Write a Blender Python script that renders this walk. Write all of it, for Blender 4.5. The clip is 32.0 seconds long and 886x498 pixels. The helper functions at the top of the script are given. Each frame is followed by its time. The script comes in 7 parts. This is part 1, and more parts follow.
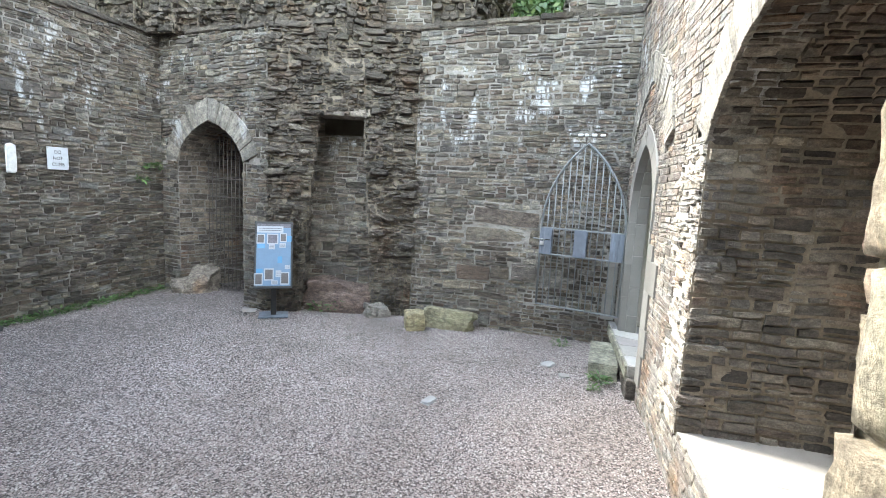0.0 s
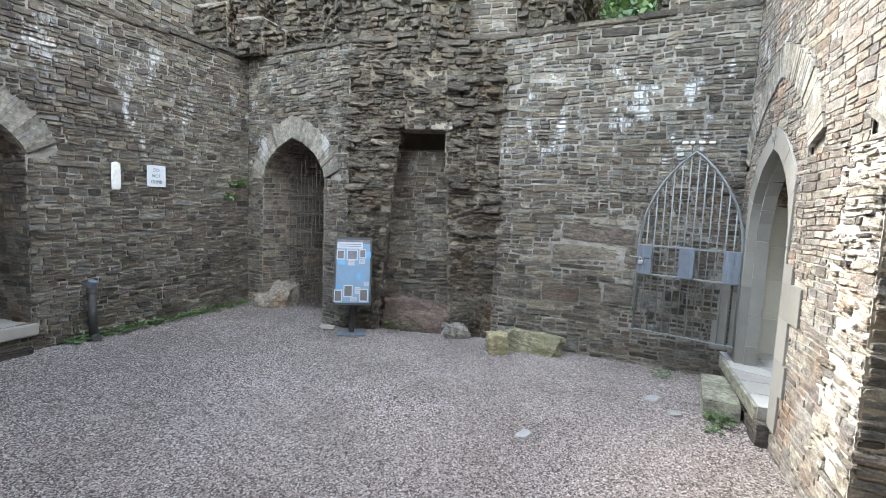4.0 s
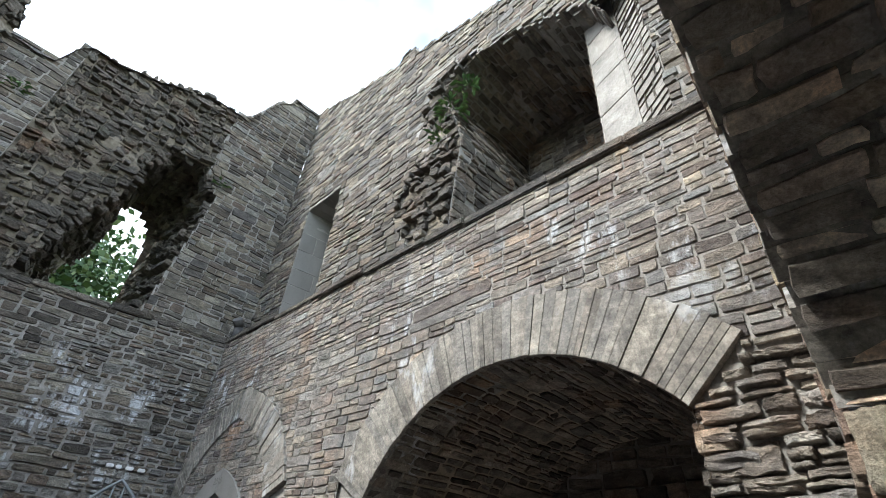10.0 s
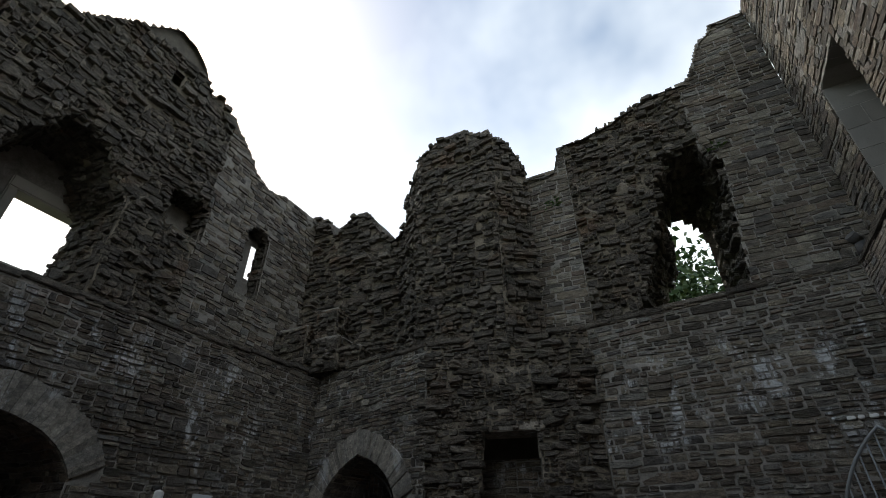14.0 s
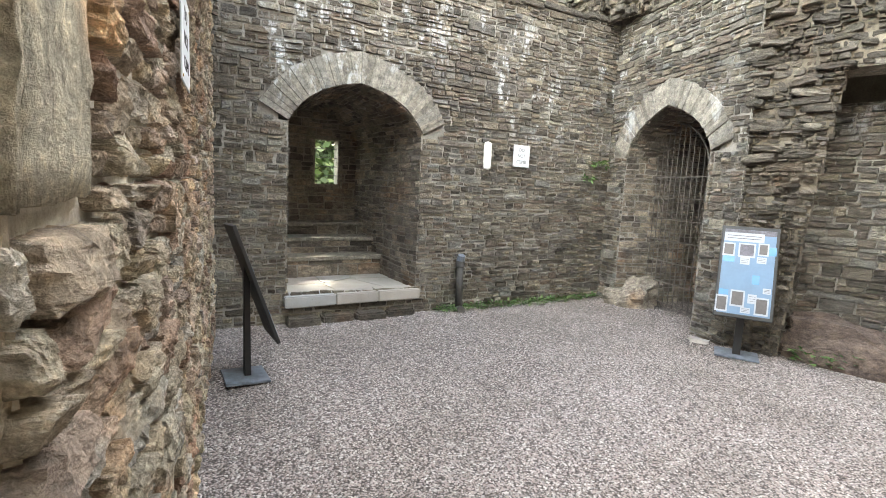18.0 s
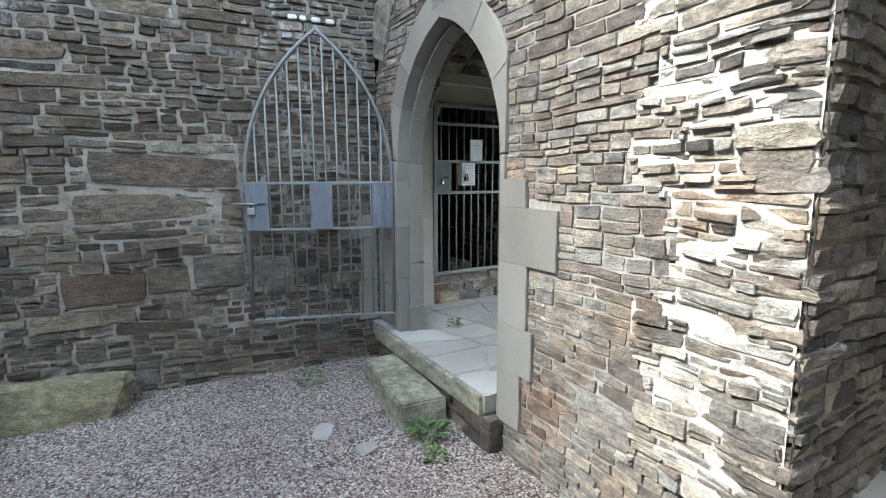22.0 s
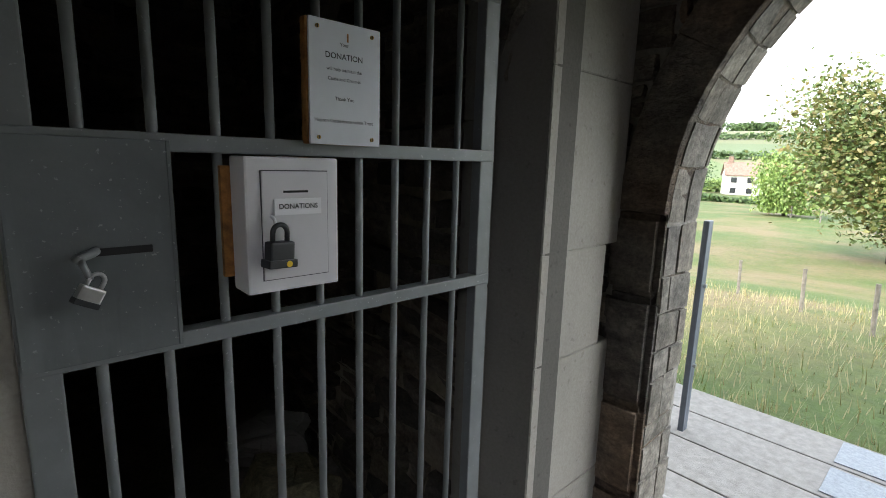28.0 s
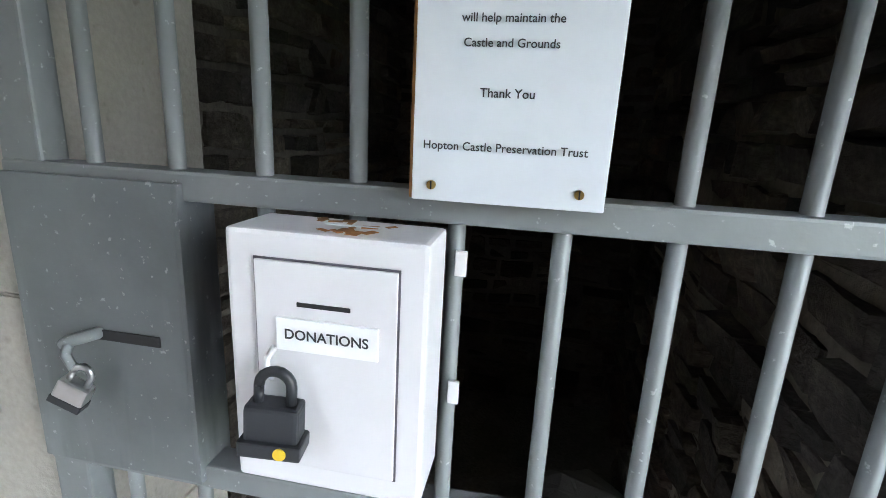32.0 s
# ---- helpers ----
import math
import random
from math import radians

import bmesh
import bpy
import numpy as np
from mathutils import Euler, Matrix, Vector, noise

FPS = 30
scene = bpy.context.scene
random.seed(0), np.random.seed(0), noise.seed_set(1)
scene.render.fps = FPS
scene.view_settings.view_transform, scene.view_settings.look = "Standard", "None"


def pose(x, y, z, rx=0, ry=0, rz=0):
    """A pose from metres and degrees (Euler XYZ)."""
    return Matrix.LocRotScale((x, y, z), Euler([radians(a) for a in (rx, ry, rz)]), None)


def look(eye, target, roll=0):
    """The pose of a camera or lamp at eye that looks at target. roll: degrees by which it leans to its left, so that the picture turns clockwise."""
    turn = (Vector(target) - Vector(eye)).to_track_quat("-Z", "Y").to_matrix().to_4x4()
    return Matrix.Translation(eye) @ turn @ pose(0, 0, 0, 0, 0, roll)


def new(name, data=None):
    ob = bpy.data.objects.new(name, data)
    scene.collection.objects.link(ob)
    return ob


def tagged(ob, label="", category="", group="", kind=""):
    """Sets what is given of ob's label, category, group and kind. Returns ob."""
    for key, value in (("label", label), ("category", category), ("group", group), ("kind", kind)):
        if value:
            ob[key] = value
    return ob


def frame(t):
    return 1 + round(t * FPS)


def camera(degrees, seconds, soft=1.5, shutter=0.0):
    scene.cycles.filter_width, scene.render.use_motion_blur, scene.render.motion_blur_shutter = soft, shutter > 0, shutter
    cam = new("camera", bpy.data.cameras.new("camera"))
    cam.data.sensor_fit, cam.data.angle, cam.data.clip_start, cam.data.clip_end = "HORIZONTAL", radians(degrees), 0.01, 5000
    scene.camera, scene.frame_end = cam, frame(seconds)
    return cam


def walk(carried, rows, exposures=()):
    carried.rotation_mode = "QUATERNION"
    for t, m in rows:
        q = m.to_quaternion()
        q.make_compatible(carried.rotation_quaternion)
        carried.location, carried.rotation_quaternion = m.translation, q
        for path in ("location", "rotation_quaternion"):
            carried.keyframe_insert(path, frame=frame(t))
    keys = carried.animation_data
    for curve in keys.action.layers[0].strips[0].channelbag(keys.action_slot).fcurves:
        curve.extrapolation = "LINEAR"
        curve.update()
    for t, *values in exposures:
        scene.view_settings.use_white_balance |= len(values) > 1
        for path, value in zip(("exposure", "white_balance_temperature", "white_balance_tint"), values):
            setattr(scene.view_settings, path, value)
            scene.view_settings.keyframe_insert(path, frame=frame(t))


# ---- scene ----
# ---------------------------------------------------------------- camera
cam = camera(85.5, 32.0, soft=0.3)
PATH = [
    (0, pose(2.019, -0.205, 2.070, 82.62, -2.82, 12.85)),
    (0.5, pose(2.057, -0.235, 2.081, 82.14, -2.11, 16.23)),
    (1, pose(2.072, -0.239, 2.081, 82.85, -2.91, 19.90)),
    (1.5, pose(2.038, -0.233, 2.055, 83.83, -2.88, 22.87)),
    (2, pose(2.010, -0.212, 2.015, 84.65, -3.17, 25.34)),
    (2.5, pose(2.045, -0.212, 1.972, 85.16, -3.39, 27.65)),
    (4.5, pose(1.540, 0.244, 1.997, 84.83, -2.04, 16.11)),
    (5, pose(1.485, 0.438, 1.987, 86.01, -1.66, 11.51)),
    (5.5, pose(1.382, 0.546, 1.970, 88.15, -1.80, 6.59)),
    (6, pose(1.288, 0.510, 1.961, 92.16, -1.92, -0.20)),
    (6.5, pose(1.274, 0.567, 2.006, 97.11, -2.38, -10.69)),
    (7, pose(1.268, 0.651, 2.003, 103.99, -3.09, -24.03)),
    (7.5, pose(1.257, 0.603, 2.039, 110.05, -3.21, -36.61)),
    (8, pose(1.281, 0.572, 2.059, 116.33, -4.27, -44.60)),
    (8.5, pose(1.263, 0.615, 2.076, 121.38, -4.66, -48.86)),
    (9, pose(1.198, 0.649, 2.083, 124.04, -4.66, -50.31)),
    (9.5, pose(1.114, 0.647, 2.071, 125.40, -4.61, -49.49)),
    (10, pose(1.009, 0.642, 2.046, 125.73, -3.94, -45.72)),
    (10.5, pose(0.896, 0.624, 1.995, 125.57, -3.31, -38.93)),
    (11, pose(0.837, 0.603, 1.952, 125.70, -2.91, -29.76)),
    (11.5, pose(0.866, 0.618, 1.944, 125.87, -2.84, -19.19)),
    (12, pose(0.938, 0.644, 1.922, 125.81, -2.52, -8.08)),
    (12.5, pose(0.973, 0.615, 1.856, 125.74, -1.82, 3.28)),
    (13, pose(0.981, 0.580, 1.746, 124.85, -2.56, 12.73)),
    (13.5, pose(0.986, 0.605, 1.687, 124.00, -0.88, 20.34)),
    (15.5, pose(0.660, 0.490, 1.834, 112.23, -2.67, 45.60)),
    (16, pose(0.640, 0.570, 1.830, 106.85, -2.11, 53.35)),
    (16.5, pose(0.637, 0.630, 1.797, 101.18, -2.12, 58.66)),
    (17, pose(0.675, 0.675, 1.735, 95.58, -2.27, 60.95)),
    (17.5, pose(0.703, 0.685, 1.684, 89.24, -2.69, 61.54)),
    (18, pose(0.738, 0.690, 1.673, 82.86, -2.84, 59.38)),
    (18.5, pose(0.845, 0.785, 1.670, 78.48, -2.08, 54.95)),
    (19, pose(1.075, 0.954, 1.688, 74.24, -1.04, 44.88)),
    (19.5, pose(1.216, 1.114, 1.748, 73.06, -1.13, 28.42)),
    (20, pose(1.178, 1.350, 1.705, 73.80, -0.59, 8.77)),
    (20.5, pose(1.170, 1.716, 1.607, 75.94, -0.07, -9.21)),
    (21, pose(1.222, 2.030, 1.594, 76.96, -0.06, -17.27)),
    (21.5, pose(1.298, 2.311, 1.595, 78.66, -0.15, -24.33)),
    (22, pose(1.342, 2.659, 1.627, 81.41, 0.13, -30.31)),
    (22.5, pose(1.350, 3.011, 1.651, 85.81, 0.35, -33.73)),
    (23, pose(1.395, 3.336, 1.629, 89.78, 0.21, -37.42)),
    (23.5, pose(1.490, 3.702, 1.589, 91.35, 0.08, -39.31)),
    (24, pose(1.592, 4.027, 1.518, 89.39, 0.49, -41.60)),
    (24.5, pose(1.785, 4.330, 1.443, 86.20, 1.16, -45.98)),
    (25, pose(2.035, 4.741, 1.389, 85.48, 1.95, -49.08)),
    (25.5, pose(2.342, 5.094, 1.376, 84.20, 2.39, -51.15)),
    (27.5, pose(3.490, 5.807, 1.728, 80.94, -1.01, -48.40)),
    (28, pose(3.634, 5.928, 1.756, 79.67, -1.66, -41.95)),
    (28.5, pose(3.784, 6.029, 1.787, 78.92, -2.43, -33.12)),
    (29, pose(3.869, 6.111, 1.799, 79.15, -2.27, -22.44)),
    (29.5, pose(3.923, 6.160, 1.808, 83.30, -2.03, -14.14)),
    (30, pose(3.986, 6.237, 1.878, 80.93, -3.41, -6.98)),
    (30.5, pose(4.050, 6.275, 1.904, 79.59, -4.17, 1.57)),
    (31, pose(4.031, 6.289, 1.911, 77.51, -4.11, 6.64)),
    (31.5, pose(4.023, 6.290, 1.861, 77.50, -3.94, 8.31)),
    (32, pose(4.119, 6.352, 1.835, 75.68, -2.83, 10.81)),
]
EXPOSURES = [(0, 3.15, 6200, 5), (2, 3.15, 6200, 5), (5, 2.92, 6300, 6), (6, 2.98, 6300, 6), (7, 2.75, 6100, 6), (9, 2.12, 5950, 6), (10, 1.60, 5900, 6), (10.5, 1.60, 6000, 6), (11, 1.40, 6100, 7), (11.5, 0.85, 6100, 8), (12, 0.27, 5900, 5), (13, -0.30, 6200, 6),
             (13.5, -0.30, 6250, 6), (15.5, 1.25, 7000, 6), (16, 1.95, 7200, 5), (16.5, 2.95, 7200, 6), (17, 3.75, 7200, 7), (18, 3.70, 7300, 6), (20, 3.05, 6650, 7), (21, 2.65, 6300, 5), (22, 2.50, 6000, 4), (23, 2.50, 5850, 4),
             (24, 2.40, 5750, 5), (25, 2.45, 5850, 8), (25.5, 2.25, 6000, 8), (27.5, 1.80, 6500, 10), (28.5, 1.90, 6500, 10), (29, 3.23, 6500, 10), (30, 4.27, 6700, 10), (32, 3.95, 6100, 10)]
walk(cam, PATH, EXPOSURES)

# ---------------------------------------------------------------- sky and sun
world = bpy.data.worlds.new("sky")
scene.world = world
world.use_nodes = True
SUN_HIGH, SUN_ROUND = radians(43.5), radians(288)
wt = world.node_tree
wt.nodes.clear()
w_out = wt.nodes.new("ShaderNodeOutputWorld")
w_bg = wt.nodes.new("ShaderNodeBackground")
w_sky = wt.nodes.new("ShaderNodeTexSky")
w_sky.sky_type = "NISHITA"
w_sky.sun_disc = False
w_sky.sun_elevation, w_sky.sun_rotation = SUN_HIGH, SUN_ROUND
w_tc = wt.nodes.new("ShaderNodeTexCoord")
w_cl = wt.nodes.new("ShaderNodeTexNoise")
w_cl.inputs["Scale"].default_value, w_cl.inputs["Detail"].default_value = 1.6, 5.0
w_rp = wt.nodes.new("ShaderNodeValToRGB")
w_rp.color_ramp.elements[0].position, w_rp.color_ramp.elements[1].position = 0.38, 0.60
w_mx = wt.nodes.new("ShaderNodeMix")
w_mx.data_type = "RGBA"
w_mx.inputs[7].default_value = (14, 14.4, 15, 1)
wt.links.new(w_tc.outputs["Generated"], w_cl.inputs["Vector"])
wt.links.new(w_cl.outputs["Fac"], w_rp.inputs[0])
wt.links.new(w_rp.outputs[0], w_mx.inputs[0])
w_up = wt.nodes.new("ShaderNodeMix")
w_up.data_type, w_up.blend_type = "RGBA", "MULTIPLY"
w_up.inputs[0].default_value, w_up.inputs[7].default_value = 1.0, (3.3, 2.9, 2.4, 1)
wt.links.new(w_sky.outputs[0], w_up.inputs[6])
wt.links.new(w_up.outputs[2], w_mx.inputs[6])
wt.links.new(w_mx.outputs[2], w_bg.inputs[0])
w_bg.inputs[1].default_value = 0.1
wt.links.new(w_bg.outputs[0], w_out.inputs[0])
sun = new("sun", bpy.data.lights.new("sun", "SUN"))
sun.data.energy, sun.data.angle, sun.data.color = 1.5, radians(9), (1, 0.95, 0.87)
sun.matrix_basis = look((0, 0, 0), (-math.sin(SUN_ROUND) * math.cos(SUN_HIGH), -math.cos(SUN_ROUND) * math.cos(SUN_HIGH), -math.sin(SUN_HIGH)))

# ---------------------------------------------------------------- materials
MATS = {}


class Nodes:
    """A short way to wire a node material."""

    def __init__(self, name):
        self.mat = bpy.data.materials.new(name)
        self.mat.use_nodes = True
        self.tree = self.mat.node_tree
        self.tree.nodes.clear()
        self.out = self.tree.nodes.new("ShaderNodeOutputMaterial")
        self.bsdf = self.tree.nodes.new("ShaderNodeBsdfPrincipled")
        self.tree.links.new(self.bsdf.outputs[0], self.out.inputs[0])
        MATS[name] = self.mat

    def add(self, kind, **values):
        n = self.tree.nodes.new("ShaderNode" + kind)
        for key, value in values.items():
            if key == "op":
                n.operation = value
            elif key == "blend":
                n.data_type = "RGBA"
                n.blend_type = value
            else:
                n.inputs[key.replace("_", " ")].default_value = value
        return n

    def link(self, a, b):
        self.tree.links.new(a, b)

    def coords(self, scale=(1, 1, 1)):
        tc = self.add("TexCoord")
        mp = self.add("Mapping")
        mp.inputs["Scale"].default_value = scale
        self.link(tc.outputs["Object"], mp.inputs["Vector"])
        return mp.outputs[0]

    def noise(self, vector, scale, detail=4.0, rough=0.6):
        n = self.add("TexNoise", Scale=scale, Detail=detail, Roughness=rough)
        if vector is not None:
            self.link(vector, n.inputs["Vector"])
        return n.outputs["Fac"]

    def ramp(self, fac, stops):
        r = self.add("ValToRGB")
        while len(r.color_ramp.elements) < len(stops):
            r.color_ramp.elements.new(0.5)
        for e, (p, col) in zip(r.color_ramp.elements, stops):
            e.position = p
            e.color = (*col, 1) if len(col) == 3 else col
        self.link(fac, r.inputs[0])
        return r.outputs[0]

    def math(self, op, a, b=0.5, clamp=False):
        m = self.add("Math", op=op)
        m.use_clamp = clamp
        for k, v in enumerate((a, b)):
            if isinstance(v, (int, float)):
                m.inputs[k].default_value = v
            else:
                self.link(v, m.inputs[k])
        return m.outputs[0]

    def mix(self, blend, fac, a, b):
        m = self.add("Mix", blend=blend)
        for slot, v in ((m.inputs[0], fac), (m.inputs[6], a), (m.inputs[7], b)):
            if isinstance(v, (int, float)):
                slot.default_value = v
            elif isinstance(v, tuple):
                slot.default_value = (*v, 1)
            else:
                self.link(v, slot)
        return m.outputs[2]

    def rough(self, v):
        if isinstance(v, (int, float)):
            self.bsdf.inputs["Roughness"].default_value = v
        else:
            self.link(v, self.bsdf.inputs["Roughness"])

    def colour(self, c):
        if isinstance(c, tuple):
            self.bsdf.inputs["Base Color"].default_value = (*c, 1)
        else:
            self.link(c, self.bsdf.inputs["Base Color"])

    def bump(self, height, strength, distance=0.02):
        b = self.add("Bump", Strength=strength, Distance=distance)
        self.link(height, b.inputs["Height"])
        self.link(b.outputs[0], self.bsdf.inputs["Normal"])

    def lot(self):
        """A number from 0 to 1 for each piece, joined or single."""
        g = self.add("NewGeometry")
        o = self.add("ObjectInfo")
        s = self.math("ADD", g.outputs["Random Per Island"], o.outputs["Random"])
        return self.math("FRACT", s, 0.0)


def stone(name, stops, stain=0.0, lime=(2.3, 4.2), grain=(1, 1, 2.6), moss=0.0, bump=0.5, rust=0.0):
    """Bedded rubble stone: a colour for each piece, bedding lines with painted crevice shade, blotches, lime runs and
    moss.
    """
    n = Nodes(name)
    base = n.ramp(n.lot(), stops)
    at = n.coords()
    lay = n.add("TexNoise", Scale=8.0, Detail=8.0, Roughness=0.74, Distortion=0.3)
    n.link(n.coords(grain), lay.inputs["Vector"])
    bed = lay.outputs["Fac"]
    blot = n.noise(at, 2.2, 4.0, 0.6)
    mott = n.noise(n.coords((1, 1, 1.7)), 13.0, 8.0, 0.72)
    fine = n.noise(at, 75.0, 4.0, 0.7)
    # Low bedding values turn near black: crevice shade put into the colour.
    c = n.mix("MULTIPLY", 0.75, base, n.ramp(bed, [(0.28, (0.12, 0.115, 0.11)), (0.4, (0.62, 0.61, 0.6)), (0.53, (1.0, 1.0, 0.99)), (0.7, (1.5, 1.47, 1.42))]))
    c = n.mix("MULTIPLY", 0.75, c, n.ramp(mott, [(0.3, (0.36, 0.36, 0.37)), (0.5, (1.0, 0.99, 0.97)), (0.7, (1.65, 1.62, 1.55))]))
    c = n.mix("MULTIPLY", 0.6, c, n.ramp(blot, [(0.33, (0.55, 0.54, 0.53)), (0.62, (1.14, 1.13, 1.1))]))
    c = n.mix("MULTIPLY", 0.7, c, n.ramp(fine, [(0.3, (0.45, 0.45, 0.45)), (0.7, (1.3, 1.3, 1.3))]))
    if rust:
        m = n.ramp(n.noise(at, 1.7, 3.0, 0.5), [(0.6 - rust * 0.15, (0, 0, 0)), (0.72, (0.7, 0.7, 0.7))])
        c = n.mix("MIX", m, c, n.mix("MULTIPLY", 0.8, c, (1.25, 0.8, 0.5)))
    if moss:
        m = n.ramp(n.noise(at, 3.3, 5.0, 0.6), [(0.56, (0, 0, 0)), (0.74, (moss, moss, moss))])
        c = n.mix("MIX", m, c, (0.09, 0.105, 0.045))
    if stain:
        sep = n.add("SeparateXYZ")
        n.link(at, sep.inputs[0])
        lo = n.add("MapRange")
        lo.inputs[1].default_value, lo.inputs[2].default_value = lime[0], lime[0] + 0.5
        n.link(sep.outputs[2], lo.inputs[0])
        hi = n.add("MapRange")
        hi.inputs[1].default_value, hi.inputs[2].default_value = lime[1], lime[1] - 0.4
        n.link(sep.outputs[2], hi.inputs[0])
        runs = n.noise(n.coords((2.6, 2.6, 1.35)), 1.7, 7.0, 0.7)
        patch = n.noise(n.coords((0.55, 0.55, 0.5)), 1.3, 2.0, 0.5)
        m = n.math("MULTIPLY", n.math("MULTIPLY", lo.outputs[0], hi.outputs[0]), n.ramp(runs, [(0.55, (0, 0, 0)), (0.63, (1, 1, 1))]))
        m = n.math("MULTIPLY", m, n.ramp(patch, [(0.42, (0, 0, 0)), (0.54, (stain, stain, stain))]))
        c = n.mix("MIX", m, c, (0.68, 0.7, 0.72))
    n.colour(c)
    n.rough(0.9)
    n.bump(n.math("ADD", n.math("MULTIPLY", bed, 0.8), n.math("ADD", n.math("MULTIPLY", mott, 1.3), n.math("MULTIPLY", fine, 0.25))), bump, 0.05)
    return n.mat


def plain(name, colour, rough=0.6, metal=0.0, vary=0.12, scale=14.0, bump=0.12, coat=0.0):
    n = Nodes(name)
    at = n.coords()
    f = n.noise(at, scale, 5.0, 0.6)
    g = n.noise(at, scale * 7, 3.0, 0.5)
    lo, hi = tuple(v * (1 - vary * 2) for v in colour), tuple(min(1, v * (1 + vary)) for v in colour)
    c = n.ramp(f, [(0.3, lo), (0.65, hi)])
    n.colour(n.mix("MULTIPLY", vary, c, n.ramp(g, [(0.35, (0.6, 0.6, 0.6)), (0.65, (1.1, 1.1, 1.1))])))
    n.rough(n.math("ADD", n.math("MULTIPLY", f, 0.25), rough - 0.12))
    n.bsdf.inputs["Metallic"].default_value = metal
    n.bsdf.inputs["Coat Weight"].default_value = coat
    n.bump(g, bump, 0.004)
    return n.mat


GREYS = [(0.0, (0.07, 0.06, 0.05)), (0.14, (0.15, 0.125, 0.1)), (0.3, (0.235, 0.2, 0.155)), (0.44, (0.12, 0.112, 0.108)), (0.58, (0.29, 0.25, 0.19)), (0.7, (0.17, 0.125, 0.095)), (0.84, (0.21, 0.21, 0.205)), (1.0, (0.37, 0.335, 0.27))]
WARMS = [(0.0, (0.14, 0.1, 0.085)), (0.12, (0.27, 0.215, 0.15)), (0.24, (0.19, 0.175, 0.165)), (0.36, (0.4, 0.32, 0.21)), (0.48, (0.2, 0.135, 0.11)), (0.6, (0.3, 0.285, 0.26)), (0.72, (0.25, 0.17, 0.125)), (0.84, (0.36, 0.3, 0.21)), (0.93, (0.23, 0.235, 0.24)), (1.0, (0.48, 0.37, 0.22))]
DARKS = [(0.0, (0.06, 0.05, 0.042)), (0.25, (0.13, 0.112, 0.09)), (0.5, (0.22, 0.185, 0.145)), (0.7, (0.12, 0.108, 0.1)), (0.85, (0.2, 0.15, 0.11)), (1.0, (0.31, 0.27, 0.21))]
PALES = [(0.0, (0.37, 0.335, 0.265)), (0.4, (0.45, 0.415, 0.335)), (0.7, (0.41, 0.385, 0.32)), (1.0, (0.5, 0.455, 0.365))]
RINGS = [(0.0, (0.16, 0.14, 0.11)), (0.3, (0.27, 0.24, 0.185)), (0.55, (0.21, 0.195, 0.17)), (0.8, (0.32, 0.285, 0.22)), (1.0, (0.24, 0.2, 0.155))]


def calm(stops, keep=0.5, gain=1.0):
    """The same palette, greyer."""
    out = []
    for p, (r, g, b) in stops:
        m = (r + g + b) / 3
        out.append((p, tuple((m + (v - m) * keep) * gain * k for v, k in zip((r, g, b), (1.01, 1.0, 0.985)))))
    return out


GREYS, WARMS, DARKS, PALES, RINGS = calm(GREYS, 0.85, 0.89), calm(WARMS, 0.45, 1.1), calm(DARKS, 0.65, 1.2), calm(PALES, 0.5), calm(RINGS, 0.5, 1.12)
stone("wall_stone", GREYS, stain=0.75, moss=0.25, bump=0.8)
stone("right_stone", WARMS, stain=0.75, lime=(2.9, 4.2), moss=0.25, rust=0.3, bump=0.65)
stone("edge_stone", calm(GREYS, 0.7, 2.3), moss=0.2, rust=0.2, bump=0.8)
stone("torn_stone", [(p, tuple(v * 0.5 + k * 0.3 for v, k in zip(col, (0.165, 0.145, 0.12)))) for p, col in DARKS], moss=0.3, rust=0.25, bump=1.0)
# Gate chamber: palette darkened to hold the shade inside, with real moss on top.
stone("shaded_mossy_stone", calm(DARKS, 1.2, 0.62), moss=0.7, rust=0.2, bump=0.9)
stone("upper_stone", [(p, tuple(v * 0.95 for v in col)) for p, col in GREYS], moss=0.2)
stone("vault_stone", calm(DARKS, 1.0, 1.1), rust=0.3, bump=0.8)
# Same vault palette again, lightened in place of bounce light on the south soffit.
stone("lifted_vault_stone", calm(DARKS, 1.0, 2.9), rust=0.3, bump=0.8)


def ashlar(name, stops):
    """Sawn stone: even blocks, faint tooling, soft stains and pits."""
    n = Nodes(name)
    at = n.coords()
    c = n.ramp(n.lot(), stops)
    soft = n.noise(n.coords((1, 1, 0.6)), 2.6, 4.0, 0.55)
    fine = n.noise(at, 120.0, 3.0, 0.6)
    pits = n.noise(at, 38.0, 2.0, 0.5)
    c = n.mix("MULTIPLY", 0.55, c, n.ramp(soft, [(0.32, (0.72, 0.71, 0.69)), (0.62, (1.08, 1.07, 1.05))]))
    c = n.mix("MULTIPLY", 0.25, c, n.ramp(fine, [(0.3, (0.6, 0.6, 0.6)), (0.7, (1.2, 1.2, 1.2))]))
    c = n.mix("MULTIPLY", 0.5, c, n.ramp(pits, [(0.26, (0.55, 0.53, 0.5)), (0.34, (1, 1, 1))]))
    n.colour(c)
    n.rough(0.85)
    n.bump(n.math("ADD", fine, n.math("MULTIPLY", pits, 0.5)), 0.25, 0.006)
    return n.mat


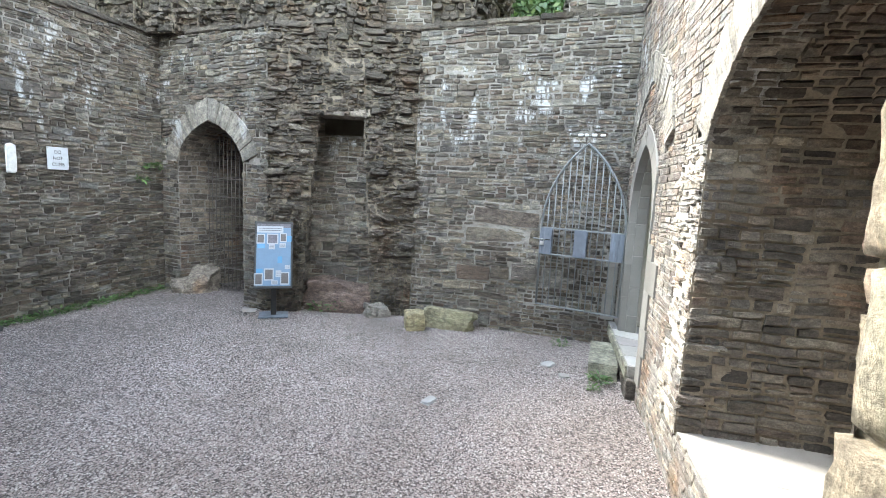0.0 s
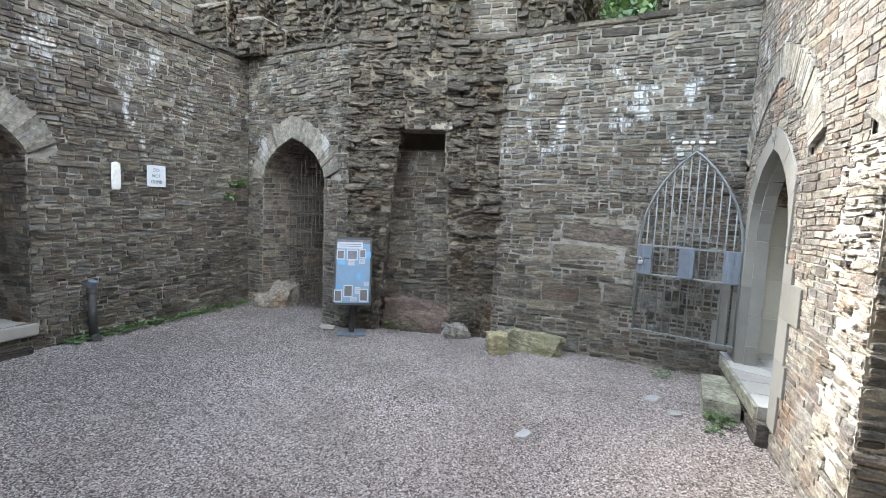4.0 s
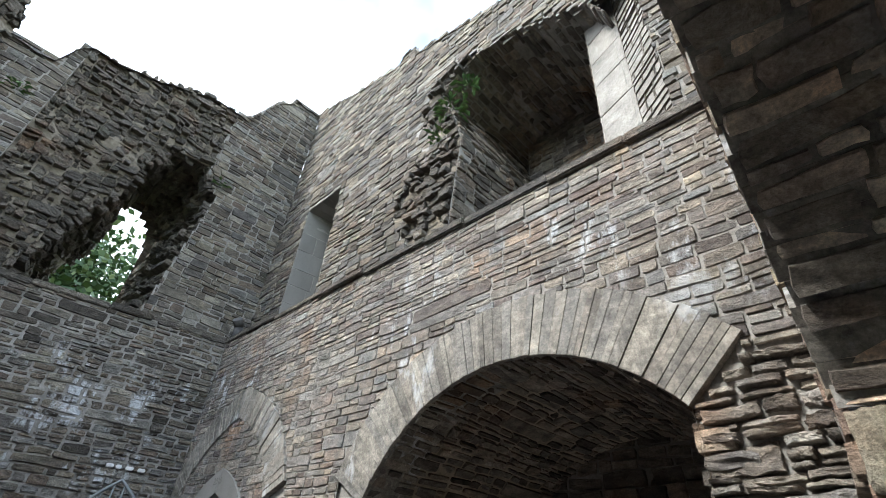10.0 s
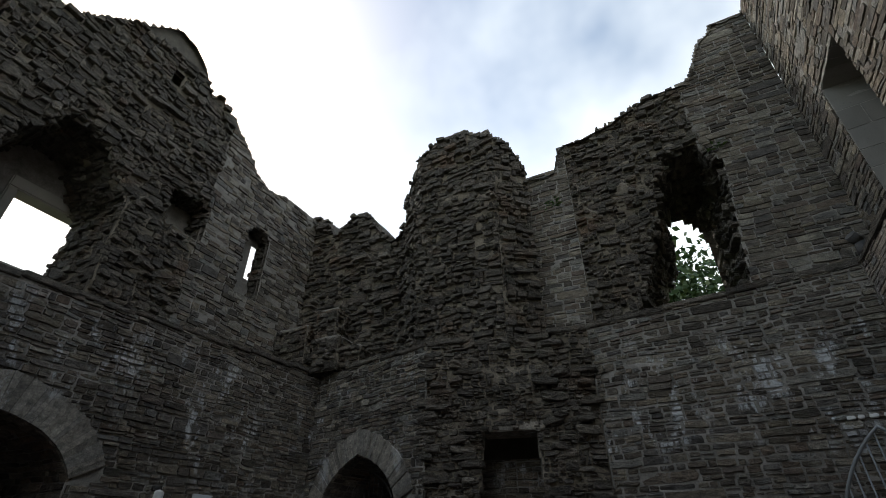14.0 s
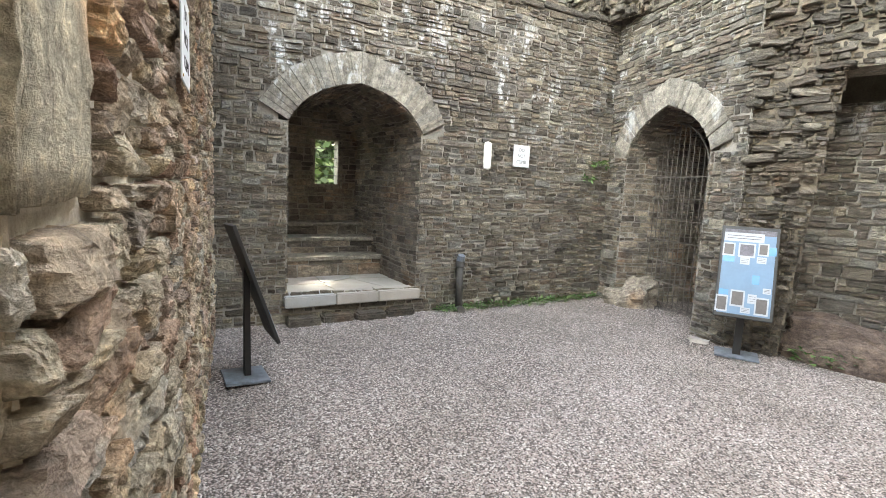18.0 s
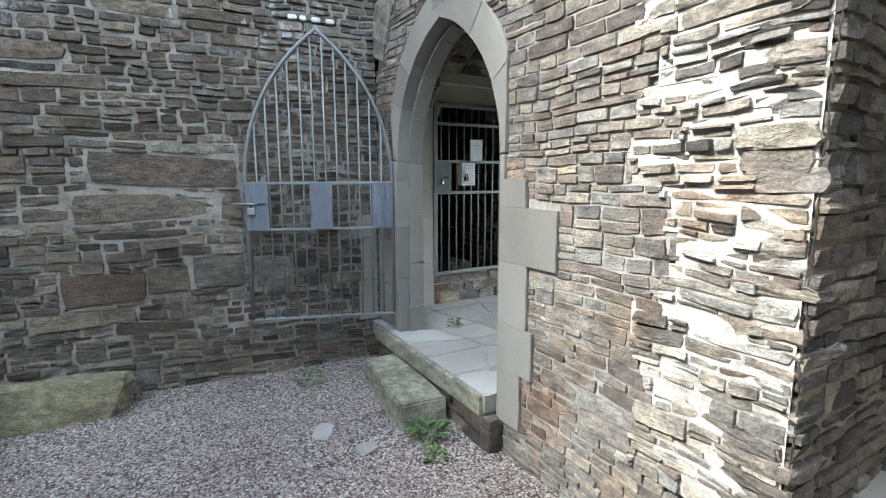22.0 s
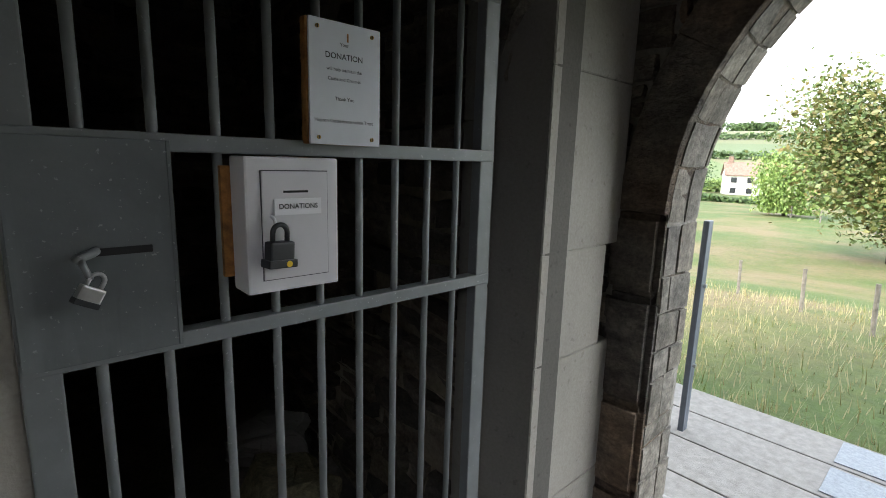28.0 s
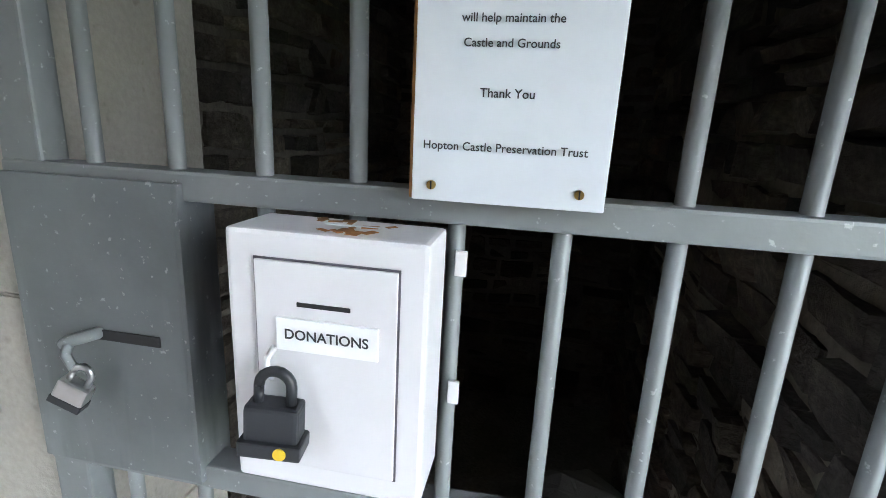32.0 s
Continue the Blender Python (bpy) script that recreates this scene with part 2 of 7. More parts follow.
ashlar("pale_stone", PALES)
# Pale ashlar again, darkened to paint the shade on the gate jamb and splay.
ashlar("shaded_ashlar", calm(PALES, 0.8, 0.42))
ashlar("buff_stone", calm(PALES, 0.6, 0.6))
stone("ring_stone", RINGS, grain=(2, 2, 1.2), stain=0.5, lime=(2.2, 3.6), bump=0.35)
stone("jamb_stone", [(0.0, (0.4, 0.27, 0.2)), (0.2, (0.55, 0.48, 0.37)), (0.4, (0.42, 0.29, 0.22)), (0.6, (0.5, 0.47, 0.42)), (0.8, (0.6, 0.5, 0.34)), (1.0, (0.45, 0.36, 0.28))], grain=(1, 1, 1.6), rust=0.4, bump=1.0)
stone("tooled_stone", [(0.0, (0.45, 0.4, 0.3)), (0.5, (0.6, 0.55, 0.43)), (1.0, (0.5, 0.43, 0.33))], grain=(1.6, 1.6, 0.4), rust=0.3, bump=0.9)
stone("reveal_stone", [(0.0, (0.41, 0.33, 0.24)), (0.5, (0.55, 0.455, 0.335)), (1.0, (0.48, 0.37, 0.275))], grain=(0.9, 0.9, 0.5), rust=0.5, moss=0.3, bump=1.0)
ashlar("flag_stone", [(0.0, (0.27, 0.262, 0.25)), (0.3, (0.38, 0.36, 0.33)), (0.6, (0.34, 0.305, 0.28)), (0.8, (0.31, 0.315, 0.325)), (1.0, (0.43, 0.405, 0.365))])
stone("step_stone", [(0.0, (0.27, 0.265, 0.215)), (1.0, (0.31, 0.3, 0.24))], moss=0.35, grain=(1, 1, 2), bump=0.25)
stone("red_rubble", [(0.0, (0.2, 0.15, 0.13)), (1.0, (0.28, 0.205, 0.17))], grain=(1, 1, 1.5), bump=1.0)
stone("mossy_stone", [(0.0, (0.25, 0.235, 0.16)), (1.0, (0.34, 0.3, 0.19))], moss=0.8, grain=(1, 1, 2))


def mortar(name, a, b):
    n = Nodes(name)
    at = n.coords()
    f = n.noise(at, 5.0, 5.0, 0.65)
    g = n.noise(at, 55.0, 4.0, 0.65)
    n.colour(n.mix("MULTIPLY", 0.6, n.ramp(f, [(0.3, a), (0.68, b)]), n.ramp(g, [(0.3, (0.5, 0.5, 0.5)), (0.68, (1.15, 1.15, 1.15))])))
    n.rough(0.95)
    n.bump(n.math("ADD", f, g), 0.5, 0.01)
    return n.mat


mortar("lime_mortar", (0.17, 0.158, 0.14), (0.39, 0.365, 0.33))
mortar("pale_mortar", (0.22, 0.207, 0.185), (0.42, 0.395, 0.355))
mortar("rubble_core", (0.18, 0.166, 0.145), (0.32, 0.295, 0.26))
mortar("sand_mortar", (0.33, 0.29, 0.235), (0.5, 0.45, 0.37))
mortar("lime_pointing", (0.36, 0.345, 0.315), (0.58, 0.555, 0.51))
mortar("tan_mortar", (0.2, 0.165, 0.12), (0.37, 0.31, 0.235))
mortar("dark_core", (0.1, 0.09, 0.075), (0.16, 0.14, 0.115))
mortar("brown_mortar", (0.12, 0.1, 0.075), (0.26, 0.225, 0.175))

# ---------------------------------------------------------------- building helpers


def mesh_of(name, verts, faces, mat, smooth=False):
    me = bpy.data.meshes.new(name)
    me.from_pydata([tuple(v) for v in verts], [], faces)
    me.materials.append(MATS[mat])
    if smooth:
        me.polygons.foreach_set("use_smooth", [True] * len(me.polygons))
    me.update()
    return me


def thing(name, label, category, group="", kind="", at=None):
    """An empty that holds the parts of one thing."""
    ob = new(name)
    if at is not None:
        ob.matrix_basis = at
    return tagged(ob, label, category, group, kind)


def put(name, me, parent=None, label="", kind=""):
    ob = new(name, me)
    ob.parent = parent
    return tagged(ob, label, kind=kind)


def part(name, bm, material, parent, label="", smooth=False):
    """One bmesh as one mesh object under a thing or a part."""
    me = bpy.data.meshes.new(name)
    bmesh.ops.recalc_face_normals(bm, faces=bm.faces)
    bm.to_mesh(me)
    bm.free()
    me.materials.append(MATS[material])
    if smooth:
        me.polygons.foreach_set("use_smooth", [len(p.vertices) == 4 for p in me.polygons])
    return put(name, me, parent, label)


def box(size, at=(0, 0, 0), bevel=0.0, turn=None, segs=2, bm=None):
    """A bevelled block, centred at a place."""
    bm = bm or bmesh.new()
    m = Matrix.Translation(at) @ (turn or Matrix()) @ Matrix.Diagonal((*size, 1))
    made = bmesh.ops.create_cube(bm, size=1.0, matrix=m)["verts"]
    if bevel:
        edges = list({e for v in made for e in v.link_edges})
        bmesh.ops.bevel(bm, geom=edges, offset=bevel, segments=segs, affect="EDGES", profile=0.6)
    return bm


def rod(a, b, r, sides=10, bm=None, r2=None):
    bm = bm or bmesh.new()
    a, b = Vector(a), Vector(b)
    d = b - a
    m = Matrix.Translation((a + b) / 2) @ d.to_track_quat("Z", "Y").to_matrix().to_4x4()
    bmesh.ops.create_cone(bm, cap_ends=True, segments=sides, radius1=r, radius2=r if r2 is None else r2, depth=d.length, matrix=m)
    return bm


def tube(points, r, sides=8, bm=None, closed=False):
    """A bar of round section along points."""
    bm = bm or bmesh.new()
    pts = [Vector(p) for p in points]
    rings = []
    up = None
    for i, p in enumerate(pts):
        a = pts[max(i - 1, 0)]
        b = pts[min(i + 1, len(pts) - 1)]
        t = (b - a).normalized()
        if up is None:
            up = t.orthogonal().normalized()
        up = (up - t * up.dot(t)).normalized()
        side = t.cross(up)
        rings.append([bm.verts.new(p + (up * math.cos(q) + side * math.sin(q)) * r) for q in [k * math.tau / sides for k in range(sides)]])
    for r0, r1 in zip(rings, rings[1:]):
        for k in range(sides):
            bm.faces.new((r0[k], r0[(k + 1) % sides], r1[(k + 1) % sides], r1[k]))
    bm.faces.new(rings[0][::-1])
    bm.faces.new(rings[-1])
    return bm


def rock(size, seed, rough=0.16, cuts=2):
    """An uneven boulder or block."""
    bm = bmesh.new()
    bmesh.ops.create_cube(bm, size=1.0)
    bmesh.ops.subdivide_edges(bm, edges=bm.edges[:], cuts=cuts, use_grid_fill=True)
    bmesh.ops.bevel(bm, geom=bm.edges[:], offset=0.02, segments=1, affect="EDGES")
    for v in bm.verts:
        p = v.co.normalized() * 0.62
        c = v.co.lerp(p, 0.28)
        c += Vector(noise.noise_vector(c * 2.3 + Vector((seed, seed * 2, 0)))) * rough
        c += Vector(noise.noise_vector(c * 7.0 + Vector((seed, 0, 3)))) * rough * 0.3
        v.co = Vector((c.x * size[0], c.y * size[1], c.z * size[2]))
    return bm


def lump(size, seed, rough=0.09):
    """A broken flat slab with uneven faces."""
    bm = bmesh.new()
    bmesh.ops.create_cube(bm, size=1.0)
    bmesh.ops.subdivide_edges(bm, edges=bm.edges[:], cuts=2, use_grid_fill=True)
    for v in bm.verts:
        c = v.co.copy()
        ends = sum(abs(q) > 0.49 for q in c)
        c *= (1.0, 1.0, 0.97, 0.9)[ends]
        c += Vector(noise.noise_vector(v.co * 2.3 + Vector((seed, seed * 1.7, 2)))) * rough + Vector(noise.noise_vector(v.co * 6.1 + Vector((seed, 4, 0)))) * rough * 0.5
        v.co = Vector((c.x * size[0], c.y * size[1], c.z * size[2]))
    return bm


class Face:
    """A wall face: from a to b on the plan, with the room on its left hand; (u, v, d) are along, up and out of the face."""

    def __init__(self, a, b):
        self.a, self.b = Vector((*a, 0)), Vector((*b, 0))
        self.run = (self.b - self.a).length
        self.u = (self.b - self.a) / self.run
        self.n = Vector((-self.u.y, self.u.x, 0))

    def __call__(self, u, v, d=0.0):
        p = self.a + self.u * u + self.n * d
        return (p.x, p.y, v)

    def along(self, x, y):
        return (Vector((x, y, 0)) - self.a).dot(self.u)


class Vault:
    """Jambs and vault of an opening: u goes into the wall, v along the profile. The profile is in (u, z) of the face."""

    def __init__(self, face, profile, depth0=0.0, taper=0.0, mid=None):
        self.f, self.p, self.d0, self.taper = face, [Vector(q) for q in profile], depth0, taper
        self.s = [0.0]
        for a, b in zip(self.p, self.p[1:]):
            self.s.append(self.s[-1] + (b - a).length)
        self.run = self.s[-1]
        self.mid = mid if mid is not None else (self.p[0].x + self.p[-1].x) / 2

    def __call__(self, u, v, d=0.0):
        v = min(max(v, 0), self.run - 1e-6)
        k = max(i for i, s in enumerate(self.s[:-1]) if s <= v)
        a, b = self.p[k], self.p[k + 1]
        t = (v - self.s[k]) / max(self.s[k + 1] - self.s[k], 1e-9)
        q = a.lerp(b, t)
        e = (b - a).normalized()
        inward = Vector((e.y, -e.x))
        q = q + inward * d
        q.x = self.mid + (q.x - self.mid) * (1 - self.taper * u)
        return self.f(q.x, q.y, -self.d0 - u)


def runs(mask, u1, v, step=0.02, u0=0.0):
    """The stretches of a course that are wall."""
    out, start = [], None
    n = max(2, int(round((u1 - u0) / step)))
    for i in range(n + 1):
        u = u0 + (u1 - u0) * i / n
        inside = mask(u, v)
        if inside and start is None:
            start = u
        if not inside and start is not None:
            out.append((start, u))
            start = None
    if start is not None:
        out.append((start, u1))
    return [(a, b) for a, b in out if b - a > 0.025]


def masonry(parent, where, u1, v0, v1, mask, mat, back, course=(0.05, 0.12), length=(0.12, 0.42), proud=(0.0, 0.03), gap=0.014, near=None, rough=0.016,
            backing=True, seed=1, u0=0.0, lean=0.0, name="stone", wave=0.02, bed=-0.002, worn=None, large=(), smooth=False, fine=False):
    """Rubble of single stones in a mortar bed, or ashlar where the courses are high. near(u, v): which stones are objects of their own."""
    rng = random.Random(seed)
    verts, faces, bv, bf = [], [], [], []
    singles = 0
    rubble = course[1] < 0.2
    deep = proud[1] - min(bed, proud[0]) > 0.06
    (h_lo, h_hi), (l_lo, l_hi) = course, length

    def sway(u, q):
        if not rubble:
            return 0.0
        e = min(1.0, max(0.0, (q - v0) / 0.2), max(0.0, (v1 - q) / 0.2))
        return e * wave * (noise.noise(Vector((u * 1.1 + seed * 7.3, q * 1.9, 0.0))) * 1.6 + noise.noise(Vector((u * 4.0, q * 3.0, seed))) * 0.7)

    def heave(u, q):
        """Unevenness of a torn face."""
        if not deep:
            return 0.0
        return 0.075 * noise.noise(Vector((u * 2.1, q * 2.1, seed * 3.1))) + 0.04 * noise.noise(Vector((u * 6.0, q * 6.0, seed)))

    def sunk(u, q):
        """Depth to which the joints are washed out."""
        if deep or not rubble:
            return 0.0
        return -1.1 * gap * max(0.0, noise.noise(Vector((u * 1.5, q * 1.9, seed * 1.7))) + 0.5 * noise.noise(Vector((u * 7.0, q * 7.0, seed))) + 0.12)

    def cut_up(x, y, w, h):
        """Break a block into stones."""
        if h > h_hi * 1.2 or (h > h_lo * 2.1 and rng.random() < 0.42):
            s = h * rng.uniform(0.35, 0.65)
            return cut_up(x, y, w, s) + cut_up(x, y + s, w, h - s)
        if w > l_hi or (w > l_lo * 1.8 and rng.random() < 0.2 + 0.13 * w / h):
            s = w * rng.uniform(0.33, 0.67)
            return cut_up(x, y, s, h) + cut_up(x + s, y, w - s, h)
        return [(x, y, w, h)]

    if backing:
        rows = max(1, int((v1 - v0) / 0.06))
        for r in range(rows):
            a0, a1 = v0 + (v1 - v0) * r / rows, v0 + (v1 - v0) * (r + 1) / rows
            for a, b in runs(mask, u1, (a0 + a1) / 2, u0=u0, step=0.03):
                k = len(bv)
                n = max(1, int((b - a) / (0.07 if deep else 0.12 if rubble else 0.3)))
                for i in range(n + 1):
                    u = a + (b - a) * i / n
                    bv += [where(u, a0, bed + sunk(u, a0) + heave(u, a0) + rng.uniform(-0.003, 0.003)), where(u, a1, bed + sunk(u, a1) + heave(u, a1) + rng.uniform(-0.003, 0.003))]
                bf += [(k + 2 * i, k + 2 * i + 2, k + 2 * i + 3, k + 2 * i + 1) for i in range(n)]
    leaves = []
    v = v0
    while v < v1 - 0.015:
        h = rng.uniform(h_lo, h_hi) * (rng.choice((1.0, 1.5, 1.9)) if rubble else 1.0)
        h = min(h, v1 - v)
        if v1 - v - h < h_lo * 0.6:
            h = v1 - v
        u = u0 - rng.random() * l_lo * 0.5
        while u < u1:
            if rubble:
                w = rng.uniform(l_lo * 1.4, l_hi * 1.5)
                if rng.random() < 0.09 and h < 0.17:
                    leaves.append((u, v, w, h))
                else:
                    leaves += cut_up(u, v, w, h)
            else:
                w = rng.uniform(l_lo, l_hi)
                leaves.append((u, v, w, h))
            u += w
        v += h
    if large:
        for q in large:
            kept = []
            for x, y, w, h in leaves:
                if x >= q[1] or x + w <= q[0] or y >= q[3] or y + h <= q[2]:
                    kept.append((x, y, w, h))
                    continue
                kept += [(x, y, q[0] - x, h)] * (q[0] - x > 0.05) + [(q[1], y, x + w - q[1], h)] * (x + w - q[1] > 0.05)
                a, b = max(x, q[0]), min(x + w, q[1])
                kept += [(a, y, b - a, q[2] - y)] * (q[2] - y > 0.022) + [(a, q[3], b - a, y + h - q[3])] * (y + h - q[3] > 0.022)
            leaves = kept
        leaves += [(q[0], q[2], q[1] - q[0], q[3] - q[2]) for q in large]
    for x, y, w, h in leaves:
        x, w = (x, w) if x >= u0 else (u0, w - (u0 - x))
        w = min(w, u1 - x)
        if w < 0.03:
            continue
        test = [mask(x + w * q, y + h * 0.5) for q in (0.02, 0.25, 0.5, 0.75, 0.98)]
        if not any(test):
            continue
        for a, b in ([(x, x + w)] if all(test) else runs(mask, x + w, y + h * 0.5, u0=x)):
            g = gap * rng.uniform(0.3, 1.25)
            hh, ll = h - g, b - a - gap * rng.uniform(0.4, 1.3)
            if hh < 0.01 or ll < 0.018:
                continue
            pr = rng.uniform(*proud)
            lift = heave((a + b) / 2, y + h / 2)
            # an uneven pillow: sunk rim, worn arris, rough face
            wear = worn or ((0.5 if deep else 0.2) if rubble else 0.04)
            r_uv = rng.uniform(0.5, 1.3) * wear
            tilt_u, tilt_v = rng.uniform(-1, 1) * rough * 0.8, rng.uniform(-1, 1) * rough * 0.7
            q = min(rough, hh * 0.2)
            turn = rng.gauss(0, 0.02 + (0.06 if deep else 0.0)) if rubble else 0.0
            e_u, e_v = max(0.6, 1 - 0.006 / ll), max(0.6, 1 - 0.006 / hh)
            if not rubble:
                e_u, e_v = 1 - 0.006 / ll, 1 - 0.006 / hh
            cu, cv = a + g / 2 + ll / 2, y + g / 2 + hh / 2
            rim = min(bed, pr) - (0.035 if deep else 1.3 * gap if rubble else 0.003)
            salt = rng.random() * 50
            ring = []
            across, along = (-1, -e_v, rng.uniform(-0.2, 0.2), e_v, 1), (-1, -e_u, -0.34 * e_u, 0.34 * e_u, e_u, 1)
            if fine:
                across, along = (-1, -e_v, -0.66, -0.38, -0.1, 0.14, 0.4, 0.68, e_v, 1), (-1, -e_u, -0.75, -0.55, -0.33, -0.11, 0.11, 0.33, 0.55, 0.75, e_u, 1)
            nt, ns = len(across), len(along)
            for ti, t in enumerate(across):
                for si, s in enumerate(along):
                    px, py = s * ll / 2 * math.sqrt(1 - 0.5 * r_uv * t * t), t * hh / 2 * math.sqrt(1 - 0.5 * r_uv * s * s)
                    edge = si in (0, ns - 1) or ti in (0, nt - 1)
                    arris = not edge and (si in (1, ns - 2) or ti in (1, nt - 2))
                    px, py = px + rng.uniform(-q, q) * 0.42, py + rng.uniform(-q, q) * 0.36 + px * turn
                    if edge:
                        d = rim
                    else:
                        d = pr + tilt_u * s * 0.5 + tilt_v * t * 0.5 + rng.uniform(-0.5, 0.5) * q * (1.0 if deep else 0.3) - (0.05 * q if arris else 0.0)
                    uu, vv = cu + px, cv + py
                    if fine:
                        k3 = Vector((uu * 9.0, vv * 16.0, salt))
                        uu += 0.006 * noise.noise(k3 * 1.3)
                        vv += 0.005 * noise.noise(k3 * 1.7 + Vector((5, 0, 0)))
                        if not edge:
                            d += rough * (0.55 * noise.noise(k3) + 0.4 * noise.noise(k3 * 2.3) + 0.22 * noise.noise(k3 * 5.0)) - (0.006 if arris else 0.0)
                    ring.append(where(uu, vv + sway(uu, vv), d + lift))
            quad = [(r * ns + c, r * ns + c + 1, r * ns + c + ns + 1, r * ns + c + ns) for r in range(nt - 1) for c in range(ns - 1)]
            if near and singles < 300 and near(a + ll / 2, y + h / 2):
                put(name, mesh_of(name, ring, quad, mat, smooth), parent)
                singles += 1
            else:
                k = len(verts)
                verts += ring
                faces += [tuple(k + i for i in f) for f in quad]
    if faces:
        put("stonework", mesh_of("stonework", verts, faces, mat, smooth), parent, kind="stuff")
    if bf:
        put("mortar", mesh_of("mortar", bv, bf, back), parent)


def arc(c, a, spring, rise, n=16, pointed=True):
    """Points of an arch over the springing, from the low-u side to the high-u side."""
    pts = []
    if pointed:
        if rise >= a:
            r = (a * a + rise * rise) / (2 * a)
            end = math.acos((r - a) / r)
            half = [(c - a + r - r * math.cos(end * i / n), spring + r * math.sin(end * i / n)) for i in range(n + 1)]
        else:
            # depressed: a bowed rafter on each side
            ch, b = math.hypot(a, rise), 0.125
            half = []
            for i in range(n + 1):
                q = i / n
                s = b * ch * 4 * (q - q * q) * (1.25 - 0.5 * q)
                half.append((c - a + a * q - rise / ch * s, spring + rise * q + a / ch * s))
        pts = half + [(2 * c - x, y) for x, y in half[-2::-1]]
    else:
        r = (a * a + rise * rise) / (2 * rise)
        w = math.asin(a / r)
        pts = [(c + r * math.sin(-w + 2 * w * i / (2 * n)), spring + rise - r + r * math.cos(-w + 2 * w * i / (2 * n))) for i in range(2 * n + 1)]
    return pts


def in_arch(pts, floor):
    """A test for the inside of an opening under an arch."""
    xs, zs = [p[0] for p in pts], [p[1] for p in pts]

    def test(u, v):
        if u < xs[0] or u > xs[-1] or v < floor:
            return False
        return v < np.interp(u, xs, zs)
    return test


def in_poly(poly):
    def test(u, v):
        c = False
        for (x0, y0), (x1, y1) in zip(poly, poly[1:] + poly[:1]):
            if (y0 > v) != (y1 > v) and u < (x1 - x0) * (v - y0) / (y1 - y0) + x0:
                c = not c
        return c
    return test


def wider(pts, t):
    """An arch line pushed out by t, mitred at a point."""
    out = []
    for i, p in enumerate(pts):
        ns = []
        for a, b in ((i - 1, i), (i, i + 1)):
            if a >= 0 and b < len(pts):
                e = (Vector(pts[b]) - Vector(pts[a])).normalized()
                ns.append(Vector((-e.y, e.x)))
        m = sum(ns, Vector((0, 0))).normalized()
        m *= t / max(0.5, m.dot(ns[0]))
        out.append((p[0] + m.x, p[1] + m.y))
    return out


def voussoirs(parent, face, pts, t, width=0.075, proud=0.012, depth=0.3, mat="ring_stone", seed=3, vary=0.12, name="voussoir", sub=1, loose=0.01, joint=0.001, lim=(-99.0, 99.0)):
    """Wedge stones round an arch, each its own piece."""
    rng = random.Random(seed)
    outer = wider(pts, t)
    s = [0.0]
    for a, b in zip(pts, pts[1:]):
        s.append(s[-1] + math.dist(a, b))
    # a pointed arch is laid as two halves
    k = max(range(len(pts)), key=lambda q: pts[q][1])
    kink = 0 < k < len(pts) - 1 and (Vector(pts[k]) - Vector(pts[k - 1])).angle(Vector(pts[k + 1]) - Vector(pts[k])) > 0.25
    spans = [(0.0, s[k]), (s[k], s[-1])] if kink else [(0.0, s[-1])]
    laid = []
    for lo, hi in spans:
        at = lo
        while at < hi - width * 0.3:
            w = width * rng.uniform(0.65, 1.45)
            if hi - at - w < width * 0.5:
                w = hi - at
            laid.append((at, w))
            at += w
    for at, w in laid:
        tt = rng.uniform(-vary, vary * 0.3)
        ins_pts, out_pts = [], []
        for j in range(sub + 1):
            q = at + joint + (w - 2 * joint) * j / sub
            i_u, i_v = np.interp(q, s, [p[0] for p in pts]), np.interp(q, s, [p[1] for p in pts])
            o_u, o_v = np.interp(q, s, [p[0] for p in outer]), np.interp(q, s, [p[1] for p in outer])
            ins_pts.append(Vector((i_u, i_v)))
            out_pts.append(Vector((min(max(o_u + (o_u - i_u) * tt, lim[0]), lim[1]), o_v + (o_v - i_v) * tt)))
        rim = ins_pts + out_pts[::-1]
        m = len(rim)
        pr = proud + rng.uniform(-loose, loose)
        c = 0.003
        ctr = sum(rim, Vector((0, 0))) / m
        ring = []
        for dep, ins in ((-depth, 0), (pr - c, 0), (pr, c)):
            for p in rim:
                p = p + (ctr - p).normalized() * ins
                ring.append(face(p.x, p.y, dep + (rng.uniform(-0.002, 0.002) if dep > 0 else 0)))
        quad = [tuple(range(2 * m, 3 * m)), tuple(range(m))[::-1]]
        for r in (0, m):
            quad += [(r + i, r + (i + 1) % m, r + m + (i + 1) % m, r + m + i) for i in range(m)]
        put(name, mesh_of(name, ring, quad, mat), parent)


def slab(parent, name, face, u0, u1, v0, v1, d0, d1, mat, bevel=0.008, label=""):
    """A dressed block set in a face."""
    bm = bmesh.new()
    vs = [bm.verts.new(face(u, v, d)) for d in (d0, d1) for u, v in ((u0, v0), (u1, v0), (u1, v1), (u0, v1))]
    for f in ((3, 2, 1, 0), (4, 5, 6, 7), (0, 1, 5, 4), (1, 2, 6, 5), (2, 3, 7, 6), (3, 0, 4, 7)):
        bm.faces.new([vs[i] for i in f])
    if bevel:
        bmesh.ops.bevel(bm, geom=bm.edges[:], offset=bevel, segments=2, affect="EDGES")
    return part(name, bm, mat, parent, label)


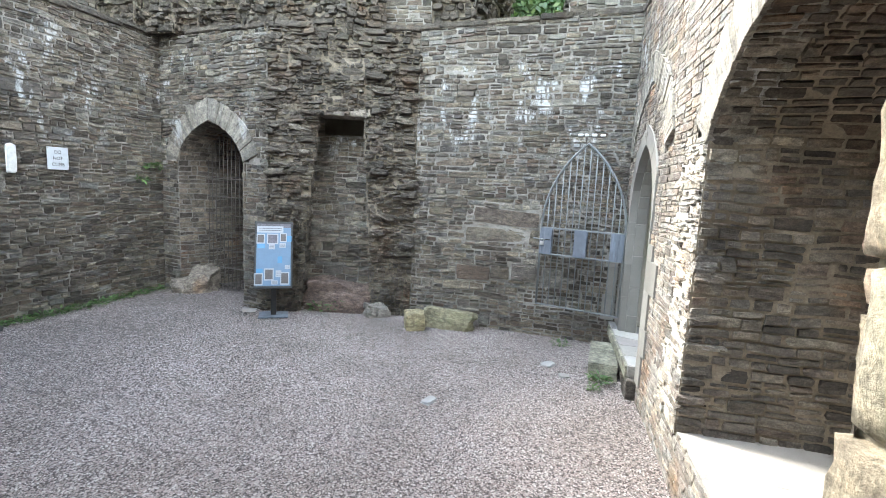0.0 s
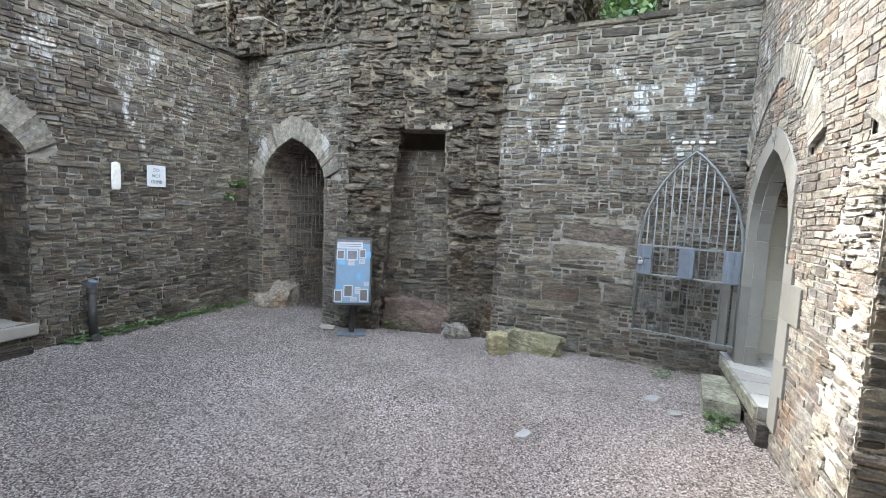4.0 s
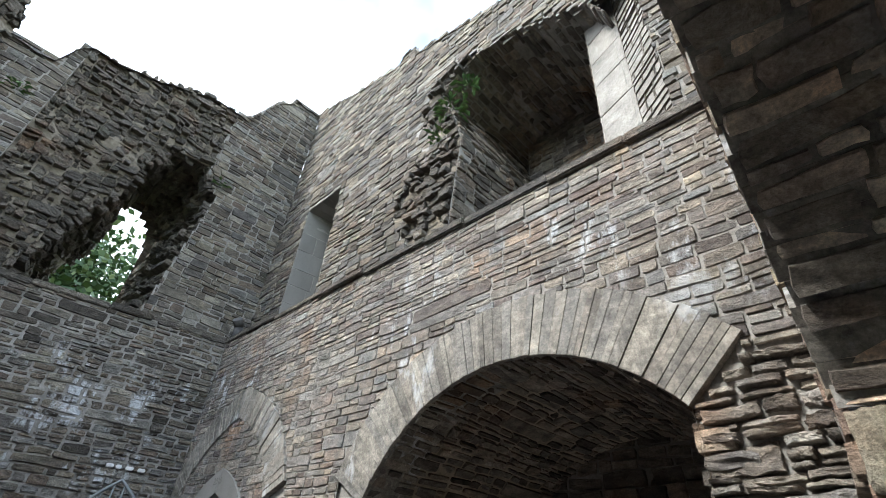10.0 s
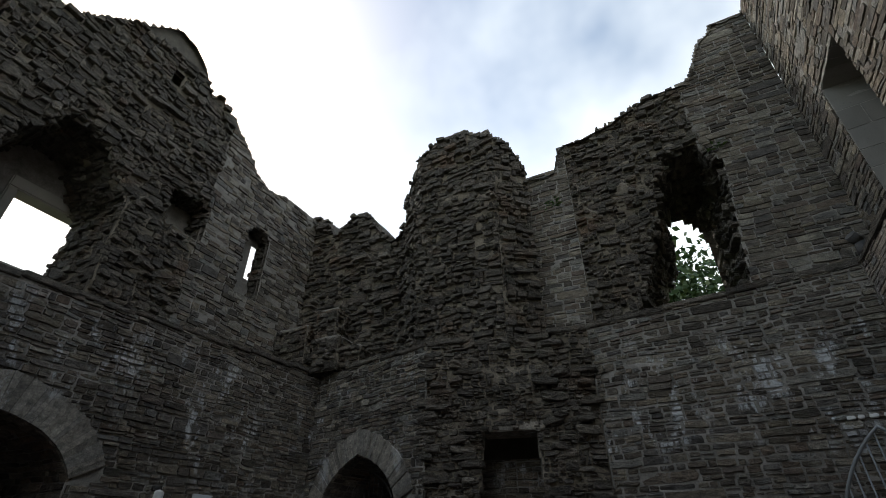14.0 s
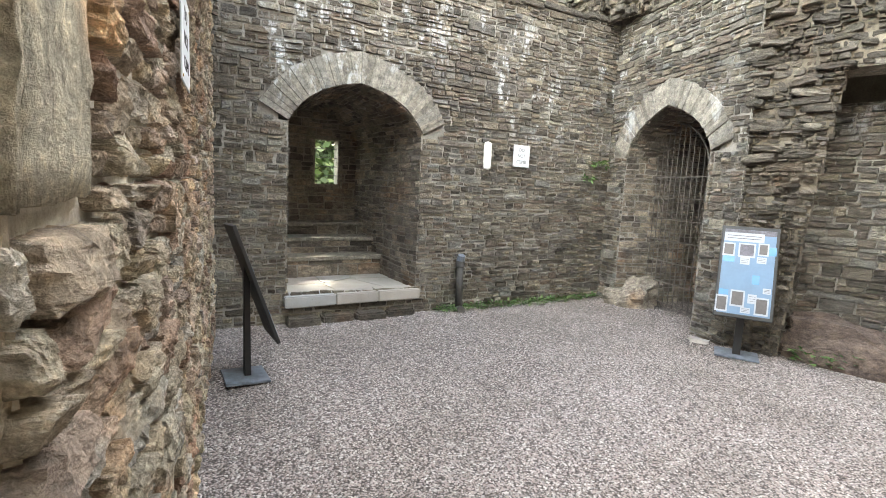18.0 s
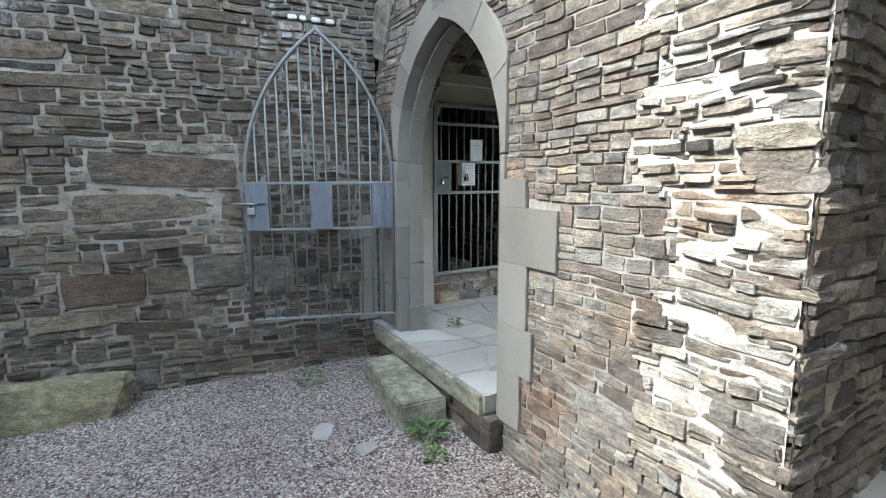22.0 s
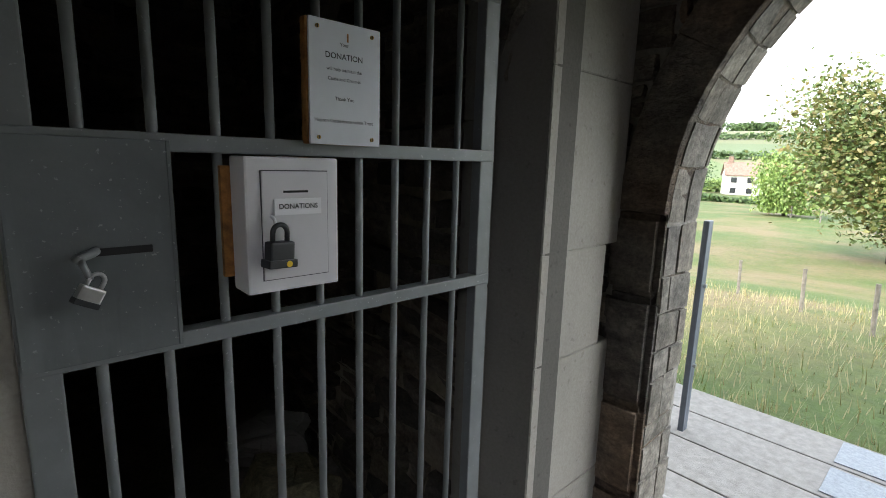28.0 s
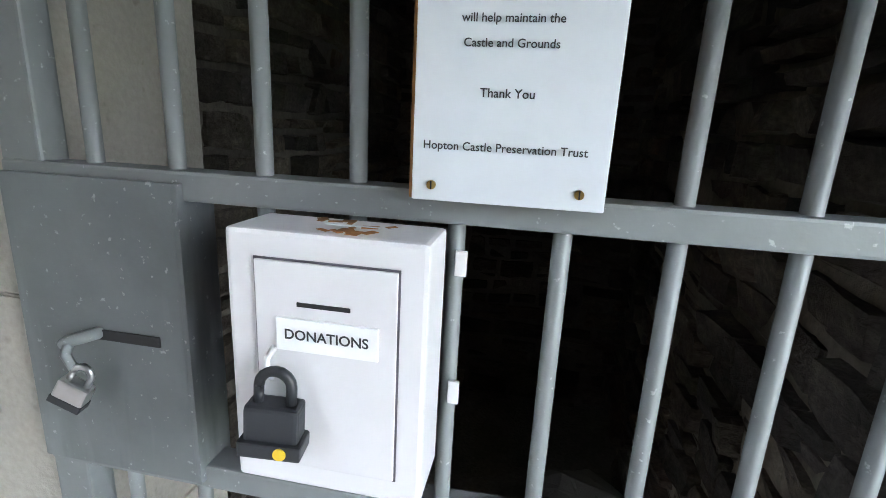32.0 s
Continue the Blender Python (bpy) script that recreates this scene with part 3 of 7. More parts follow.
def strips(parent, face, u1, v0, top, mask, mat, d, name="core", u0=0.0, step=0.12, high=12.0):
    """A plain wall surface at depth d, with its openings."""
    bv, bf = [], []
    v = v0
    while v < high:
        for a, b in runs(lambda u, q: q < top(u) and mask(u, q), u1, v + step / 2, u0=u0, step=0.04):
            k = len(bv)
            bv += [face(a, v, d), face(b, v, d), face(b, v + step, d), face(a, v + step, d)]
            bf.append((k, k + 1, k + 2, k + 3))
        v += step
    if bf:
        put(name, mesh_of(name, bv, bf, mat), parent)


def cap(parent, face, u1, top, d0, d1, mat, name="wall_top", u0=0.0, step=0.1, rough=0.05, seed=5):
    """The uneven top of a wall."""
    rng = random.Random(seed)
    bv, bf = [], []
    n = int((u1 - u0) / step)
    m = 6
    for i in range(n + 1):
        u = u0 + (u1 - u0) * i / n
        for j in range(m + 1):
            z = top(u) + rough * (noise.noise(Vector((u * 2.2, j * 0.7, seed))) + 0.5 * noise.noise(Vector((u * 7, j * 2.0, seed)))) - (0.0 if 0 < j < m else 0.1) + 0.12 * rough * rng.uniform(-1, 1)
            bv.append(face(u, z, d0 + (d1 - d0) * j / m))
    for i in range(n):
        for j in range(m):
            k = i * (m + 1) + j
            bf.append((k, k + 1, k + m + 2, k + m + 1))
    put(name, mesh_of(name, bv, bf, mat), parent)


def quad_sheet(parent, name, pts, mat, label=""):
    put(name, mesh_of(name, pts, [tuple(range(len(pts)))], mat), parent, label)

# ---------------------------------------------------------------- the plan
R = Face((2.99, 0.84), (2.99, 6.61))
BR = Face((2.99, 6.61), (-0.05, 6.93))
CH = Face((-0.05, 6.90), (-2.25, 6.42))
BL = Face((-2.25, 6.38), (-4.75, 7.07))
LW = Face((-4.75, 7.07), (-4.97, 1.20))
FL = Face((-4.97, 1.20), (0.14, 0.565))
FR = Face((0.14, 0.565), (2.99, 0.84))
UR = Face((3.42, 0.50), (3.42, 7.20))
UB = Face((3.42, 7.20), (-5.72, 7.20))
UL = Face((-5.60, 7.20), (-5.60, 0.50))
UF = Face((-5.60, 0.50), (3.42, 0.50))
OUT_E, OUT_W, OUT_N, OUT_S = 5.20, -7.40, 9.10, -1.70
SILL = 0.34

# one side springs higher than the other
big = [(1.371 - 1.248 * math.cos(a), 1.858 + 1.248 * math.sin(a)) for a in [0.740 + (2.648 - 0.740) * k / 32 for k in range(33)]]
door = arc(4.65, 0.665, 1.75, 0.89)
relief = arc(4.66, 0.92, 2.55, 0.76)
left = arc(LW.along(-4.87, 2.82), 0.84, 2.36, 0.52)
back = arc(1.31, 0.82, 2.30, 0.66)
own = arc(1.225, 1.225, 2.55, 0.68, pointed=False)
outer = arc(0, 0.62, 1.62, 0.86)


def full(pts, floor):
    return [(pts[0][0], floor)] + pts + [(pts[-1][0], floor)]


def line(*pairs):
    us, zs = [p[0] for p in pairs], [p[1] for p in pairs]
    return lambda u: float(np.interp(u, us, zs))


def wall_thing(name, label):
    return thing(name, label, "wall", kind="structure")


wall_east = wall_thing("wall_east", "warm brown coursed rubble wall with arched openings, sunlit")
wall_north = wall_thing("wall_north", "grey-brown coursed slate rubble wall with white lime runs")
chimney = wall_thing("wall_chimney", "torn rubble core of a lost fireplace hood")
wall_north_west = wall_thing("wall_north_west", "grey slate rubble wall round an arched gateway")
wall_west = wall_thing("wall_west", "grey-brown slate rubble wall with an arched window recess")
wall_south = wall_thing("wall_south", "rubble wall with big tooled corner blocks beside the recess")
upper_east = wall_thing("upper_wall_east", "tall upper slate wall with a torn window bay")
upper_north = wall_thing("upper_wall_north", "ruined upper wall with a jagged top and a torn opening")
upper_west = wall_thing("upper_wall_west", "ruined upper wall with an open square window")
upper_south = wall_thing("upper_wall_south", "low rubble wall over the recess, unseen, kept low for skylight")

# ---- lower storey, east
def ring_foot(u):
    """Bed under the ring where it springs from the torn corner."""
    return min(2.88, 2.69 + 0.75 * max(0.0, 0.45 - u)) if u < 1.0 else 2.45


in_big, in_door = in_arch(big, 0.42), in_arch(wider(door, 0.20), 0.0)
in_ring, in_rel = in_arch(wider(big, 0.33), 2.35), in_arch(wider(relief, 0.31), 2.5)
in_rel_in = in_arch(relief, 2.3)
clear_big, clear_door = in_arch(wider(big, 0.1), 0.3), in_arch(wider(door, 0.1), -0.2)
knee = [(3.76, 3.985, 1.462, 1.615), (3.525, 3.985, 1.155, 1.462), (3.74, 3.985, 0.8, 1.155), (3.69, 3.985, 0.53, 0.8), (3.78, 3.985, 0.2, 0.53)]


def in_knee(u, v):
    return any(a - 0.005 < u < b and c - 0.005 < v < d for a, b, c, d in knee)


east_top = line((0, 4.2), (5.77, 4.42))


def east_mask(u, v):
    if v > east_top(u) or in_knee(u, v):
        return False
    if in_door(u, v) and v > 0.0 and 3.93 < u < 5.42:
        return False
    return not (in_big(u, v) or (in_ring(u, v) and v > ring_foot(u)) or (in_rel(u, v) and not in_rel_in(u, v)))


def seam(v):
    """Toothed edge between the sound wall and the worn corner."""
    return 2.98 + 0.2 * noise.noise(Vector((math.floor(v / 0.11) * 3.7, 0.5, 0.0)))


masonry(wall_east, R, 5.77, -0.05, 4.42, lambda u, v: east_mask(u, v) and not ((2.4 < u < seam(v) and 0.4 < v < 2.5) or (u < 0.46 and 0.4 < v < ring_foot(u))), "right_stone", "pale_mortar",
        course=(0.034, 0.085), length=(0.12, 0.5), proud=(0.0, 0.006), gap=0.008, rough=0.008, wave=0.012, near=lambda u, v: 3.0 < u < 3.95 and v < 2.75, seed=11, bed=-0.004)
# torn edges of the recess
masonry(wall_east, R, 3.3, 0.4, 2.5, lambda u, v: u < seam(v) + 0.03, "edge_stone", "lime_pointing", course=(0.024, 0.06), length=(0.1, 0.36), proud=(-0.004, 0.02),
        gap=0.011, rough=0.018, bed=0.001, near=lambda u, v: True, seed=12, u0=2.488)
masonry(wall_east, R, 0.45, 0.4, 2.9, lambda u, v: v < ring_foot(u) - 0.01, "edge_stone", "pale_mortar", course=(0.028, 0.065), length=(0.12, 0.34), proud=(-0.004, 0.03), gap=0.012, rough=0.028, fine=True, bed=-0.022,
        near=lambda u, v: True, seed=13)
strips(wall_east, R, 5.77, -0.5, east_top, lambda u, v: not (clear_big(u, v) or clear_door(u, v)), "pale_mortar", -0.03, high=4.4)
voussoirs(wall_east, R, big, 0.36, width=0.044, seed=4, vary=0.03, proud=0.02, loose=0.004)
voussoirs(wall_east, R, relief, 0.30, width=0.045, seed=5, proud=0.018, vary=0.04, loose=0.005)
for a, b, c, d in knee:
    slab(wall_east, "quoin", R, a, b, c, d, -0.2, 0.018, "buff_stone", 0.003)
# ragged arrises of the recess
rng = random.Random(19)
for u_at, side, z_top in ((2.49, 1, 2.42), (0.45, -1, 2.62)):
    z = 0.46
    while z < z_top:
        h, w, dp = rng.uniform(0.035, 0.085), rng.uniform(0.12, 0.3), rng.uniform(0.14, 0.3)
        bm = lump((w, dp, h), z * 9 + u_at, 0.07)
        bm.transform(Matrix.Translation(R(u_at + side * (w / 2 - rng.uniform(-0.01, 0.045)), z + h / 2, rng.uniform(-0.005, 0.02) - dp / 2)) @ pose(0, 0, 0, rng.uniform(-3, 3), rng.uniform(-3, 3), 90 + rng.uniform(-5, 5)))
        part("corner_stone", bm, "edge_stone", wall_east)
        z += h + rng.uniform(0.002, 0.02)
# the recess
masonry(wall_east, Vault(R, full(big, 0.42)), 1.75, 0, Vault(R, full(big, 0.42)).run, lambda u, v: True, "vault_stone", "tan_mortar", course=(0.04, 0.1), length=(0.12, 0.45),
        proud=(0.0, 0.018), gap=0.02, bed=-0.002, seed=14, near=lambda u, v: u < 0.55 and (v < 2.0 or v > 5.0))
rear_e = Face((4.74, 1.0), (4.74, 3.7))
masonry(wall_east, rear_e, 2.7, 0.3, 3.2, lambda u, v: not (1.16 < u < 1.52 and 1.96 < v < 2.58), "vault_stone", "rubble_core", course=(0.06, 0.13), length=(0.15, 0.45), seed=15)

strips(wall_east, rear_e, 2.7, 0.3, lambda u: 3.25, lambda u, v: not (1.16 < u < 1.52 and 1.96 < v < 2.58), "rubble_core", -0.02, high=3.25, step=0.02)

# ---- lower storey, north
# large slabs in the lower courses
BIG = [(1.12, 2.1, 1.547, 1.798), (1.3, 2.22, 1.303, 1.514), (1.11, 1.28, 1.295, 1.521), (1.8, 2.33, 0.692, 0.936), (1.52, 1.81, 0.748, 0.958), (1.12, 1.51, 0.772, 1.021), (0.75, 1.04, 0.735, 0.994)]
nth_top = line((0, 4.42), (3.06, 4.36))
masonry(wall_north, BR, 3.06, -0.05, 4.42, lambda u, v: v < nth_top(u) and not (2.86 < u < 2.98 and 3.66 < v < 3.76) and not (1.95 < u < 2.5 and 0.0 < v < 0.12), "wall_stone", "lime_mortar",
        course=(0.042, 0.1), length=(0.12, 0.42), proud=(0.0, 0.022), gap=0.02, bed=-0.005, rough=0.02, near=lambda u, v: u < 1.3 and v < 2.3, seed=21, large=BIG)
strips(wall_north, BR, 3.06, -0.5, nth_top, lambda u, v: True, "lime_mortar", -0.03, high=4.4)

# ---- the torn chimney
recess = in_poly([(0.60, -0.1), (1.74, -0.1), (1.64, 1.2), (1.46, 3.08), (0.80, 3.08), (0.70, 1.6)])


def torn(u):
    return 4.28 + 0.06 * math.sin(u * 7)


masonry(chimney, CH, 2.33, -0.05, 4.3, lambda u, v: v < torn(u) and not recess(u, v), "torn_stone", "brown_mortar", course=(0.035, 0.085), length=(0.07, 0.24), proud=(-0.04, 0.045), gap=0.014,
        rough=0.03, bed=-0.036, near=lambda u, v: v < 2.6, seed=31)
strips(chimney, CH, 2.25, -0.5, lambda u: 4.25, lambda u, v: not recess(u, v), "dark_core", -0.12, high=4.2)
for a, b in (((-2.12, 6.54), (-2.42, 6.51)), ((0.1, 7.0), (-0.2, 6.98))):
    quad_sheet(chimney, "corner_core", [(*a, -0.1), (*b, -0.1), (*b, 4.3), (*a, 4.3)], "rubble_core")
hearth = Face((-0.25, 7.30), (-2.1, 7.02))
flue = Face((-0.25, 8.3), (-2.1, 8.15))
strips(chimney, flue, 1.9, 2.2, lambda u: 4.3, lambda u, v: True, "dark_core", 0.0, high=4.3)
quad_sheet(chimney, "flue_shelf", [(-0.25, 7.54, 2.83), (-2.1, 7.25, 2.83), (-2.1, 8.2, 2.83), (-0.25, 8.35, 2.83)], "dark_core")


def flue_back(u, v, d=0.0):
    return Vector(hearth(u, v, d)) + Vector((0.0, 0.16 * max(0.0, v - 1.3), 0.0))


masonry(chimney, flue_back, 1.87, 0.0, 2.84, lambda u, v: True, "wall_stone", "lime_mortar", course=(0.045, 0.11), length=(0.15, 0.45), proud=(-0.004, 0.03), rough=0.018, bed=-0.014, seed=32,
        near=lambda u, v: 0.3 < u < 1.6)
for k, (a, b) in enumerate((((-0.66, 6.85), (-0.50, 7.32)), ((-1.90, 7.12), (-1.76, 6.52)))):
    cheek = Face(a, b)
    masonry(chimney, cheek, cheek.run, -0.05, 3.1, lambda u, v: True, "torn_stone", "brown_mortar", course=(0.04, 0.1), length=(0.1, 0.32), proud=(-0.03, 0.04), rough=0.025, gap=0.014, bed=-0.036, seed=33 + k)
slab(chimney, "lintel", CH, 0.70, 1.52, 3.06, 3.17, -0.5, -0.02, "ring_stone", 0.012, "long stone lintel over the flue")
part("hearth_bank", rock((1.25, 0.5, 0.62), 4.0, 0.22, 6), "red_rubble", chimney).matrix_basis = pose(-1.2, 7.02, 0.14, 0, 0, 8)
# toothing stones left where the hood was torn away
rng = random.Random(35)
for f, u_mid, spread, z0 in ((CH, 2.16, 0.12, 1.9), (CH, 0.1, 0.1, 0.8), (CH, 1.7, 0.14, 2.2), (CH, 0.52, 0.12, 1.2)):
    z = z0
    while z < 4.15:
        h, w = rng.uniform(0.05, 0.11), rng.uniform(0.14, 0.34)
        if rng.random() < 0.55:
            u = u_mid + rng.uniform(-spread, spread)
            bm = lump((w, 0.3, h), z * 7 + u)
            bm.transform(Matrix.Translation(f(u, z + h / 2, rng.uniform(-0.13, -0.03))) @ pose(0, 0, 0, rng.uniform(-9, 9), rng.uniform(-9, 9), 192 + rng.uniform(-14, 14)))
            part("toothing_stone", bm, "torn_stone", chimney)
        z += h + rng.uniform(0.0, 0.05)

# ---- lower storey, north-west
nw_top = line((0, 4.28), (2.6, 4.40))
in_back = in_arch(back, -0.1)
in_back_ring = in_arch(wider(back, 0.33), 2.25)
masonry(wall_north_west, BL, 2.593, -0.05, 4.4, lambda u, v: v < nw_top(u) and not in_back(u, v) and not (in_back_ring(u, v) and v > 2.3), "wall_stone", "lime_mortar", course=(0.042, 0.1),
        length=(0.11, 0.38), proud=(0.0, 0.022), gap=0.018, bed=-0.006, rough=0.02, near=lambda u, v: u < 1.0, seed=41)
strips(wall_north_west, BL, 2.593, -0.5, nw_top, lambda u, v: not in_arch(wider(back, 0.1), -0.5)(u, v), "lime_mortar", -0.03, high=4.4)
voussoirs(wall_north_west, BL, back, 0.35, width=0.05, seed=6, vary=0.04, proud=0.02, loose=0.006)
bv = Vault(BL, full(back, 0.0))
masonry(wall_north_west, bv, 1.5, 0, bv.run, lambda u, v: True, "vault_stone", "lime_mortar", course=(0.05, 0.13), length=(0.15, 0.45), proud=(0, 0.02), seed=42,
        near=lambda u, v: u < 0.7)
nw_rear = Face(BL(0.2, 0, -1.5)[:2], BL(2.5, 0, -1.5)[:2])
masonry(wall_north_west, nw_rear, 2.3, -0.05, 3.1, lambda u, v: not (0.35 < u < 0.8 and 0.5 < v < 1.5), "vault_stone", "rubble_core", course=(0.06, 0.13), length=(0.15, 0.4), seed=43)

# ---- lower storey, west
w_top = line((0, 4.40), (5.87, 4.08))
in_left = in_arch(left, 0.31)
in_left_ring = in_arch(wider(left, 0.36), 2.3)
masonry(wall_west, LW, 5.874, -0.05, 4.4, lambda u, v: v < w_top(u) and not in_left(u, v) and not (in_left_ring(u, v) and v > 2.38), "wall_stone", "lime_mortar", course=(0.042, 0.1),
        length=(0.11, 0.4), proud=(0.0, 0.022), gap=0.018, bed=-0.006, rough=0.02, near=lambda u, v: 2.2 < u < 4.0 and v < 2.6, seed=51)
strips(wall_west, LW, 5.874, -0.5, w_top, lambda u, v: not in_arch(wider(left, 0.1), 0.2)(u, v), "lime_mortar", -0.03, high=4.4)
voussoirs(wall_west, LW, left, 0.36, width=0.055, seed=7, vary=0.04, proud=0.02, loose=0.006)
lv = Vault(LW, full(left, 0.31), taper=0.06)
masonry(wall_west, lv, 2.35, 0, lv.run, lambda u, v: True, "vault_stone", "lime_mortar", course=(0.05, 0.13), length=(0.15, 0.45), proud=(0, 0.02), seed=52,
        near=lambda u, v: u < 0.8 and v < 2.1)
rear_w = Face((-7.2, 4.4), (-7.2, 1.4))
masonry(wall_west, rear_w, 3.0, 0.2, 3.1, lambda u, v: not (1.06 < u < 1.50 and 1.64 < v < 2.40), "vault_stone", "rubble_core", course=(0.06, 0.13), length=(0.15, 0.45), seed=53)

# ---- lower storey, south
s_top = line((0, 4.08), (5.1, 4.15))
masonry(wall_south, FL, FL.run, -0.05, 4.2, lambda u, v: v < s_top(u) and not (v > 1.62 and u > FL.run - 0.36), "jamb_stone", "sand_mortar", course=(0.05, 0.15), length=(0.12, 0.42), proud=(-0.012, 0.028),
        rough=0.03, gap=0.016, worn=0.2, bed=-0.026, fine=True, seed=61, near=lambda u, v: u > FL.run - 1.3 and 0.6 < v < 2.3)
masonry(wall_south, FL, FL.run, 1.62, 4.2, lambda u, v: True, "tooled_stone", "sand_mortar", course=(0.2, 0.34), length=(0.3, 0.4), proud=(0.0, 0.015), rough=0.012, gap=0.014, worn=0.1, fine=True, smooth=True, bed=-0.03, seed=62, u0=FL.run - 0.36,
        near=lambda u, v: True)
strips(wall_south, FL, FL.run, -0.5, s_top, lambda u, v: True, "rubble_core", -0.06, high=4.1)
in_own = in_arch(own, 0.4)
in_own_ring = in_arch(wider(own, 0.25), 2.45)
masonry(wall_south, FR, FR.run, -0.05, 4.2, lambda u, v: not in_own(u, v) and not (in_own_ring(u, v) and v > 2.55) and v < 4.17, "jamb_stone", "pale_mortar", course=(0.05, 0.14),
        length=(0.12, 0.4), proud=(-0.01, 0.03), rough=0.018, seed=64, near=lambda u, v: u > 2.0)
strips(wall_south, FR, FR.run, -0.5, lambda u: 4.17, lambda u, v: not in_arch(wider(own, 0.1), 0.3)(u, v), "rubble_core", -0.06, high=4.1)
voussoirs(wall_south, FR, own, 0.24, width=0.07, seed=8, vary=0.05)
arch_p = full(own, 0.4)
ov = Vault(FR, arch_p)
masonry(wall_south, ov, 2.2, 2.05, ov.run - 2.1, lambda u, v: True, "lifted_vault_stone", "pale_mortar", course=(0.05, 0.1), length=(0.15, 0.5), proud=(0, 0.03), rough=0.018, seed=65,
        near=lambda u, v: u < 0.6)
masonry(wall_south, ov, 2.2, 0, 2.05, lambda u, v: True, "reveal_stone", "sand_mortar", course=(0.22, 0.36), length=(0.28, 0.5), proud=(0, 0.02), rough=0.014, gap=0.014, worn=0.1, fine=True, smooth=True, bed=-0.03, seed=66, near=lambda u, v: u < 1.5)
masonry(wall_south, ov, 2.2, ov.run - 2.1, ov.run, lambda u, v: True, "tooled_stone", "sand_mortar", course=(0.2, 0.34), length=(0.28, 0.5), proud=(0, 0.02), rough=0.012, worn=0.1, fine=True, smooth=True, bed=-0.03, seed=67, near=lambda u, v: u < 1.5)
# Rear wall with an added window opening, made wide to light the soffit.
rear_s = Face((0.1, -1.5), (2.6, -1.5))
masonry(wall_south, rear_s, 2.5, 0.3, 3.2, lambda u, v: not (0.7 < u < 1.7 and 1.15 < v < 2.6), "vault_stone", "rubble_core", course=(0.06, 0.14), length=(0.15, 0.45), seed=68)

# ---- upper storey
e_up = line((0, 7.7), (0.3, 7.75), (2.2, 8.2), (3.1, 8.55), (3.7, 8.75), (3.75, 9.0), (4.0, 9.05), (4.1, 8.85), (5.4, 9.3), (6.4, 9.7), (6.7, 9.8))
BAY = [(0.60, 4.0), (0.60, 6.45), (1.05, 6.75), (1.5, 7.0), (1.9, 7.27), (2.46, 7.38), (3.0, 7.1), (2.75, 6.5), (2.6, 6.0), (2.7, 4.8), (2.7, 4.0)]
bay = in_poly(BAY)
frayed = in_poly([(2.55, 6.2), (3.15, 5.95), (3.6, 5.65), (3.5, 5.2), (3.2, 4.8), (2.95, 4.3), (2.6, 4.3)])
frayed_top = in_poly([(2.4, 7.5), (2.95, 7.45), (3.3, 6.95), (2.95, 6.2), (2.55, 6.2)])
slit = in_poly([(4.98, 4.0), (5.86, 4.0), (5.86, 6.78), (4.98, 6.72)])
masonry(upper_east, UR, 6.7, 4.15, 9.9, lambda u, v: v < e_up(u) and not bay(u, v) and not slit(u, v) and not frayed(u, v) and not frayed_top(u, v), "upper_stone", "lime_mortar", course=(0.05, 0.11), length=(0.15, 0.5), proud=(0, 0.02),
        seed=71, near=lambda u, v: 3.3 < u < 4.9 and v < 6.0)
strips(upper_east, UR, 6.7, 4.0, e_up, lambda u, v: not bay(u, v) and not slit(u, v), "rubble_core", -0.06)
cap(upper_east, UR, 6.7, e_up, 0.02, -1.78, "torn_stone")
masonry(upper_east, UR, 3.7, 4.2, 7.6, lambda u, v: (frayed(u, v) or frayed_top(u, v)) and not bay(u, v), "torn_stone", "brown_mortar", course=(0.05, 0.1), length=(0.1, 0.26), proud=(-0.06, 0.07), rough=0.03, bed=-0.03,
        seed=74, u0=2.3, near=lambda u, v: v < 6.1)
bay_v = Vault(UR, BAY[4:][:1] + BAY[5:], taper=0.0, mid=1.8)
masonry(upper_east, bay_v, 1.7, 0, bay_v.run, lambda u, v: True, "vault_stone", "lime_mortar", course=(0.05, 0.11), length=(0.12, 0.4), proud=(-0.01, 0.03), rough=0.02, seed=72)
bay_r = Vault(UR, [(0.9, 6.4), (1.05, 6.75), (1.5, 7.0), (1.9, 7.27)], taper=0.0)
masonry(upper_east, bay_r, 1.7, 0, bay_r.run, lambda u, v: True, "vault_stone", "lime_mortar", course=(0.05, 0.11), length=(0.12, 0.4), proud=(-0.01, 0.02), rough=0.02, seed=77)
# splayed south jamb with its dressed strip
for a, b, mt, cs, ln, sd in (((3.62, 1.36), (3.42, 1.08), "upper_stone", (0.06, 0.12), (0.12, 0.3), 78), ((3.74, 1.72), (3.62, 1.36), "pale_stone", (0.3, 0.5), (0.3, 0.5), 79), ((5.1, 1.78), (3.74, 1.72), "vault_stone", (0.06, 0.12), (0.15, 0.4), 80)):
    f = Face(a, b)
    masonry(upper_east, f, f.run, 4.2, 7.1, lambda u, v: True, mt, "pale_mortar", course=cs, length=ln, proud=(0, 0.008), rough=0.006, gap=0.008, seed=sd, near=lambda u, v: sd == 79)
bay_back = Face((4.95, 1.7), (4.95, 3.3))
masonry(upper_east, bay_back, 1.6, 4.2, 7.3, lambda u, v: True, "vault_stone", "rubble_core", course=(0.06, 0.12), length=(0.15, 0.4), seed=76)
slit_v = Vault(UR, [(4.98, 4.0), (4.98, 6.7), (5.86, 6.76), (5.86, 4.0)], taper=0.25)
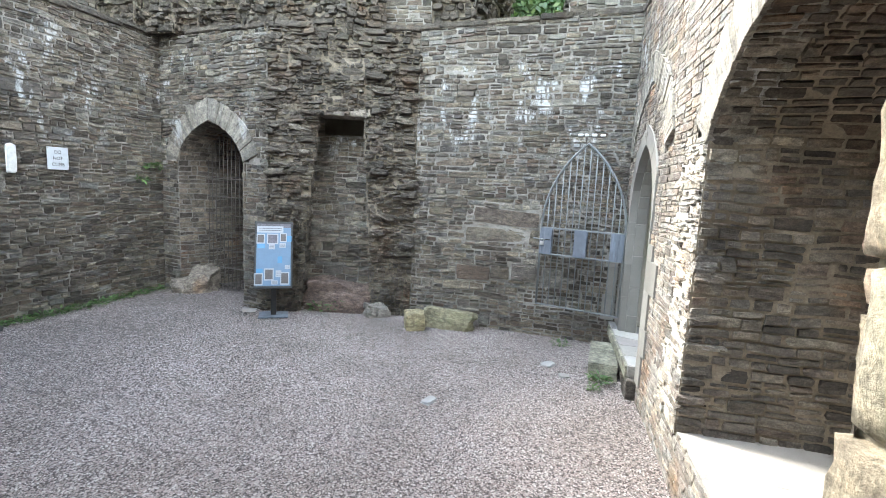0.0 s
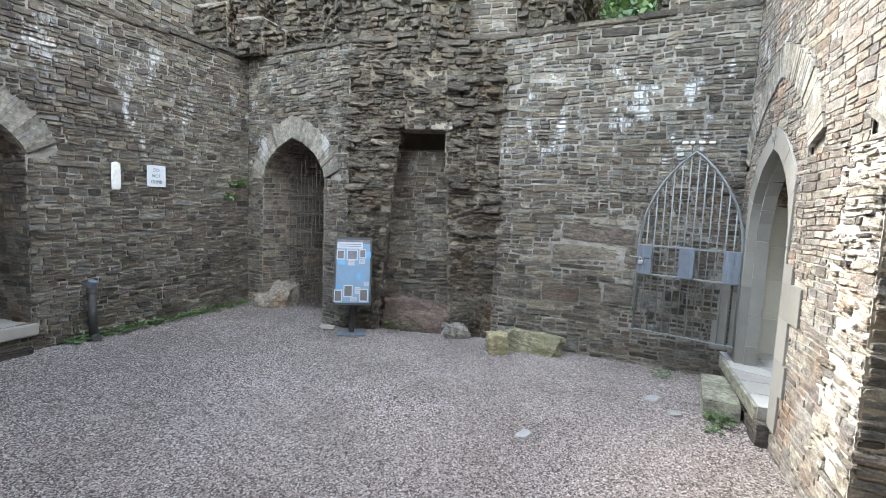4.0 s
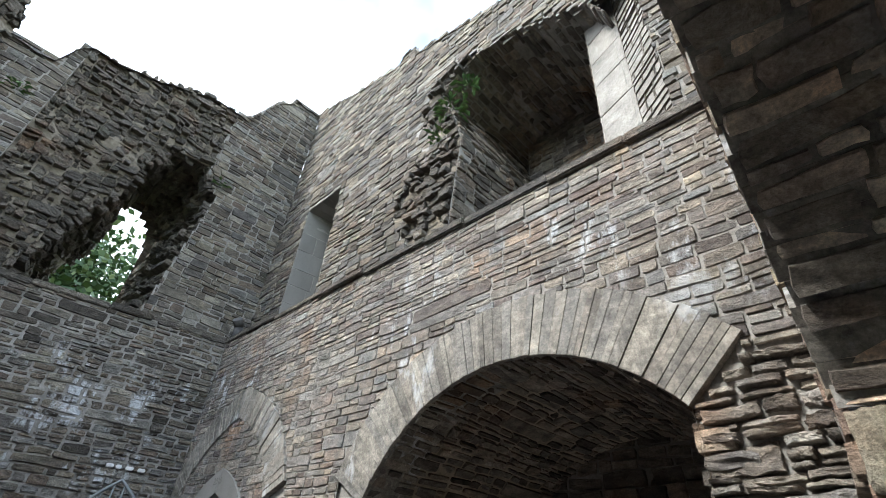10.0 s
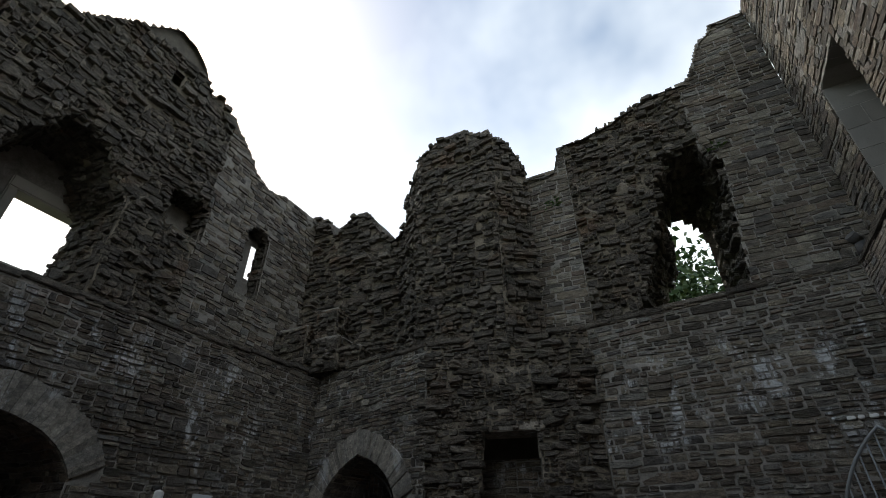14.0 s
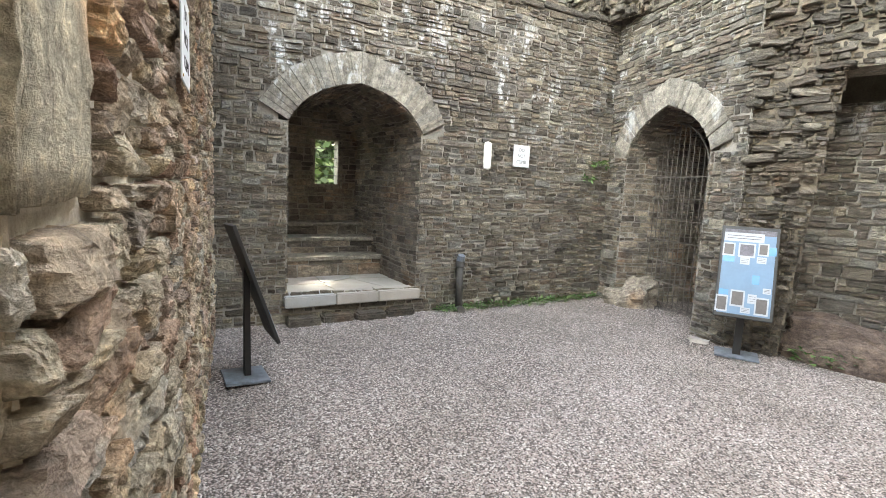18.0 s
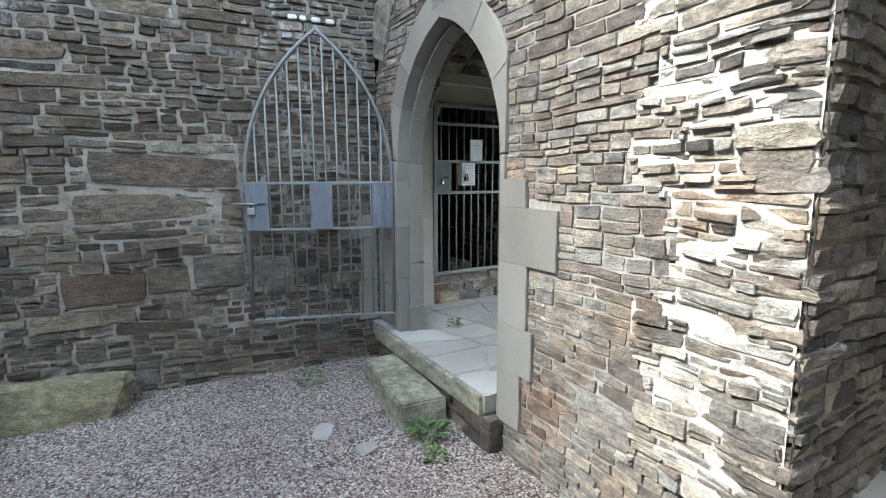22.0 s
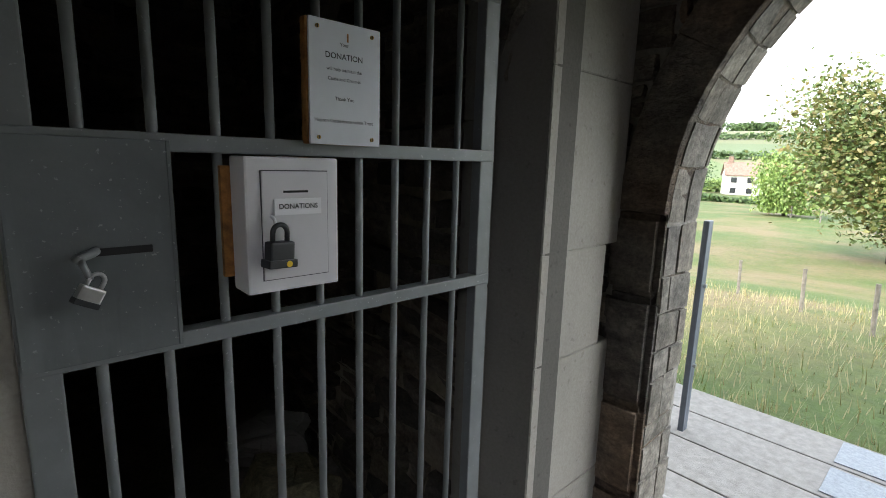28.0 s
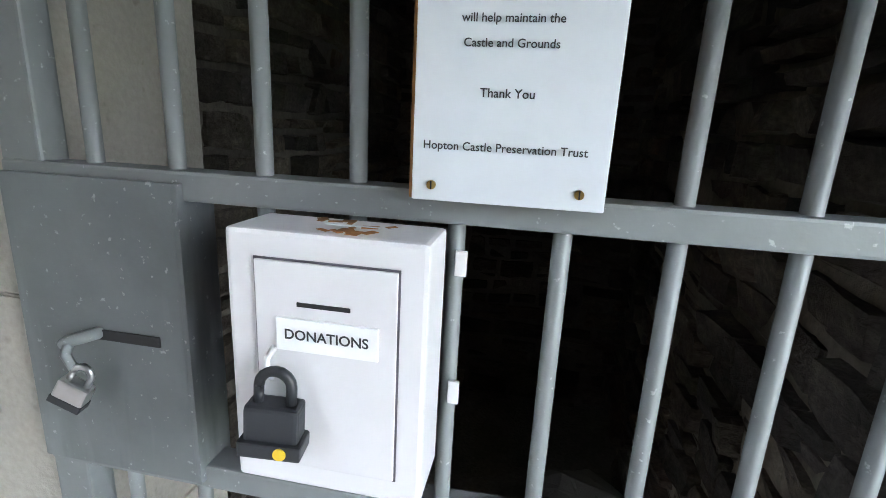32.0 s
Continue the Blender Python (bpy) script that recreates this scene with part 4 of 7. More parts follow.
masonry(upper_east, slit_v, 1.2, 0, slit_v.run, lambda u, v: True, "buff_stone", "pale_mortar", course=(0.25, 0.4), length=(0.3, 0.5), proud=(0, 0.006), rough=0.004, gap=0.008, seed=75)
quad_sheet(upper_east, "slit_back", [UR(4.9, 4, -1.2), UR(5.95, 4, -1.2), UR(5.95, 6.9, -1.2), UR(4.9, 6.9, -1.2)], "rubble_core")


def ux(x):
    return 3.42 - x


n_up = line((0, 9.75), (0.55, 9.7), (0.6, 9.5), (0.85, 9.3), (1.0, 8.9), (1.2, 8.55), (1.9, 8.5), (2.6, 8.15), (3.5, 8.0), (3.56, 7.5), (4.1, 7.5), (6.6, 7.3), (6.9, 7.0), (7.2, 7.3), (7.6, 7.9),
            (8.0, 8.0), (8.4, 7.5), (8.6, 8.0), (9.14, 8.3))
hole = in_poly([(ux(0.62), 4.0), (ux(0.80), 5.2), (ux(1.22), 6.0), (ux(1.30), 6.7), (ux(1.55), 7.15), (ux(2.0), 7.2), (ux(2.3), 6.7), (ux(2.12), 5.2), (ux(1.98), 4.0)])
masonry(upper_north, UB, 9.14, 4.15, 9.9, lambda u, v: v < n_up(u) and not hole(u, v) and u < 1.35, "upper_stone", "lime_mortar", course=(0.05, 0.115), length=(0.14, 0.45), proud=(0, 0.02), seed=81)
masonry(upper_north, UB, 3.4, 4.15, 9.0, lambda u, v: v < n_up(u) and not hole(u, v), "torn_stone", "brown_mortar", course=(0.05, 0.13), length=(0.08, 0.34),
        proud=(-0.05, 0.05), rough=0.035, gap=0.012, bed=-0.042, seed=82, u0=1.35)
masonry(upper_north, UB, 4.2, 4.15, 8.0, lambda u, v: v < n_up(u), "upper_stone", "lime_mortar", course=(0.05, 0.1), length=(0.14, 0.4), proud=(0, 0.02), seed=83, u0=3.4)
masonry(upper_north, UB, 9.14, 4.15, 8.4, lambda u, v: v < n_up(u), "torn_stone", "brown_mortar", course=(0.05, 0.12), length=(0.12, 0.4), proud=(-0.05, 0.08), rough=0.03, gap=0.018, bed=-0.042, seed=84, u0=6.5)
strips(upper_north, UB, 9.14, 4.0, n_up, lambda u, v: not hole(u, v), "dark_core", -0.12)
cap(upper_north, UB, 9.14, n_up, 0.05, -1.9, "torn_stone", seed=9, rough=0.08)
hole_v = Vault(UB, [(ux(1.98), 4.0), (ux(2.12), 5.2), (ux(2.3), 6.7), (ux(2.0), 7.2), (ux(1.55), 7.15), (ux(1.30), 6.7), (ux(1.22), 6.0), (ux(0.80), 5.2), (ux(0.62), 4.0)], taper=0.13, mid=ux(1.5))
masonry(upper_north, hole_v, 1.9, 0, hole_v.run, lambda u, v: True, "torn_stone", "brown_mortar", course=(0.06, 0.13), length=(0.12, 0.4), proud=(-0.08, 0.1), rough=0.035, gap=0.02, bed=-0.042, seed=85)

# the torn stack on the north wall
stack = Face((-0.62, 6.98), (-1.1, 6.62)), Face((-1.1, 6.62), (-2.6, 6.62)), Face((-2.6, 6.62), (-3.2, 7.1))
stack_top = (line((0, 7.5), (0.3, 8.1), (0.6, 8.3)), line((0, 8.3), (0.6, 8.65), (1.1, 8.65), (1.5, 8.45)), line((0, 8.45), (0.4, 8.2), (0.8, 7.7)))
for k, (f, tp) in enumerate(zip(stack, stack_top)):
    masonry(upper_north, f, f.run, 4.2, 9.1, lambda u, v: v < tp(u), "torn_stone", "brown_mortar", course=(0.05, 0.14), length=(0.08, 0.34), proud=(-0.05, 0.06), rough=0.035, gap=0.012, bed=-0.042, seed=86 + k,
            near=lambda u, v: k == 1 and v < 5.5)
    strips(upper_north, f, f.run, 4.1, tp, lambda u, v: True, "dark_core", -0.13)
    cap(upper_north, f, f.run, tp, 0.0, -1.4, "torn_stone", seed=90 + k, rough=0.1)


def uy(y):
    return 7.2 - y


w_up = line((0, 8.1), (0.7, 8.12), (1.1, 8.05), (1.45, 7.95), (1.8, 8.1), (2.2, 8.5), (2.6, 8.85), (3.0, 9.1), (3.2, 9.0), (3.5, 9.5), (3.8, 9.75), (4.1, 9.8), (4.4, 9.5), (4.84, 9.0), (5.4, 8.4), (6.7, 7.8))
win_rec = in_poly([(uy(3.42), 4.0), (uy(3.42), 6.0), (uy(2.9), 6.75), (uy(2.4), 6.85), (uy(1.9), 6.2), (uy(1.85), 4.0)])
slit_rec = in_poly([(uy(6.05), 5.6), (uy(6.05), 6.9), (uy(5.75), 7.05), (uy(5.5), 6.85), (uy(5.5), 5.6)])
niche = in_poly([(uy(4.68), 6.05), (uy(4.68), 6.78), (uy(3.98), 6.74), (uy(3.98), 6.05)])
peep = in_poly([(uy(3.46), 8.55), (uy(3.46), 8.85), (uy(3.26), 8.85), (uy(3.26), 8.55)])
masonry(upper_west, UL, 6.7, 4.0, 9.2, lambda u, v: v < w_up(u) and not win_rec(u, v) and not slit_rec(u, v) and not niche(u, v) and not peep(u, v) and u < 2.6, "upper_stone",
        "rubble_core", course=(0.05, 0.12), length=(0.12, 0.42), proud=(-0.01, 0.03), rough=0.018, seed=91)
masonry(upper_west, UL, 6.7, 4.0, 9.2, lambda u, v: v < w_up(u) and not win_rec(u, v) and not slit_rec(u, v) and not niche(u, v) and not peep(u, v), "torn_stone",
        "brown_mortar", course=(0.05, 0.13), length=(0.08, 0.34), proud=(-0.05, 0.06), rough=0.03, gap=0.012, bed=-0.042, seed=92, u0=2.6)
strips(upper_west, UL, 6.7, 3.9, w_up, lambda u, v: not win_rec(u, v) and not slit_rec(u, v) and not niche(u, v) and not peep(u, v), "dark_core", -0.1)
cap(upper_west, UL, 6.7, w_up, 0.0, -1.8, "torn_stone", seed=12, rough=0.08)
for k, (poly, deep, tp) in enumerate((([(uy(3.42), 4.0), (uy(3.42), 6.0), (uy(2.9), 6.75), (uy(2.4), 6.85), (uy(1.9), 6.2), (uy(1.85), 4.0)], 1.3, 0.05),
                                      ([(uy(6.05), 5.6), (uy(6.05), 6.9), (uy(5.75), 7.05), (uy(5.5), 6.85), (uy(5.5), 5.6)], 0.35, 0.1),
                                      ([(uy(4.68), 6.05), (uy(4.68), 6.78), (uy(3.98), 6.74), (uy(3.98), 6.05), (uy(4.68), 6.05)], 0.5, 0.2))):
    vv = Vault(UL, poly, taper=tp)
    masonry(upper_west, vv, deep, 0, vv.run, lambda u, v: True, "torn_stone", "brown_mortar", course=(0.06, 0.13), length=(0.12, 0.4), proud=(-0.03, 0.05), rough=0.025, bed=-0.042, seed=93 + k)
quad_sheet(upper_west, "niche_back", [UL(2.4, 5.9, -0.5), UL(3.3, 5.9, -0.5), UL(3.3, 6.9, -0.5), UL(2.4, 6.9, -0.5)], "rubble_core")
slit_back = Face((-5.95, 6.4), (-5.95, 5.2))
strips(upper_west, slit_back, 1.2, 5.4, lambda u: 7.3, lambda u, v: not (0.33 < u < 0.47 and 6.1 < v < 6.8), "rubble_core", 0.0, high=7.3, step=0.05)
rear_u = Face((-6.9, 4.4), (-6.9, 1.2))
WIN = (4.4 - 3.52, 4.4 - 2.6, 5.04, 6.1)
strips(upper_west, rear_u, 3.2, 3.9, lambda u: 7.2, lambda u, v: not (WIN[0] < u < WIN[1] and WIN[2] < v < WIN[3]), "lime_mortar", 0.0, high=7.2, step=0.04)
for a, b, c, d in ((WIN[0] - 0.14, WIN[0], WIN[2], WIN[3]), (WIN[1], WIN[1] + 0.14, WIN[2], WIN[3]), (WIN[0] - 0.14, WIN[1] + 0.14, WIN[3], WIN[3] + 0.2), (WIN[0] - 0.14, WIN[1] + 0.14, WIN[2] - 0.15, WIN[2])):
    slab(upper_west, "window_jamb", rear_u, a, b, c, d, -0.25, 0.05, "pale_stone", 0.02)
# Unseen closing wall; its low top is chosen to admit skylight.
masonry(upper_south, UF, 9.02, 4.0, 4.6, lambda u, v: v < 4.45 + 0.1 * math.sin(u * 3), "upper_stone", "lime_mortar", course=(0.08, 0.16), length=(0.2, 0.5), seed=97)
cap(upper_south, UF, 9.02, lambda u: 4.5, 0.0, -2.1, "torn_stone", seed=14)
# broken stump in the north-west corner
for k, (x, y, z, sx, sy, sz) in enumerate(((-5.2, 6.9, 4.75, 0.7, 0.5, 0.9), (-4.5, 7.0, 4.65, 0.55, 0.45, 0.6), (-4.55, 7.0, 5.25, 0.4, 0.35, 0.55), (-4.0, 7.05, 4.55, 0.4, 0.4, 0.35))):
    f = Face((x + sx / 2, y - sy / 2), (x - sx / 2, y - sy / 2))
    masonry(upper_north, f, f.run, z - sz / 2, z + sz / 2, lambda u, v: True, "torn_stone", "brown_mortar", course=(0.06, 0.13), length=(0.12, 0.3), proud=(-0.04, 0.08), rough=0.03, bed=-0.042, seed=101 + k)
    for fa, fb in (((x - sx / 2, y - sy / 2), (x - sx / 2, y + sy / 2)), ((x + sx / 2, y + sy / 2), (x + sx / 2, y - sy / 2))):
        g = Face(fb, fa) if False else Face(fa, fb)
        masonry(upper_north, Face(fb, fa), g.run, z - sz / 2, z + sz / 2, lambda u, v: True, "torn_stone", "brown_mortar", course=(0.06, 0.13), length=(0.12, 0.3), proud=(-0.04, 0.06), rough=0.03,
                seed=111 + k)
    part("stump_top", box((sx, sy, 0.06), (x, y, z + sz / 2), 0.02), "rubble_core", upper_north)

# ---- ledge along the foot of the upper storey
ledge = thing("ledge", "flat stone ledge along the top of the lower walls", "ledge", kind="structure")


def coping(lower, tops, depth, seed, skip=None):
    rng = random.Random(seed)
    u = 0.0
    while u < lower.run - 0.05:
        w = min(rng.uniform(0.4, 0.9), lower.run - u)
        z0 = tops(u + w / 2)
        if not (skip and skip(u + w / 2)):
            slab(ledge, "coping", lower, u + 0.003, u + w - 0.003, z0 - 0.02, z0 + 0.04 + rng.uniform(0, 0.02), -depth, 0.03 + rng.uniform(-0.01, 0.015), "torn_stone", 0.01)
        u += w


coping(R, east_top, 0.6, 1)
coping(BR, nth_top, 0.75, 2)
coping(CH, torn, 0.9, 3)
coping(BL, nw_top, 0.95, 4)
coping(LW, w_top, 0.95, 5)
coping(FL, s_top, 0.8, 6)
coping(FR, lambda u: 4.17, 0.6, 7)

# ---- outer shell
shell = thing("outer_wall", "weathered outer faces of the square stone tower", "wall", kind="structure")
oe, on, ow, os_ = Face((OUT_E, OUT_S), (OUT_E, OUT_N)), Face((OUT_E, OUT_N), (OUT_W, OUT_N)), Face((OUT_W, OUT_N), (OUT_W, OUT_S)), Face((OUT_W, OUT_S), (OUT_E, OUT_S))


def ey(y):
    return y - OUT_S


outer_e = [(p[0] + ey(5.90), p[1]) for p in outer]
out_door = in_arch(wider(outer_e, 0.3), -0.3)
strips(shell, oe, oe.run, -1.0, line((0, 7.7), (2.5, 7.75), (8.8, 9.8), (10.8, 9.6)), lambda u, v: not (out_door(u, v) or (ey(1.85) < u < ey(3.0) and 1.5 < v < 3.0)), "upper_stone", 0)
strips(shell, on, on.run, -1.0, lambda u: n_up(u - 1.78) - 0.05, lambda u, v: not (3.9 < v < 7.1 and abs(u - 3.82) < 0.58 * math.sqrt(max(0.0, 1 - max(0.0, (v - 6.4) / 0.7) ** 2))), "upper_stone", 0)
strips(shell, ow, ow.run, -1.0, lambda u: w_up(u - 1.9) - 0.05,
       lambda u, v: not ((9.1 - 3.35 < u < 9.1 - 2.88 and 1.6 < v < 2.45) or (9.1 - 3.8 < u < 9.1 - 2.4 and 4.9 < v < 6.4) or (9.1 - 7.8 < u < 9.1 - 6.3 and 6.1 < v < 8.4) or (9.1 - 3.75 < u < 9.1 - 3.2 and 8.5 < v < 9.1)), "upper_stone", 0)
strips(shell, os_, os_.run, -1.0, lambda u: 4.5, lambda u, v: not (8.18 < u < 9.22 and 1.13 < v < 2.62), "upper_stone", 0)

bench = Face((4.30, 1.25), (4.30, 3.35))
masonry(wall_east, bench, 2.1, 0.42, 0.86, lambda u, v: True, "vault_stone", "pale_mortar", course=(0.12, 0.24), length=(0.2, 0.45), proud=(0, 0.02), seed=120, near=lambda u, v: True)
for a, b in ((0, 0.75), (0.75, 1.4), (1.4, 2.1)):
    slab(wall_east, "bench_slab", bench, a + 0.003, b - 0.003, 0.84, 0.9, -0.5, 0.03, "ring_stone", 0.012)

# ---------------------------------------------------------------- plain materials


def worn_metal(name, colour, rough, metal, speck, runs=0.0):
    """Weathered zinc: soft cloudy tone, pale specks and a few rusty nicks."""
    n = Nodes(name)
    at = n.coords()
    c = n.ramp(n.noise(at, 9.0, 4.0, 0.6), [(0.3, tuple(v * 0.86 for v in colour)), (0.7, tuple(v * 1.1 for v in colour))])
    if runs:
        down = n.coords((1, 1, 0.1))
        c = n.mix("MIX", n.ramp(n.noise(down, 16.0, 4.0, 0.6), [(0.52, (0, 0, 0)), (0.68, (runs, runs, runs))]), c, tuple(v * 1.7 for v in colour))
        c = n.mix("MIX", n.ramp(n.noise(down, 23.0, 3.0, 0.6), [(0.33, (runs, runs, runs)), (0.45, (0, 0, 0))]), c, tuple(v * 0.5 for v in colour))
    c = n.mix("MIX", n.ramp(n.noise(at, 130.0, 3.0, 0.55), [(0.66, (0, 0, 0)), (0.72, (speck, speck, speck))]), c, (0.5, 0.52, 0.52))
    c = n.mix("MIX", n.ramp(n.noise(at, 55.0, 4.0, 0.6), [(0.72, (0, 0, 0)), (0.78, (0.6, 0.6, 0.6))]), c, (0.16, 0.09, 0.05))
    n.colour(c)
    n.rough(n.math("ADD", n.math("MULTIPLY", n.noise(at, 25.0), 0.25), rough - 0.12))
    n.bsdf.inputs["Metallic"].default_value = metal
    n.bump(n.noise(at, 90.0, 3.0), 0.12, 0.003)


worn_metal("galvanised", (0.205, 0.22, 0.225), 0.55, 0.3, 0.5)
worn_metal("grey_plate", (0.145, 0.168, 0.205), 0.55, 0.3, 0.35, 0.8)
worn_metal("dull_plate", (0.15, 0.165, 0.168), 0.55, 0.3, 0.4, 0.5)
plain("black_paint", (0.012, 0.012, 0.013), 0.6, vary=0.1, bump=0.05)
plain("black_iron", (0.11, 0.1, 0.092), 0.6, metal=0.3, vary=0.2)
plain("cast_pipe", (0.06, 0.057, 0.055), 0.65, vary=0.25)
plain("white_sign", (0.62, 0.65, 0.69), 0.45, vary=0.03, scale=6, bump=0.02)
plain("white_enamel", (0.66, 0.65, 0.67), 0.32, vary=0.03, scale=5, bump=0.02, coat=0.2)
plain("label_white", (0.8, 0.8, 0.82), 0.4, vary=0.02, scale=6, bump=0.0)
plain("ink", (0.03, 0.03, 0.035), 0.6, vary=0.05)
plain("sheet_blue", (0.1, 0.17, 0.26), 0.6, vary=0.07, scale=6, bump=0.0)
plain("sheet_white", (0.3, 0.32, 0.35), 0.6, vary=0.04, scale=6, bump=0.0)
plain("bright_blue", (0.03, 0.17, 0.34), 0.35, vary=0.03, bump=0.0)
plain("print_brown", (0.035, 0.028, 0.03), 0.4, vary=0.3, scale=30, bump=0.0)
plain("print_grey", (0.09, 0.085, 0.105), 0.6, vary=0.3, scale=30, bump=0.0)
plain("slate_plate", (0.13, 0.15, 0.18), 0.6, vary=0.25, scale=12)
plain("rust", (0.33, 0.15, 0.045), 0.85, vary=0.3, scale=40)
plain("brass", (0.4, 0.28, 0.1), 0.4, metal=0.9)
plain("steel", (0.5, 0.5, 0.5), 0.35, metal=0.9)
plain("black_plastic", (0.02, 0.022, 0.026), 0.45, vary=0.1, bump=0.1)
plain("yellow_badge", (0.75, 0.5, 0.03), 0.4, vary=0.03)
plain("old_wood", (0.3, 0.28, 0.25), 0.85, vary=0.12, scale=22, bump=0.4)
plain("post_wood", (0.22, 0.2, 0.17), 0.85, vary=0.2, scale=14, bump=0.4)
plain("lime_patch", (0.72, 0.72, 0.7), 0.85, vary=0.08, scale=20, bump=0.3)
plain("lead", (0.07, 0.07, 0.075), 0.6)


def glass(name):
    n = Nodes(name)
    n.colour((1.0, 1.0, 1.0))
    n.bsdf.inputs["Roughness"].default_value = 0.03
    n.bsdf.inputs["Transmission Weight"].default_value = 1.0
    n.bsdf.inputs["IOR"].default_value = 1.05
    return n.mat


glass("window_glass")


def leaf_mat(name, stops):
    n = Nodes(name)
    c = n.ramp(n.lot(), stops)
    n.colour(n.mix("MULTIPLY", 0.5, c, n.ramp(n.noise(n.coords(), 3.0), [(0.3, (0.6, 0.6, 0.6)), (0.7, (1.2, 1.2, 1.2))])))
    n.rough(0.55)
    n.bsdf.inputs["Subsurface Weight"].default_value = 0.0
    return n.mat


leaf_mat("weed_leaf", [(0.0, (0.05, 0.11, 0.03)), (0.6, (0.09, 0.17, 0.045)), (1.0, (0.14, 0.2, 0.06))])
leaf_mat("tree_leaf", [(0.0, (0.035, 0.075, 0.025)), (0.6, (0.06, 0.12, 0.035)), (1.0, (0.12, 0.17, 0.05))])
leaf_mat("willow_leaf", [(0.0, (0.12, 0.2, 0.045)), (0.6, (0.19, 0.29, 0.07)), (1.0, (0.27, 0.36, 0.1))])
leaf_mat("autumn_leaf", [(0.0, (0.075, 0.125, 0.035)), (0.45, (0.13, 0.175, 0.05)), (0.8, (0.21, 0.165, 0.06)), (1.0, (0.17, 0.22, 0.08))])
leaf_mat("hedge_leaf", [(0.0, (0.04, 0.08, 0.025)), (1.0, (0.1, 0.16, 0.05))])
leaf_mat("dry_grass", [(0.0, (0.16, 0.22, 0.06)), (0.4, (0.36, 0.32, 0.15)), (1.0, (0.5, 0.42, 0.24))])
stone("bark", [(0.0, (0.11, 0.09, 0.065)), (1.0, (0.15, 0.125, 0.09))], grain=(4, 4, 0.8), bump=0.8)


def words(parent, text, size, m, mat="ink", align="CENTER", name="lettering", thick=0.0004, bold=0.0):
    """Lettering in the built-in font, as a mesh."""
    cu = bpy.data.curves.new(name, "FONT")
    cu.body, cu.size, cu.align_x, cu.align_y, cu.extrude = text, size, align, "CENTER", thick
    cu.resolution_u = 4
    cu.offset = size * bold
    tmp = new(name, cu)
    bpy.context.view_layer.update()
    me = bpy.data.meshes.new_from_object(tmp.evaluated_get(bpy.context.evaluated_depsgraph_get()))
    bpy.data.objects.remove(tmp)
    bpy.data.curves.remove(cu)
    me.materials.clear()
    me.materials.append(MATS[mat])
    ob = put(name, me, parent)
    ob.matrix_basis = m
    return ob


# ---------------------------------------------------------------- floors
def pebbles(name, parent, area, count, size, mat, z, seed):
    """Loose stones on a floor, in one mesh."""
    rng = np.random.default_rng(seed)
    x = rng.uniform(area[0], area[1], count)
    y = rng.uniform(area[2], area[3], count)
    keep = rng.random(count) < np.clip(1.45 - np.hypot(x - 1.6, y - 3.6) * 0.2, 0.42, 1.0)
    x, y = x[keep], y[keep]
    count = len(x)
    r = rng.uniform(*size, count)
    base = np.array([(1, 0, 0), (0.3, 0.9, 0.1), (-0.8, 0.6, 0), (-0.9, -0.5, 0.1), (0.2, -1, 0), (0.1, 0.1, 0.75), (-0.25, -0.2, 0.7)], float)
    faces = np.array([(0, 1, 5), (1, 2, 5), (2, 6, 5), (2, 3, 6), (3, 4, 6), (4, 5, 6), (4, 0, 5)])
    a = rng.uniform(0, math.tau, count)
    sx, sy, sz = rng.uniform(0.7, 1.35, count), rng.uniform(0.5, 0.9, count), rng.uniform(0.35, 0.8, count)
    p = base[None] + rng.uniform(-0.16, 0.16, (count, 7, 3))
    px, py = p[:, :, 0] * sx[:, None], p[:, :, 1] * sy[:, None]
    vx = (px * np.cos(a)[:, None] - py * np.sin(a)[:, None]) * r[:, None] + x[:, None]
    vy = (px * np.sin(a)[:, None] + py * np.cos(a)[:, None]) * r[:, None] + y[:, None]
    tip = rng.normal(0, 0.22, (count, 1))
    vz = (p[:, :, 2] * sz[:, None] + px * tip) * r[:, None] + z + rng.uniform(-0.3, 0.25, (count, 1)) * r[:, None]
    co = np.stack([vx, vy, vz], 2).reshape(-1, 3).astype(np.float32)
    fs = (faces[None] + 7 * np.arange(count)[:, None, None]).reshape(-1).astype(np.int32)
    me = bpy.data.meshes.new(name)
    me.vertices.add(len(co))
    me.vertices.foreach_set("co", co.ravel())
    nf = len(fs) // 3
    me.loops.add(len(fs))
    me.loops.foreach_set("vertex_index", fs)
    me.polygons.add(nf)
    me.polygons.foreach_set("loop_start", np.arange(0, len(fs), 3, dtype=np.int32))
    me.polygons.foreach_set("loop_total", np.full(nf, 3, np.int32))
    me.update(calc_edges=True)
    me.materials.append(MATS[mat])
    return tagged(put(name, me, parent), "loose pinkish grey and buff gravel over the whole floor", "gravel", kind="stuff")


G_STOPS = [(0.0, (0.13, 0.105, 0.098)), (0.18, (0.25, 0.205, 0.19)), (0.42, (0.36, 0.3, 0.28)), (0.62, (0.21, 0.19, 0.182)), (0.84, (0.42, 0.375, 0.35)), (1.0, (0.5, 0.465, 0.435))]
n = Nodes("gravel_stone")
g_big = n.ramp(n.noise(n.coords(), 0.9, 4.0, 0.6), [(0.35, (0.75, 0.73, 0.7)), (0.65, (1.1, 1.09, 1.09))])
n.colour(n.mix("MULTIPLY", 0.8, n.ramp(n.lot(), G_STOPS), g_big))
n.rough(0.85)
n = Nodes("gravel_bed")
g_cell = n.add("TexVoronoi", Scale=70.0)
n.link(n.coords(), g_cell.inputs["Vector"])
g_sep = n.add("SeparateColor")
